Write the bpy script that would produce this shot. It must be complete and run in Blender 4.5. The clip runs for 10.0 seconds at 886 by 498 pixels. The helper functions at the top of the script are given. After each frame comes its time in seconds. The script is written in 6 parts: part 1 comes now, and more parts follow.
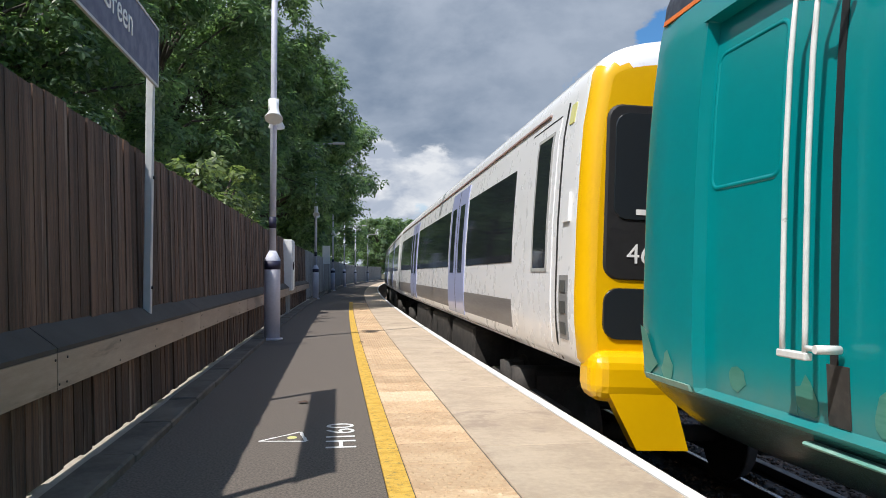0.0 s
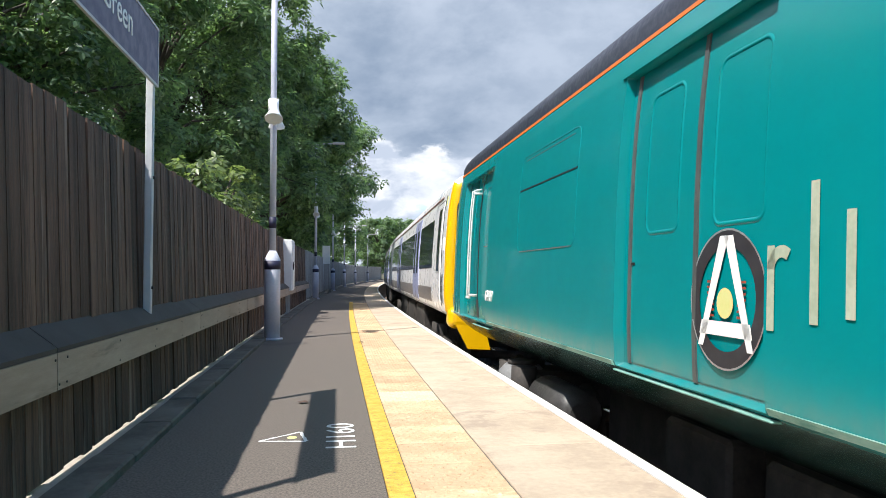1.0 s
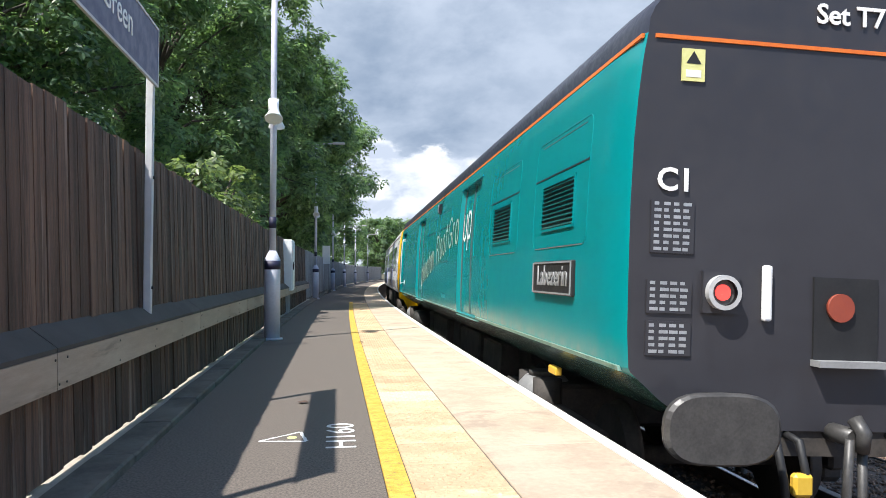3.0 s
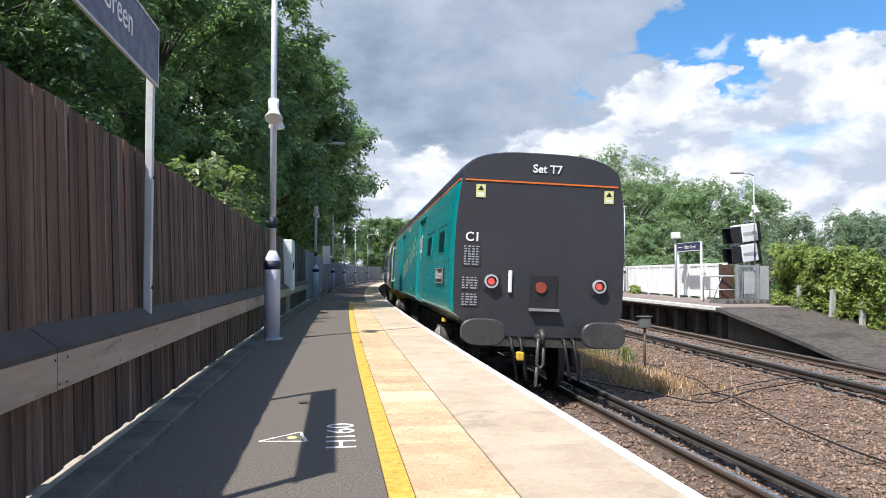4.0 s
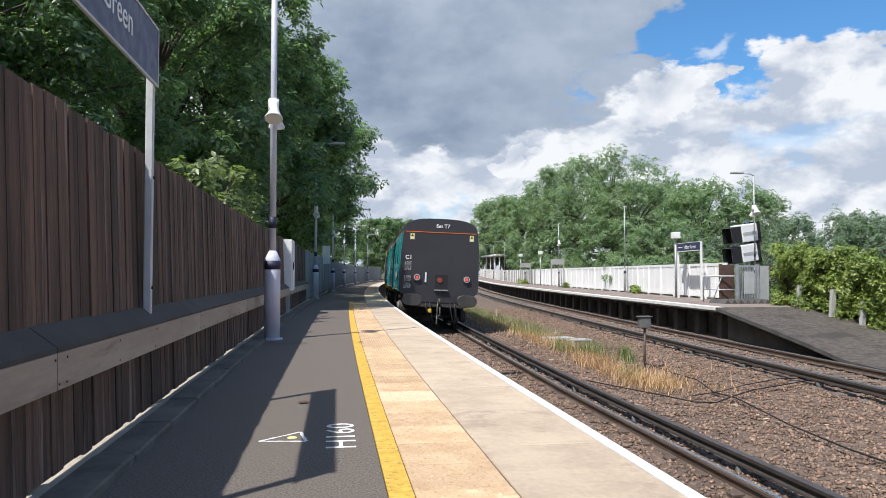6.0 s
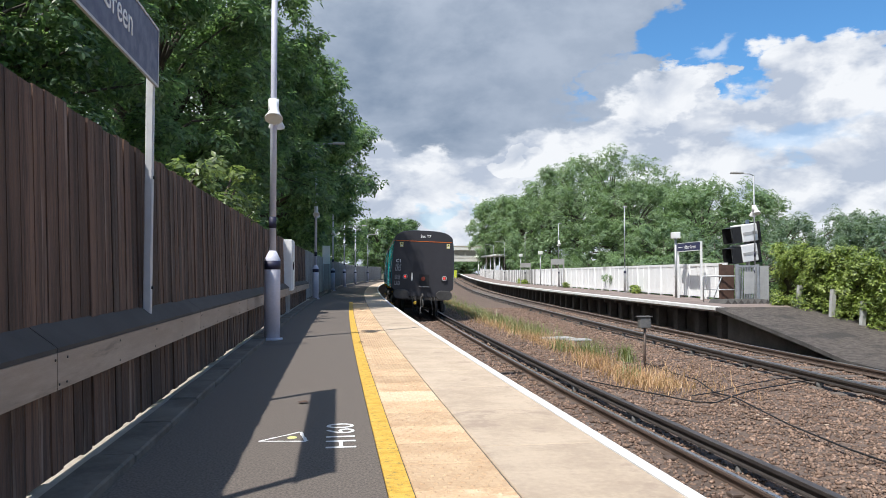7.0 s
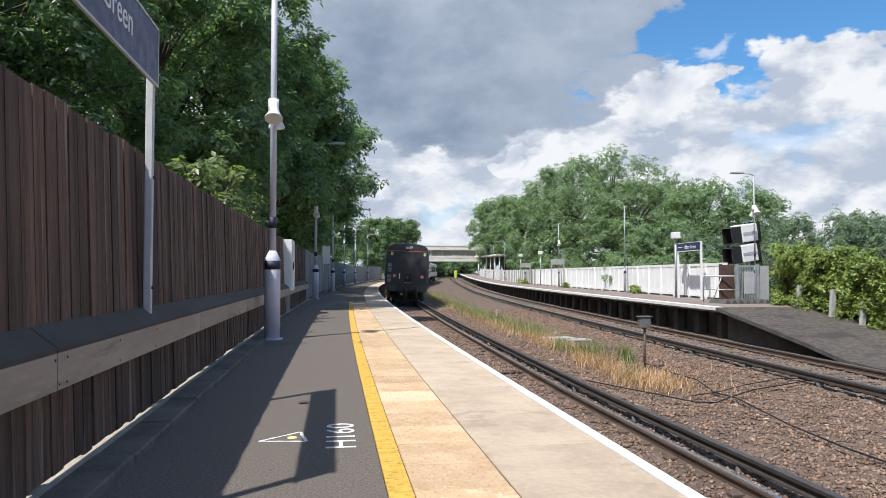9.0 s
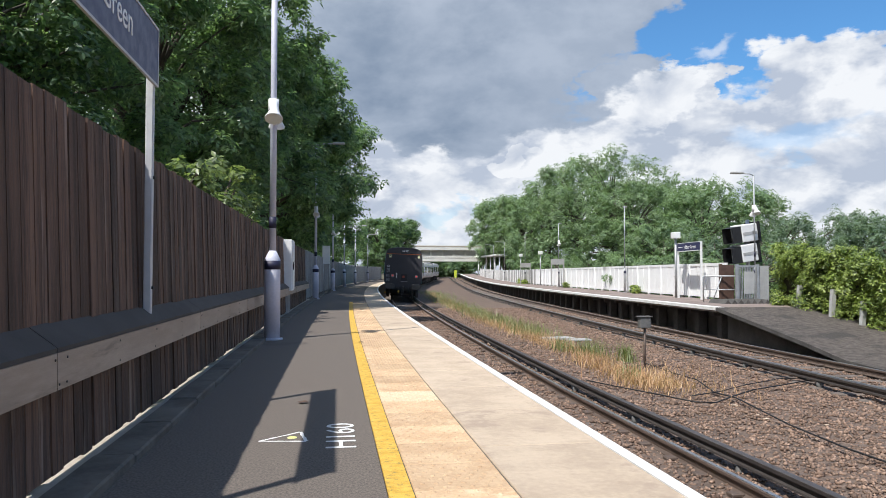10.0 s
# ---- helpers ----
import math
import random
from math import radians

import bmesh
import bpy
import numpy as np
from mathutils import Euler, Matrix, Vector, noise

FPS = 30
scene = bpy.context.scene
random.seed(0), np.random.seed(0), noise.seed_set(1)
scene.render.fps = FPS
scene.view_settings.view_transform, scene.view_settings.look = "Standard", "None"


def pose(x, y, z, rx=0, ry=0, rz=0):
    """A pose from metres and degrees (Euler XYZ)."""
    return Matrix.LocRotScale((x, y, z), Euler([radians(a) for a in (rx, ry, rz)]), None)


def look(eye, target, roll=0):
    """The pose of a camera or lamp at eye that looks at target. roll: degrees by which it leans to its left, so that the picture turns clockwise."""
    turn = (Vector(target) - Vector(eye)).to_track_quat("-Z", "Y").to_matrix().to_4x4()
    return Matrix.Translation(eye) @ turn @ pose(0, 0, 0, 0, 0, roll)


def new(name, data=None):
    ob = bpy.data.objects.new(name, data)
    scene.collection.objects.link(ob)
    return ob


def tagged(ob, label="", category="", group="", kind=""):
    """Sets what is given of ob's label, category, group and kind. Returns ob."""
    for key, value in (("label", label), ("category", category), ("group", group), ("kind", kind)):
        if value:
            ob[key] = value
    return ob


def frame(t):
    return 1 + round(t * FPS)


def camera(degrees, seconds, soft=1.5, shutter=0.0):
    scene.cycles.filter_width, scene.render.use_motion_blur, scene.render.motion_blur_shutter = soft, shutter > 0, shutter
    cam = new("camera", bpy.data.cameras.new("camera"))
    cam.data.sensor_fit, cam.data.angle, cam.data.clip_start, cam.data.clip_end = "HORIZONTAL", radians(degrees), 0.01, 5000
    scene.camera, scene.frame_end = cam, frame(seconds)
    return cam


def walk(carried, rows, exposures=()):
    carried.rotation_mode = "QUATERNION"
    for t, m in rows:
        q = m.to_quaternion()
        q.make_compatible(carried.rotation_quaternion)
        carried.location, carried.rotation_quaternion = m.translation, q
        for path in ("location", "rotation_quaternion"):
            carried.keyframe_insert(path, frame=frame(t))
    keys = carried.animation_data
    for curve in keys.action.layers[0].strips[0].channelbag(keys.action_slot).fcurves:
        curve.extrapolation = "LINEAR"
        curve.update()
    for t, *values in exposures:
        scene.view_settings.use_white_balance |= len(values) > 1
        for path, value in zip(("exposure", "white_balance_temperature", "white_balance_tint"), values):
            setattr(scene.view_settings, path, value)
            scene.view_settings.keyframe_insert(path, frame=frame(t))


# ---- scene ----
# ---- camera ----
cam = camera(62.6, 10.0, soft=0.7)
EYE = (0.0, 0.0, 1.05)
AIM = (math.sin(0.152), math.cos(0.152), 1.05 + math.tan(math.atan(44 / 1290)))
walk(cam, [(0.0, look(EYE, AIM)), (10.0, look(EYE, AIM))],
     [(0.0, 0.12), (0.5, 0.45), (1.0, 0.62), (1.5, 0.70), (2.7, 0.76), (3.8, 0.60), (4.5, 0.42), (5.5, 0.32), (10.0, 0.28)])

# ---- light ----
SUN_TO = Vector((0.745, 0.667, -1.62)).normalized()      # the way the sunlight goes
sun = new("sun", bpy.data.lights.new("sun", "SUN"))
sun.data.energy, sun.data.angle, sun.data.color = 4.8, radians(0.55), (1.0, 0.97, 0.925)
sun.matrix_world = look((-30, -30, 60), Vector((-30, -30, 60)) + SUN_TO)


class Nodes:
    """Short way to write node trees."""

    def __init__(self, tree):
        self.t = tree
        tree.nodes.clear()

    def n(self, kind, ins=None):
        node = self.t.nodes.new(kind)
        return self.feed(node, ins)

    def feed(self, node, ins):
        for k, v in (ins or {}).items():
            if isinstance(v, bpy.types.NodeSocket):
                self.t.links.new(v, node.inputs[k])
            else:
                node.inputs[k].default_value = v
        return node

    def math(self, op, a, b=0.0, c=0.0):
        node = self.t.nodes.new("ShaderNodeMath")
        node.operation = op
        return self.feed(node, {0: a, 1: b, 2: c}).outputs[0]

    def mix(self, f, a, b, blend="MIX"):
        m = self.t.nodes.new("ShaderNodeMix")
        m.data_type, m.blend_type = "RGBA", blend
        self.feed(m, {0: f})
        for i, v in ((6, a), (7, b)):
            if isinstance(v, bpy.types.NodeSocket):
                self.t.links.new(v, m.inputs[i])
            else:
                m.inputs[i].default_value = (*v, 1) if len(v) == 3 else v
        return m.outputs[2]

    def step(self, v, lo, hi, to0=0.0, to1=1.0):
        node = self.t.nodes.new("ShaderNodeMapRange")
        node.interpolation_type = "SMOOTHSTEP"
        return self.feed(node, {0: v, 1: lo, 2: hi, 3: to0, 4: to1}).outputs[0]

    def noise(self, vec, scale, detail=4.0, rough=0.55, dist=0.0):
        return self.n("ShaderNodeTexNoise", {"Vector": vec, "Scale": scale, "Detail": detail, "Roughness": rough, "Distortion": dist}).outputs[0]


def build_sky():
    world = bpy.data.worlds.new("sky")
    scene.world = world
    world.use_nodes = True
    k = Nodes(world.node_tree)
    way = k.n("ShaderNodeTexCoord").outputs["Generated"]
    tex = k.n("ShaderNodeTexSky")
    tex.sky_type, tex.sun_disc = "NISHITA", False
    tex.sun_elevation, tex.sun_rotation = math.asin(-SUN_TO.z), math.atan2(-SUN_TO.x, -SUN_TO.y)
    sky = tex.outputs[0]
    sep = k.n("ShaderNodeSeparateXYZ", {0: way}).outputs
    az = k.math("ARCTAN2", sep[0], sep[1])
    el = k.math("ARCSINE", sep[2])
    flat = k.n("ShaderNodeCombineXYZ", {0: az, 1: k.math("MULTIPLY", el, 1.7), 2: 0.0}).outputs[0]
    big = k.noise(flat, 3.1, 6, 0.56, 0.3)
    fine = k.noise(flat, 11.0, 9, 0.58, 0.0)
    shift = k.n("ShaderNodeTexNoise", {"Vector": flat, "Scale": 13.0, "Detail": 8.0, "Roughness": 0.56})
    sh = k.n("ShaderNodeSeparateColor", {0: shift.outputs[1]}).outputs
    wa = k.math("MULTIPLY_ADD", k.math("SUBTRACT", sh[0], 0.5), 0.20, az)      # edges of the clouds billow
    we = k.math("MULTIPLY_ADD", k.math("SUBTRACT", sh[1], 0.5), 0.13, el)

    def blob(a, e, ra, re):
        da = k.math("DIVIDE", k.math("SUBTRACT", wa, a), ra)
        de = k.math("DIVIDE", k.math("SUBTRACT", we, e), re)
        d = k.math("ADD", k.math("MULTIPLY", da, da), k.math("MULTIPLY", de, de))
        return k.math("SUBTRACT", 1.0, d)

    # blue above the heaped clouds to the east, bounded by the slanting edge of the grey cloud, with a cleft between two heaps
    slant = k.step(k.math("SUBTRACT", wa, k.math("MULTIPLY_ADD", we, 1.30, 0.012)), 0.0, 0.03)
    heaps = k.math("MAXIMUM", blob(0.415, 0.215, 0.075, 0.075), k.math("MAXIMUM", blob(0.475, 0.205, 0.06, 0.065), blob(0.66, 0.215, 0.125, 0.075)))
    over = k.math("MULTIPLY", k.step(we, 0.215, 0.245), k.step(heaps, -0.05, 0.22, 1.0, 0.0))
    gap = k.math("MULTIPLY", slant, over)
    gap = k.math("MULTIPLY", gap, k.step(blob(0.515, 0.285, 0.05, 0.018), 0.1, 1.0, 1.0, 0.45))
    low = k.math("MULTIPLY", k.step(blob(0.15, 0.085, 0.05, 0.022), 0.0, 0.8), 0.35)
    veil = k.math("MULTIPLY", k.step(blob(0.60, 0.165, 0.10, 0.028), 0.0, 1.0), 0.40)
    hole = k.math("MAXIMUM", gap, k.math("MAXIMUM", low, veil))
    # unseen broken cloud overhead and behind, set to lessen the fill light
    high = k.math("MULTIPLY", k.step(el, 0.40, 0.62), k.step(big, 0.42, 0.55, 0.7, 0.25))
    hole = k.math("MAXIMUM", hole, high)
    cover = k.math("SUBTRACT", 1.0, hole)
    # grey underside of the large cloud
    grey = k.step(blob(0.14, 0.345, 0.365, 0.18), 0.0, 0.16)
    puff = k.step(k.math("ADD", k.math("MULTIPLY", sh[2], 0.55), k.math("MULTIPLY", big, 0.45)), 0.42, 0.55)
    puff = k.math("MAXIMUM", puff, k.math("MULTIPLY", k.step(k.math("MAXIMUM", blob(0.42, 0.235, 0.085, 0.055), blob(0.25, 0.155, 0.05, 0.016)), 0.0, 0.45), 0.92))
    away = k.n("ShaderNodeVectorMath", {0: flat, 1: (-0.016, 0.030, 0.0)}).outputs[0]
    soft_a, soft_b = k.noise(flat, 9.0, 5, 0.52, 0.4), k.noise(away, 9.0, 5, 0.52, 0.4)
    relief = k.math("MULTIPLY", k.math("SUBTRACT", soft_a, soft_b), 3.2)
    puff = k.math("ADD", k.math("MULTIPLY", puff, 0.8), k.math("ADD", relief, 0.08))
    puff = k.math("MINIMUM", k.math("MAXIMUM", puff, 0.0), 1.15)
    white = k.mix(puff, (0.44, 0.50, 0.61), (0.80, 0.825, 0.865))
    deep = k.step(blob(0.25, 0.285, 0.33, 0.16), -0.5, 0.8)
    lump = k.math("ADD", k.math("MULTIPLY", k.step(big, 0.36, 0.64), 0.40), k.math("MULTIPLY", k.step(fine, 0.36, 0.64), 0.16))
    dark = k.mix(k.math("ADD", lump, k.math("MULTIPLY", deep, 0.5)), (0.58, 0.645, 0.755), (0.205, 0.27, 0.375))
    cloud = k.mix(grey, white, dark)
    cloud = k.mix(k.step(el, 0.45, 0.75, 0.0, 0.55), cloud, (0.43, 0.43, 0.43))      # unseen heavy cloud overhead, added to lower the fill light in shade
    blue = k.mix(1.0, sky, (0.062, 0.112, 0.150), "MULTIPLY")
    col = k.mix(cover, blue, cloud)
    # thin haze towards the horizon
    col = k.mix(k.step(el, -0.02, 0.09, 0.5, 0.0), col, (0.68, 0.735, 0.815))
    bg = k.n("ShaderNodeBackground", {0: col, 1: 0.93})
    out = k.n("ShaderNodeOutputWorld")
    k.t.links.new(bg.outputs[0], out.inputs[0])


build_sky()

# ---- materials ----


def material(name, base, base2=None, rough=0.7, metal=0.0, scale=4.0, bump=0.0, bump_scale=60.0, spots=None, spot_scale=1.2,
             spot_at=0.58, per_piece=0.0, stretch=(1, 1, 1), spec=0.5, coat=0.0, emit=None, island=False, spread=0.08, dust_sheen=None):
    """A painted, stony or wooden surface: two colours mixed by noise at two scales, stains, relief, and a tint for each piece."""
    m = bpy.data.materials.new(name)
    m.use_nodes = True
    k = Nodes(m.node_tree)
    co = k.n("ShaderNodeTexCoord").outputs["Object"]
    co = k.n("ShaderNodeMapping", {"Vector": co, "Scale": stretch}).outputs[0]
    if per_piece and not island:
        far = k.math("MULTIPLY", k.n("ShaderNodeObjectInfo").outputs["Random"], 60.0)
        co = k.n("ShaderNodeVectorMath", {0: co, 1: k.n("ShaderNodeCombineXYZ", {0: far, 1: far, 2: far}).outputs[0]}).outputs[0]
    b2 = base2 or tuple(min(1, c * 1.25) for c in base)
    f1 = k.noise(co, scale, 6, 0.6)
    f2 = k.noise(co, scale * 9, 3, 0.6)
    f = k.math("ADD", k.math("MULTIPLY", f1, 0.6), k.math("MULTIPLY", f2, 0.4))
    col = k.mix(k.step(f, 0.34, 0.66), base, b2)
    if spots:
        col = k.mix(k.step(k.noise(co, spot_scale, 8, 0.68), spot_at, spot_at + 0.1, 0, 0.85), col, spots)
    if per_piece:
        rnd = k.n("ShaderNodeNewGeometry").outputs["Random Per Island"] if island else k.n("ShaderNodeObjectInfo").outputs["Random"]
        v = k.math("MULTIPLY_ADD", rnd, per_piece * 2, 1 - per_piece)
        hsv = k.n("ShaderNodeHueSaturation", {"Value": v, "Color": col})
        col = hsv.outputs[0]
    if dust_sheen:                                   # pale band of heights: dust, with the platform's reflection painted in
        z = k.n("ShaderNodeSeparateXYZ", {0: k.n("ShaderNodeTexCoord").outputs["Object"]}).outputs[2]
        true_z = z
        z = k.math("MULTIPLY_ADD", k.math("SUBTRACT", k.noise(co, 1.6, 5), 0.5), 0.22, z)
        band = k.math("MULTIPLY", k.step(z, dust_sheen[0], dust_sheen[1], 1.0, 0.0), k.step(k.noise(co, 5.0, 5), 0.25, 0.7, 0.12, 0.42))
        col = k.mix(band, col, dust_sheen[2])
        col = k.mix(k.step(true_z, 1.31, 1.366, 0.88, 0.0), col, (0.010, 0.026, 0.022))      # below the lip: grime, with the shade of the turned-under side painted in
    r = k.step(f2, 0.3, 0.7, rough - spread, min(1, rough + spread))
    p = k.n("ShaderNodeBsdfPrincipled", {"Base Color": col, "Roughness": r, "Metallic": metal, "Specular IOR Level": spec, "Coat Weight": coat})
    if emit:
        p.inputs["Emission Color"].default_value = (*emit[:3], 1)
        p.inputs["Emission Strength"].default_value = emit[3]
    if bump:
        h = k.noise(co, bump_scale, 5, 0.65)
        b = k.n("ShaderNodeBump", {"Strength": bump, "Distance": 0.01, "Height": h})
        k.t.links.new(b.outputs[0], p.inputs["Normal"])
    out = k.n("ShaderNodeOutputMaterial")
    k.t.links.new(p.outputs[0], out.inputs[0])
    return m


def leaf_material(name, dark, light, through_light=0.35):
    m = bpy.data.materials.new(name)
    m.use_nodes = True
    k = Nodes(m.node_tree)
    rnd = k.n("ShaderNodeNewGeometry").outputs["Random Per Island"]
    co = k.n("ShaderNodeTexCoord").outputs["Object"]
    f = k.math("ADD", k.math("MULTIPLY", rnd, 0.55), k.math("MULTIPLY", k.noise(co, 0.6, 4), 0.55))
    col = k.mix(k.step(f, 0.2, 0.85), dark, light)
    d = k.n("ShaderNodeBsdfPrincipled", {"Base Color": col, "Roughness": 0.38, "Specular IOR Level": 0.5})
    tr = k.n("ShaderNodeBsdfTranslucent", {0: k.mix(1.0, col, (1.25, 1.35, 0.75), "MULTIPLY")})
    mx = k.n("ShaderNodeMixShader", {0: through_light, 1: d.outputs[0], 2: tr.outputs[0]})
    out = k.n("ShaderNodeOutputMaterial")
    k.t.links.new(mx.outputs[0], out.inputs[0])
    return m


def glass_material(name, tint=(0.02, 0.025, 0.03)):
    m = bpy.data.materials.new(name)
    m.use_nodes = True
    k = Nodes(m.node_tree)
    p = k.n("ShaderNodeBsdfPrincipled", {"Base Color": (*tint, 1), "Roughness": 0.06, "Specular IOR Level": 0.6})
    out = k.n("ShaderNodeOutputMaterial")
    k.t.links.new(p.outputs[0], out.inputs[0])
    return m


M_ASPHALT = material("asphalt", (0.058, 0.047, 0.039), (0.192, 0.160, 0.135), 0.92, scale=75, bump=0.2, bump_scale=300, spots=(0.078, 0.068, 0.061), spot_scale=0.6)
M_RAMP = material("ramp_asphalt", (0.04, 0.033, 0.029), (0.125, 0.106, 0.093), 0.95, scale=7, bump=0.9, bump_scale=45, spots=(0.04, 0.036, 0.033), spot_scale=1.1, spot_at=0.52)
M_FAR_TOP = material("red_brown_asphalt", (0.17, 0.13, 0.115), (0.27, 0.215, 0.19), 0.9, scale=0.7, bump=0.4, bump_scale=90, spots=(0.12, 0.10, 0.09), spot_scale=0.4)
M_COPING = material("coping_concrete", (0.415, 0.322, 0.237), (0.545, 0.435, 0.325), 0.85, scale=2.6, bump=0.25, bump_scale=140, spots=(0.36, 0.275, 0.21), spot_scale=1.9, spot_at=0.55, per_piece=0.08)
M_TACTILE = material("tactile_paving", (0.46, 0.30, 0.175), (0.60, 0.43, 0.27), 0.85, scale=4, bump=0.3, bump_scale=120, spots=(0.66, 0.50, 0.33), spot_scale=3.5, spot_at=0.58, per_piece=0.10)
M_TACTILE_PALE = material("pale_paving", (0.60, 0.46, 0.30), (0.68, 0.55, 0.38), 0.85, scale=2.2, bump=0.3, bump_scale=120)
M_YELLOW = material("yellow_line_paint", (0.52, 0.295, 0.03), (0.73, 0.46, 0.09), 0.75, scale=12, bump=0.9, bump_scale=45, spots=(0.26, 0.19, 0.06), spot_scale=26, spot_at=0.54)
M_WHITE_LINE = material("white_line_paint", (0.66, 0.65, 0.62), (0.80, 0.79, 0.77), 0.75, scale=3, bump=0.3, bump_scale=80, spots=(0.45, 0.42, 0.38), spot_scale=6, spot_at=0.66)
# pale tone for the strip of sunlight at the fence foot
M_SUN_STRIP = material("pale_sun_strip", (0.34, 0.30, 0.25), (0.46, 0.41, 0.35), 0.9, scale=6, bump=0.4, bump_scale=60, spots=(0.30, 0.26, 0.21), spot_scale=5, spot_at=0.6)
M_DARK_GAP = material("joint_dirt", (0.10, 0.085, 0.07), (0.16, 0.135, 0.11), 0.95)
M_KERB = material("kerb_stone", (0.078, 0.066, 0.053), (0.17, 0.148, 0.122), 0.9, scale=2, bump=0.4, bump_scale=90, spots=(0.055, 0.06, 0.05), per_piece=0.08)
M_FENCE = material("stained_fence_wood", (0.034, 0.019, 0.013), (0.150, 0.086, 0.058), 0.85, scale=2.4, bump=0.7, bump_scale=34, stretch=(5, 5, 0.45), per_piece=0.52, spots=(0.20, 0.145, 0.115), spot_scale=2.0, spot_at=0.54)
M_LEDGE_TOP = material("ledge_felt", (0.046, 0.041, 0.038), (0.08, 0.072, 0.066), 0.85, scale=2, bump=0.3, bump_scale=50)
M_LEDGE = material("ledge_board_paint", (0.29, 0.22, 0.165), (0.40, 0.315, 0.245), 0.7, scale=1.4, bump=0.2, bump_scale=30, stretch=(1, 0.4, 3), spots=(0.20, 0.155, 0.12), spot_scale=1.5, per_piece=0.05)
M_LAMP_PAINT = material("lilac_grey_paint", (0.50, 0.50, 0.58), (0.60, 0.60, 0.68), 0.45, scale=3, spots=(0.25, 0.24, 0.27), spot_scale=4, spot_at=0.64)
M_LAMP_BAND = material("navy_band_paint", (0.012, 0.012, 0.035), (0.018, 0.018, 0.05), 0.6)
M_GALV = material("galvanised_steel", (0.36, 0.37, 0.38), (0.50, 0.51, 0.52), 0.5, 0.6, scale=6)
M_WHITE = material("white_paint", (0.72, 0.72, 0.71), (0.80, 0.80, 0.79), 0.6, scale=1.5, spots=(0.55, 0.54, 0.52), spot_scale=2, spot_at=0.64)
M_POST = material("pale_grey_post_paint", (0.44, 0.44, 0.44), (0.52, 0.52, 0.52), 0.55, scale=2, spots=(0.33, 0.32, 0.31), spot_scale=3, spot_at=0.62)
M_GREY_PAINT = material("grey_cabinet_paint", (0.36, 0.36, 0.35), (0.44, 0.44, 0.43), 0.6, scale=3)
M_SIGN_BLUE = material("sign_blue", (0.024, 0.029, 0.088), (0.026, 0.031, 0.092), 0.45, scale=1)
M_PALE_FENCE = material("pale_steel_fence", (0.30, 0.295, 0.285), (0.38, 0.375, 0.36), 0.6, scale=2, per_piece=0.10)
M_OFENCE = material("white_fence_panel", (0.76, 0.765, 0.77), (0.85, 0.85, 0.85), 0.75, scale=1.2, bump=0.2, bump_scale=20, spots=(0.60, 0.59, 0.56), spot_scale=2.2, spot_at=0.6, per_piece=0.04)
M_BALLAST = material("ballast", (0.055, 0.037, 0.028), (0.21, 0.147, 0.112), 0.95, scale=9, bump=1.0, bump_scale=18, spots=(0.10, 0.072, 0.057), spot_scale=0.3, spot_at=0.52)
M_STONE = material("ballast_stone", (0.122, 0.073, 0.052), (0.30, 0.203, 0.148), 0.9, scale=8, per_piece=0.42, island=True)
M_RAIL = material("rusty_rail", (0.10, 0.073, 0.06), (0.16, 0.118, 0.096), 0.6, 0.3, scale=6, stretch=(1, .2, 1))
M_RAIL_TOP = material("worn_rail_head", (0.34, 0.32, 0.31), (0.46, 0.44, 0.43), 0.32, 0.9, scale=5)
M_THIRD = material("conductor_rail", (0.06, 0.052, 0.049), (0.10, 0.086, 0.08), 0.5, 0.4, scale=6)
M_SLEEPER = material("sleeper", (0.10, 0.08, 0.07), (0.17, 0.14, 0.12), 0.9, scale=5, bump=0.4, per_piece=0.15)
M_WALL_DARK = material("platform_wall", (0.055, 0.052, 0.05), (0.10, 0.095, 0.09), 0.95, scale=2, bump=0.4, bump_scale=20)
M_CONCRETE = material("old_concrete", (0.085, 0.085, 0.085), (0.16, 0.158, 0.155), 0.9, scale=2, bump=0.3, spots=(0.11, 0.11, 0.10))
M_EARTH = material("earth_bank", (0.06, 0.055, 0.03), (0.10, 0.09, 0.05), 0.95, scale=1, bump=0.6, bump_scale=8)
M_BARK = material("bark", (0.06, 0.05, 0.04), (0.11, 0.09, 0.075), 0.9, scale=5, bump=0.8, bump_scale=25, stretch=(1, 1, 0.25))
M_LEAF_DARK = leaf_material("broad_leaf", (0.085, 0.135, 0.088), (0.235, 0.345, 0.18), 0.58)
M_LEAF_BUSH = leaf_material("bush_leaf", (0.08, 0.12, 0.055), (0.28, 0.35, 0.14), 0.5)
M_LEAF_FAR = leaf_material("far_leaf", (0.125, 0.19, 0.115), (0.265, 0.37, 0.195), 0.42)
M_LEAF_THICKET = leaf_material("thicket_leaf", (0.11, 0.16, 0.115), (0.21, 0.29, 0.19), 0.42)
M_LEAF_IVY = leaf_material("ivy_leaf", (0.07, 0.115, 0.032), (0.35, 0.43, 0.11), 0.3)
M_GRASS_GREEN = leaf_material("green_grass", (0.15, 0.18, 0.065), (0.29, 0.32, 0.13), 0.3)
M_GRASS_DRY = leaf_material("dry_grass", (0.38, 0.21, 0.11), (0.62, 0.41, 0.23), 0.3)
M_GREEN = material("teal_vehicle_paint", (0.0, 0.220, 0.234), (0.0, 0.234, 0.249), 0.24, scale=0.5, spec=0.32, coat=0.12, spots=(0.0, 0.208, 0.208), spot_scale=0.5, spot_at=0.62, spread=0.015, dust_sheen=(1.36, 1.58, (0.11, 0.20, 0.17)))
M_GHOST = material("faded_trace", (0.012, 0.205, 0.212), (0.03, 0.222, 0.228), 0.35, scale=12)
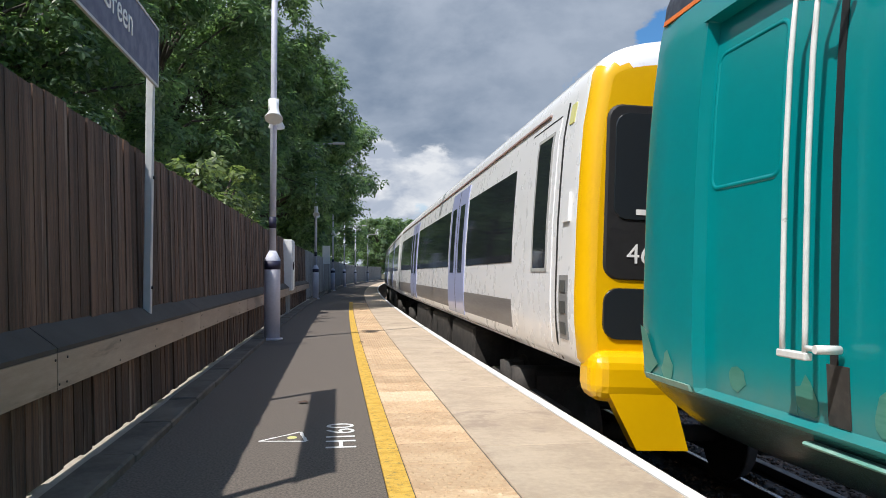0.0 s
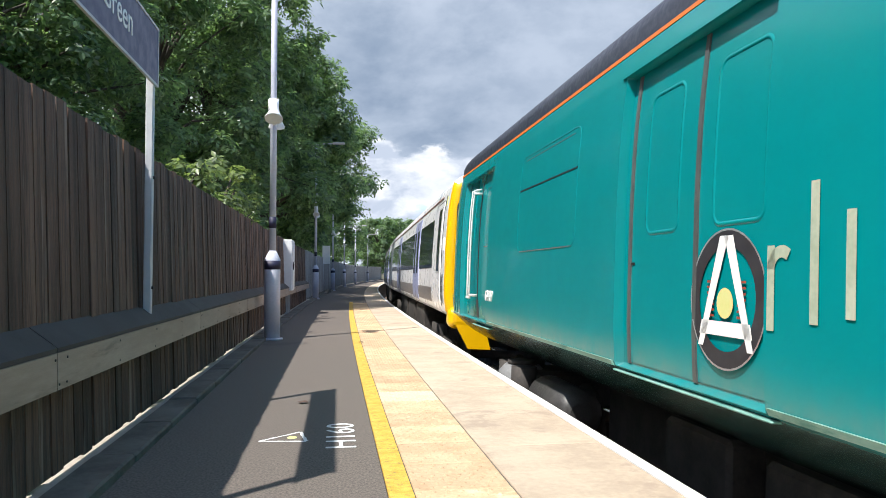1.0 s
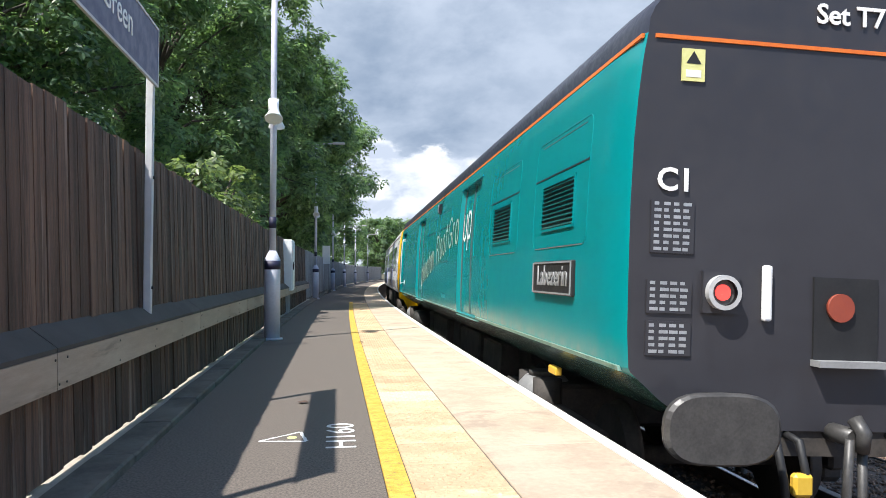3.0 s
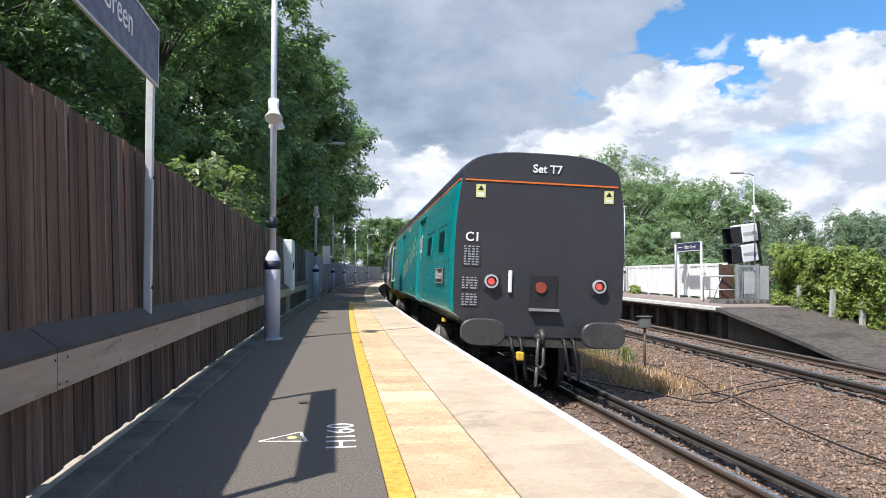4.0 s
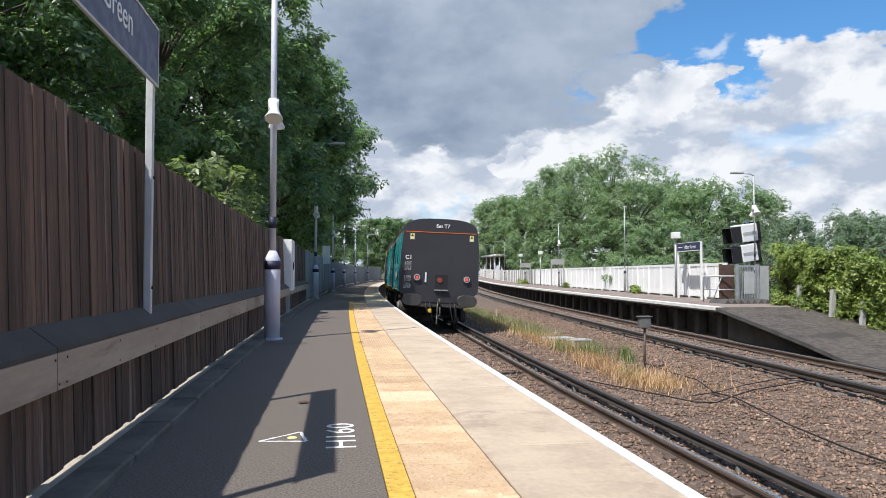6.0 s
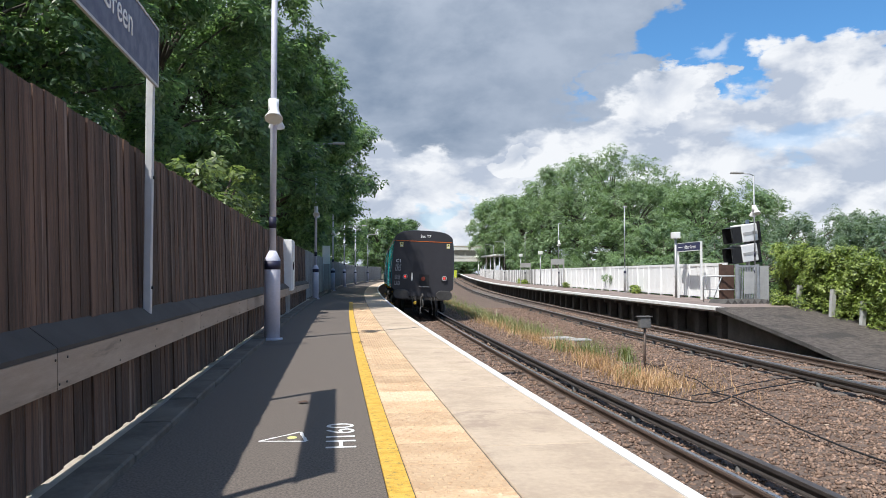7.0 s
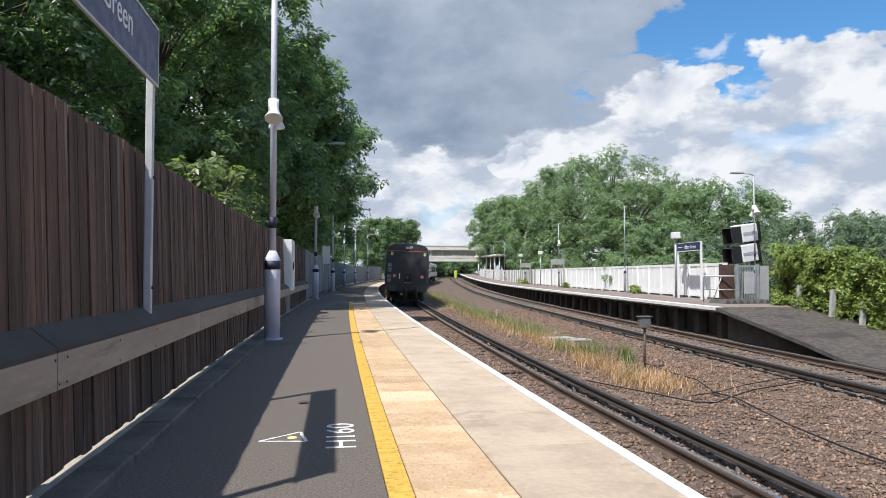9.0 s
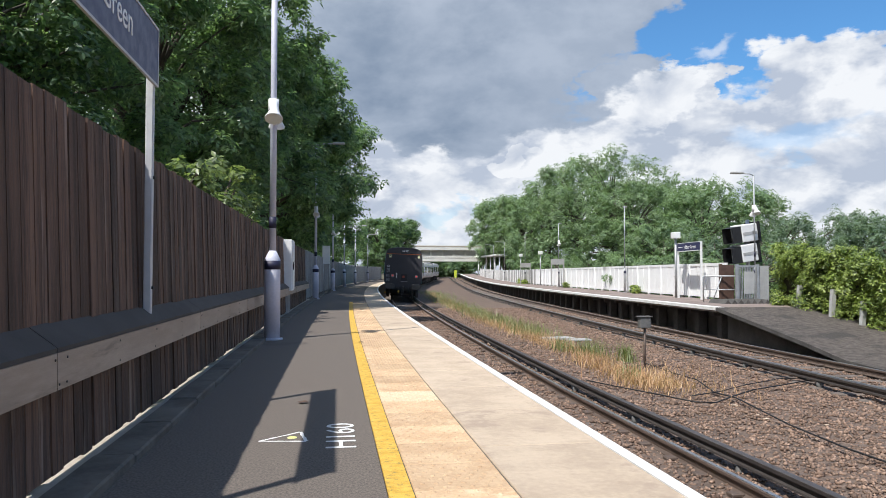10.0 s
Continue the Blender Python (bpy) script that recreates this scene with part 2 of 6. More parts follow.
M_GREEN_LIP = material("worn_lip_paint", (0.10, 0.30, 0.25), (0.26, 0.42, 0.36), 0.5, scale=3, stretch=(1, 0.5, 2), spots=(0.04, 0.20, 0.17), spot_scale=2.5, spot_at=0.55)
M_GREEN_DIRTY = material("teal_paint_scuffed", (0.03, 0.20, 0.155), (0.10, 0.28, 0.225), 0.5, scale=2.5, stretch=(1, 0.3, 2), spots=(0.20, 0.30, 0.25), spot_scale=3, spot_at=0.64)
M_BLACK = material("matt_black_paint", (0.026, 0.025, 0.030), (0.035, 0.034, 0.040), 0.5, scale=0.9, spots=(0.038, 0.037, 0.041), spot_scale=1.1, spot_at=0.58)
M_ROOF = material("dark_blue_roof_paint", (0.016, 0.020, 0.036), (0.030, 0.034, 0.052), 0.45, scale=2)
M_ORANGE = material("orange_line_paint", (0.62, 0.13, 0.015), (0.70, 0.17, 0.02), 0.5)
M_UNDER = material("underframe_grime", (0.026, 0.023, 0.021), (0.07, 0.06, 0.053), 0.8, scale=4)
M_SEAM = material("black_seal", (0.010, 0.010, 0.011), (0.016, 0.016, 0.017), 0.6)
M_GREY_SEAL = material("grey_door_seal", (0.06, 0.065, 0.065), (0.10, 0.105, 0.10), 0.6)
M_GOLD_FILM = material("pale_gold_film", (0.32, 0.38, 0.28), (0.46, 0.50, 0.39), 0.5, scale=3, spots=(0.25, 0.36, 0.28), spot_scale=5, spot_at=0.6)
M_WHITE_RAILING = material("chipped_white_paint", (0.60, 0.60, 0.58), (0.72, 0.72, 0.70), 0.5, scale=6, spots=(0.25, 0.22, 0.2), spot_scale=14, spot_at=0.66)
M_WHITE_TRAIN = material("white_train_paint", (0.85, 0.85, 0.865), (0.88, 0.88, 0.895), 0.28, scale=0.6, coat=0.25, spread=0.01)
M_LILAC = material("lilac_door_paint", (0.38, 0.42, 0.66), (0.41, 0.45, 0.69), 0.3, coat=0.3, spread=0.01)
# dark lower band, with the reflection on the glossy side painted in
M_GREY_REFLECT = material("grey_band_reflection", (0.15, 0.14, 0.14), (0.24, 0.225, 0.22), 0.45, scale=1.5, stretch=(1, 0.3, 3))
M_TRAIN_YELLOW = material("warning_yellow_paint", (0.80, 0.44, 0.0), (0.83, 0.47, 0.0), 0.34, scale=1.5, coat=0.2, spread=0.02)
M_GLASS = glass_material("dark_train_glass")
M_LAMP_RED = material("red_lens", (0.45, 0.02, 0.015), (0.5, 0.03, 0.02), 0.2, emit=(1.0, 0.08, 0.07, 0.9))
M_RED_DULL = material("faded_red_paint", (0.25, 0.045, 0.025), (0.30, 0.06, 0.03), 0.6)
M_GUTTER = material("dusty_pink_gutter", (0.30, 0.20, 0.18), (0.40, 0.27, 0.24), 0.6)
M_CHROME = material("bright_ring", (0.38, 0.38, 0.38), (0.48, 0.48, 0.48), 0.55)
M_LABEL_YELLOW = material("yellow_label", (0.62, 0.60, 0.22), (0.68, 0.66, 0.30), 0.5)
M_PLATE_GREY = material("printed_plate", (0.20, 0.20, 0.20), (0.27, 0.27, 0.27), 0.5)
M_RUBBER = material("buffer_steel", (0.045, 0.043, 0.042), (0.08, 0.076, 0.072), 0.45, 0.2, scale=6)
M_BRASS = material("yellow_valve_paint", (0.60, 0.36, 0.03), (0.66, 0.42, 0.05), 0.5)
M_BROWN = material("brown_gate_metal", (0.065, 0.038, 0.028), (0.11, 0.062, 0.045), 0.7, scale=4)
M_BRIDGE = material("cream_bridge_paint", (0.64, 0.64, 0.60), (0.72, 0.72, 0.68), 0.7, scale=0.5)
M_BRIDGE_ROOF = material("weathered_roof_sheet", (0.30, 0.27, 0.22), (0.38, 0.34, 0.28), 0.8, scale=0.4)
M_HIVIS = material("lime_panel", (0.50, 0.60, 0.03), (0.55, 0.65, 0.05), 0.6)

# ---- mesh tools ----


def part(name, bm, mat, parent=None, label="", smooth=False):
    me = bpy.data.meshes.new(name)
    bm.to_mesh(me)
    bm.free()
    for mm in (mat if isinstance(mat, (list, tuple)) else (mat,)):
        me.materials.append(mm)
    if smooth:
        me.polygons.foreach_set("use_smooth", [True] * len(me.polygons))
    ob = new(name, me)
    if parent is not None:
        ob.parent = parent
    if label:
        ob["label"] = label
    return ob


def mesh_ob(name, verts, faces, mat, parent=None, label=""):
    me = bpy.data.meshes.new(name)
    me.from_pydata([tuple(v) for v in verts], [], [tuple(f) for f in faces])
    me.materials.append(mat)
    ob = new(name, me)
    if parent is not None:
        ob.parent = parent
    if label:
        ob["label"] = label
    return ob


def box(bm, x0, x1, y0, y1, z0, z1, m=None, mi=0):
    """A box between two corners, turned by the pose m if given."""
    vs = []
    for z in (z0, z1):
        for x, y in ((x0, y0), (x1, y0), (x1, y1), (x0, y1)):
            p = Vector((x, y, z))
            vs.append(bm.verts.new(m @ p if m else p))
    for f in ((3, 2, 1, 0), (4, 5, 6, 7), (0, 1, 5, 4), (1, 2, 6, 5), (2, 3, 7, 6), (3, 0, 4, 7)):
        bm.faces.new([vs[i] for i in f]).material_index = mi
    return vs


def bevel_box(bm, x0, x1, y0, y1, z0, z1, r=0.01, seg=2):
    b = bmesh.new()
    box(b, x0, x1, y0, y1, z0, z1)
    bmesh.ops.bevel(b, geom=b.edges[:], offset=r, segments=seg, affect="EDGES", profile=0.5)
    me = bpy.data.meshes.new("t")
    b.to_mesh(me)
    b.free()
    bm.from_mesh(me)
    bpy.data.meshes.remove(me)


def tube(bm, points, radii, sides=12, cap=True, mi=0):
    """A round bar along points; radii: one number or one a point."""
    pts = [Vector(p) for p in points]
    rr = radii if isinstance(radii, (list, tuple)) else [radii] * len(pts)
    rings = []
    side = None
    for i, p in enumerate(pts):
        d = (pts[min(i + 1, len(pts) - 1)] - pts[max(i - 1, 0)]).normalized()
        if side is None or abs(side.dot(d)) > 0.95:
            side = d.orthogonal().normalized()
        side = (side - d * side.dot(d)).normalized()
        up = d.cross(side)
        rings.append([bm.verts.new(p + (side * math.cos(a) + up * math.sin(a)) * rr[i]) for a in (2 * math.pi * j / sides for j in range(sides))])
    for a, b in zip(rings, rings[1:]):
        for j in range(sides):
            f = bm.faces.new((a[j], a[(j + 1) % sides], b[(j + 1) % sides], b[j]))
            f.material_index, f.smooth = mi, True
    if cap:
        bm.faces.new(rings[0][::-1]).material_index = mi
        bm.faces.new(rings[-1]).material_index = mi


def one(fn, *a, **kw):
    bm = bmesh.new()
    fn(bm, *a, **kw)
    return bm


def text_mesh(name, body, size, mat, parent, m, depth=0.002, align="LEFT", label="", squeeze=1.0, bold=0.0):
    cu = bpy.data.curves.new("t", "FONT")
    cu.body, cu.size, cu.extrude, cu.align_x, cu.resolution_u = body, size, depth, align, 3
    cu.offset = bold * size
    tmp = new("t", cu)
    me = bpy.data.meshes.new_from_object(tmp.evaluated_get(bpy.context.evaluated_depsgraph_get()))
    bpy.data.objects.remove(tmp)
    bpy.data.curves.remove(cu)
    me.transform(m @ Matrix.Diagonal((squeeze, 1, 1, 1)))
    me.materials.clear()
    me.materials.append(mat)
    me.name = name
    ob = new(name, me)
    ob.parent = parent
    if label:
        ob["label"] = label
    return ob


def empty(name, m=None):
    ob = new(name)
    ob.empty_display_size = 0.2
    if m is not None:
        ob.matrix_world = m
    return ob


# ---- the two curved lines: near platform edge and far platform edge ----
RAIL_Z = -0.915
GROUND_Z = -1.09


def edge_x(y):
    """Edge of the near platform."""
    if y <= 125:
        y0 = max(y, 0)
        return 1.74 + 0.0005 * y0 ** 2 + 1.6e-6 * y0 ** 3 + 3e-6 * max(y - 60, 0) ** 3
    return edge_x(125) + 0.2 * (y - 125)


def near_x(y):
    """The near track draws a little away from the platform edge round the curve."""
    return edge_x(y) + 0.45 * (1 - math.exp(-max(y - 12, 0) / 25))


def far_x(y):
    """Edge of the opposite platform."""
    if y <= 95:
        return 10.9 + 0.058 * y + 0.00042 * max(y, 0) ** 2
    return far_x(95) + 0.134 * (y - 95) + 0.0012 * max(y - 180, 0) ** 2


def rise(y):
    """The line climbs gently beyond the platforms' middle."""
    return 1e-4 * (min(max(y, 70), 175) - 70) ** 2


def on(line, y, off, z):
    """A place off metres to the right of a line, at its station y."""
    s = (line(y + 0.1) - line(y - 0.1)) / 0.2
    n = math.hypot(1, s)
    return Vector((line(y) + off / n, y - off * s / n, z + rise(y)))


def heading(line, y):
    """Turn about z, in radians, of something that faces along the line."""
    return -math.atan((line(y + 0.1) - line(y - 0.1)) / 0.2)


def along(line, y, off=0.0, z=0.0, roll=0.0):
    return Matrix.Translation(on(line, y, off, z)) @ Matrix.Rotation(heading(line, y), 4, "Z") @ Matrix.Rotation(roll, 4, "Y")


def stations(y0, y1, near=0.6):
    out, y = [], y0
    while y < y1:
        out.append(y)
        y += near + 0.03 * max(0, y)
    return out + [y1]


def sweep(name, line, profile, y0, y1, mat, parent=None, closed=True, near=1.0, label=""):
    """A profile of (offset, height) carried along a line."""
    ys = stations(y0, y1, near)
    n = len(profile)
    vs, fs = [], []
    for y in ys:
        vs += [on(line, y, o, z) for o, z in profile]
    for i in range(len(ys) - 1):
        for j in range(n if closed else n - 1):
            a, b = i * n + j, i * n + (j + 1) % n
            fs.append((a, a + n, b + n, b))
    if closed:
        fs += [tuple(range(n)), tuple((len(ys) - 1) * n + j for j in range(n - 1, -1, -1))]
    return mesh_ob(name, vs, fs, mat, parent, label)


# ---- ground ----
def build_ground():
    xs = np.concatenate([[-1500, -400, -120, -40, -10], np.linspace(-1.5, 14, 60), [16, 20, 30, 60, 150, 500, 1500]])
    ys = np.concatenate([[-1500, -300, -60, -20], np.linspace(-6, 40, 120), np.linspace(42, 200, 60), [260, 400, 800, 2500]])
    vs, fs = [], []
    for y in ys:
        for x in xs:
            z = GROUND_Z + rise(y)
            if -6 < y < 200 and 0 < x < 60:
                z += 0.035 * noise.noise((x * 1.3, y * 1.3, 0)) + 0.02 * noise.noise((x * 4, y * 4, 3))
            vs.append((x, y, z))
    w = len(xs)
    for i in range(len(ys) - 1):
        for j in range(w - 1):
            a = i * w + j
            fs.append((a, a + 1, a + w + 1, a + w))
    tagged(mesh_ob("ground", vs, fs, M_BALLAST), "brown stone ballast ground beneath the two tracks", "ground", kind="structure")


build_ground()


def stone_mesh(rng):
    v = np.array([(1, 0, 0), (0, 1, 0), (-1, 0, 0), (0, -1, 0), (0.1, 0, 1), (0, 0.1, -1)], float)
    v = v * rng.uniform(0.75, 1.3, (6, 1)) + rng.uniform(-0.3, 0.3, (6, 3))
    f = np.array([(0, 1, 4), (1, 2, 4), (2, 3, 4), (3, 0, 4), (1, 0, 5), (2, 1, 5), (3, 2, 5), (0, 3, 5)])
    return v, f


def scatter_mesh(name, shapes, places, mat, label, category, kind="stuff"):
    """Many small pieces joined: shapes are (verts, faces), places are (x, y, z, sx, sy, sz, turn)."""
    vs, fs, n = [], [], 0
    for i, (x, y, z, sx, sy, sz, a) in enumerate(places):
        v, f = shapes[i % len(shapes)]
        c, s = math.cos(a), math.sin(a)
        p = v * (sx, sy, sz)
        vs.append(np.stack([p[:, 0] * c - p[:, 1] * s + x, p[:, 0] * s + p[:, 1] * c + y, p[:, 2] + z], 1))
        fs.append(f + n)
        n += len(v)
    return big_mesh(name, np.concatenate(vs), np.concatenate(fs), mat, label, category, kind)


def big_mesh(name, v, f, mat, label="", category="", kind="", parent=None):
    me = bpy.data.meshes.new(name)
    k = f.shape[1]
    me.vertices.add(len(v))
    me.vertices.foreach_set("co", v.astype(np.float32).ravel())
    me.loops.add(f.size)
    me.loops.foreach_set("vertex_index", f.astype(np.int32).ravel())
    me.polygons.add(len(f))
    me.polygons.foreach_set("loop_start", np.arange(0, f.size, k, dtype=np.int32))
    me.update(calc_edges=True)
    me.materials.append(mat)
    ob = new(name, me)
    if parent is not None:
        ob.parent = parent
    return tagged(ob, label, category, kind=kind)


def build_stones():
    rng = np.random.default_rng(7)
    shapes = [stone_mesh(rng) for _ in range(14)]
    places = []
    for _ in range(72000):
        y = 4.5 + 40 * rng.random() ** 1.6
        x = rng.uniform(1.9, 11.4) + 0.0006 * y * y + 0.02 * y
        s = rng.uniform(0.012, 0.029) * (1 + 0.012 * y)
        if rng.random() < 0.012:
            s *= 2
        places.append((x, y, GROUND_Z + 0.035 * noise.noise((x * 1.3, y * 1.3, 0)) + 0.02 * noise.noise((x * 4, y * 4, 3)) + s * 0.25, s * 1.2, s, s * 0.75, rng.uniform(0, 6.28)))
    scatter_mesh("ballast_stones", shapes, places, M_STONE, "loose brown and grey ballast stones between the rails", "ballast")


build_stones()


# ---- near platform ----
def build_near_platform():
    y0, y1 = -6.0, 112.0
    sweep("pavement_near", edge_x, [(-3.6, -1.2), (-3.6, -0.012), (-0.012, -0.012), (-0.012, -0.09), (-0.16, -0.12), (-0.16, -1.2)], y0, y1, M_DARK_GAP)
    tagged(bpy.data.objects["pavement_near"], "platform base with dark joints under paving", "platform", kind="structure")
    tagged(sweep("pavement_asphalt", edge_x, [(-2.83, -0.011), (-2.83, 0.0), (-1.478, 0.0), (-1.478, -0.011)], y0, 112, M_ASPHALT), "grey asphalt station platform surface", "platform", kind="structure")
    tagged(sweep("platform_wall", edge_x, [(-0.158, -1.3), (-0.158, -0.1), (-0.10, -0.1), (-0.10, -1.3)], y0, y1, M_WALL_DARK), "dark grimy platform wall under the edge", "wall", kind="structure")
    # far stretch of paving as plain strips, where single slabs are too small to tell apart
    tagged(sweep("pavement_coping_far", edge_x, [(-0.85, -0.011), (-0.85, 0.0), (-0.09, 0.0), (-0.09, -0.011)], 34, y1, M_COPING), "pale concrete platform coping", "paving", kind="structure")
    tagged(sweep("pavement_tactile_far", edge_x, [(-1.34, -0.011), (-1.34, 0.0), (-0.86, 0.0), (-0.86, -0.011)], 26.5, y1, M_ASPHALT), "asphalt strip past the end of the tactile paving", "paving", kind="structure")
    tagged(sweep("yellow_line", edge_x, [(-1.472, -0.011), (-1.472, 0.004), (-1.352, 0.004), (-1.352, -0.011)], y0, 27.5, M_YELLOW), "worn yellow painted safety line on the platform", "line", kind="structure")
    tagged(sweep("white_line", edge_x, [(-0.085, -0.03), (-0.085, 0.004), (-0.006, 0.004), (0.0, -0.006), (0.0, -0.03)], y0, y1, M_WHITE_LINE), "white painted platform edge line", "line", kind="structure")


build_near_platform()


def slab_pieces(name, parent, off0, off1, y0, y1, length, gap, mat, label, mesh_fn=None, odd=None):
    rng = random.Random(name)
    me = None
    y = y0
    i = 0
    while y < y1:
        if me is None:
            bm = bmesh.new()
            w = off1 - off0
            b0 = 0.006
            lo = [bm.verts.new(p) for p in ((0, 0, -0.011), (w, 0, -0.011), (w, length - gap, -0.011), (0, length - gap, -0.011))]
            mi = [bm.verts.new(p) for p in ((0, 0, -b0), (w, 0, -b0), (w, length - gap, -b0), (0, length - gap, -b0))]
            hi = [bm.verts.new(p) for p in ((b0, b0, 0), (w - b0, b0, 0), (w - b0, length - gap - b0, 0), (b0, length - gap - b0, 0))]
            for a, b in ((lo, mi), (mi, hi)):
                for j in range(4):
                    bm.faces.new((a[j], a[(j + 1) % 4], b[(j + 1) % 4], b[j]))
            bm.faces.new(hi)
            if mesh_fn:
                mesh_fn(bm, w, length - gap)
            me = bpy.data.meshes.new(name)
            bm.to_mesh(me)
            bm.free()
            me.materials.append(mat)
        ob = new(name, me)
        if odd and i in odd:
            ob.data = me.copy()
            ob.data.materials.clear()
            ob.data.materials.append(odd[i])
        ob.matrix_world = along(edge_x, y, off0, rng.uniform(-0.0015, 0.003)) @ Matrix.Rotation(rng.uniform(-0.002, 0.002), 4, "Y")
        ob.parent = parent
        y += length
        i += 1


def blisters(bm, w, l):
    n, m = 7, 7
    for i in range(n):
        for j in range(m):
            x, y, r = w * (i + 0.5 + (0.25 if j % 2 else -0.25)) / n, l * (j + 0.5) / m, 0.0145
            top = [bm.verts.new((x + 0.55 * r * math.cos(a), y + 0.55 * r * math.sin(a), 0.0058)) for a in (math.pi * q / 3 for q in range(6))]
            low = [bm.verts.new((x + r * math.cos(a), y + r * math.sin(a), 0.0)) for a in (math.pi * q / 3 for q in range(6))]
            for q in range(6):
                bm.faces.new((low[q], low[(q + 1) % 6], top[(q + 1) % 6], top[q]))
            bm.faces.new(top)


def build_paving():
    slab_pieces("coping_slab", bpy.data.objects["pavement_near"], -0.848, -0.088, -4.85, 34, 1.155, 0.008, M_COPING, "")
    slab_pieces("tactile_slab", bpy.data.objects["pavement_near"], -1.342, -0.858, -4.46, 26.3, 0.5, 0.010, M_TACTILE, "", blisters, {21: M_TACTILE_PALE})


def build_kerb():
    base = tagged(sweep("kerb_bed", edge_x, [(-3.55, -0.2), (-3.55, 0.006), (-2.84, 0.006), (-2.84, -0.2)], -6, 112, M_WALL_DARK), "dark stone edging along the fence foot", "kerb", kind="structure")
    # sunlight under the fence, painted as a pale strip
    tagged(sweep("pavement_grit", edge_x, [(-3.20, 0.0), (-3.20, 0.036), (-3.045, 0.036), (-3.045, 0.0)], 1, 30, M_SUN_STRIP), "pale strip painted for the sunlight that comes under the fence", "edging", kind="structure")
    rng = random.Random(3)
    me = bpy.data.meshes.new("kerb_stone")
    bm = bmesh.new()
    bevel_box(bm, 0.018, 0.24, 0, 0.9, -0.05, 0.05, 0.012, 1)
    bm.to_mesh(me)
    bm.free()
    me.materials.append(M_KERB)
    y = -3.0
    while y < 60:
        ob = new("kerb_stone", me)
        ob.matrix_world = along(edge_x, y, -3.06, rng.uniform(-0.006, 0.006))
        ob.parent = base
        y += 0.912


build_kerb()


# ---- board fence with its ledge ----
def build_fence():
    fence = tagged(empty("board_fence", along(edge_x, 0, -3.2, 0)), "tall brown-stained close-board timber fence beside the platform", "fence")
    inv = fence.matrix_world.inverted()
    rng = random.Random(11)
    boards = []
    for w in (0.132, 0.148, 0.162, 0.14):
        bm = bmesh.new()
        a = [bm.verts.new((0.0 + d, y, 0.0)) for y, d in ((0.0, 0.0), (w, 0.0), (w, 0.017), (0.0, 0.0195))]
        b = [bm.verts.new((0.0 + d, y, 1.0)) for y, d in ((0.0, 0.0), (w, 0.0), (w, 0.017), (0.0, 0.0195))]
        for j in range(4):
            bm.faces.new((a[j], a[(j + 1) % 4], b[(j + 1) % 4], b[j])).material_index = 0
        bm.faces.new(a[::-1])
        bm.faces.new(b)
        me = bpy.data.meshes.new("board")
        bm.to_mesh(me)
        bm.free()
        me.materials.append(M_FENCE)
        me.materials.append(M_SEAM)
        boards.append((w, me))
    y = 0.6
    n = 0
    while y < 27.5:
        w, me = rng.choice(boards)
        top = 1.95 + rng.uniform(-0.016, 0.012)
        low = 0.068 + rng.uniform(-0.006, 0.012)
        m = inv @ along(edge_x, y, -3.092 + rng.uniform(-0.005, 0.005), low, radians(-2.1)) @ Matrix.Rotation(rng.uniform(-0.005, 0.005), 4, "X") @ Matrix.Diagonal((1, 1, top - low, 1))
        if n < 290:
            ob = new("board", me)
            ob.parent = fence
            ob.matrix_local = m
        n += 1
        y += w + rng.uniform(0.005, 0.011)
    # added black sheet: keeps light out and stands for shade in the gaps
    ob = sweep("backing_board", edge_x, [(-3.19, 0.24), (-3.19, 1.93), (-3.165, 1.93), (-3.165, 0.24)], 0.6, 27.5, M_SEAM, None, True, 1.0, "black sheet added behind the boards to stop light and darken the gaps")
    ob.parent = fence
    ob.matrix_parent_inverse = inv
    # ledge: raking dark top and a pale board beneath it, a run of lengths
    y = 0.0
    while y < 27:
        l = min(3.55, 27.6 - y)
        for (nm, prf, mat, lab) in (("ledge_top", [(-3.134, 0.76), (-3.134, 0.835), (-2.975, 0.712), (-2.978, 0.69)], M_LEDGE_TOP, "dark felted sloping ledge top"),
                                    ("ledge_board", [(-3.0, 0.515), (-3.0, 0.688), (-2.975, 0.688), (-2.972, 0.520)], M_LEDGE, "weathered cream painted ledge board")):
            ob = sweep(nm, edge_x, prf, y, y + l - 0.012, mat, None, True, 0.9, lab)
            ob.parent = fence
            ob.matrix_parent_inverse = inv
        for q in np.arange(y + 0.1, y + l, 0.86):
            for z in (0.545, 0.66):
                m = inv @ along(edge_x, float(q) + rng.uniform(-0.03, 0.03), -2.973, z)
                nail = one(tube, [(0, 0, 0), (0.004, 0, 0)], 0.006, 6)
                nail.transform(m)
                part("nail", nail, M_SEAM, fence)
        y += l
    for py in [1.2 + 2.4 * i for i in range(11)]:
        bm = bmesh.new()
        box(bm, -0.1, 0.0, -0.05, 0.05, -0.2, 1.85, inv @ along(edge_x, py, -3.17, 0))
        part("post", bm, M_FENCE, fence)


build_fence()


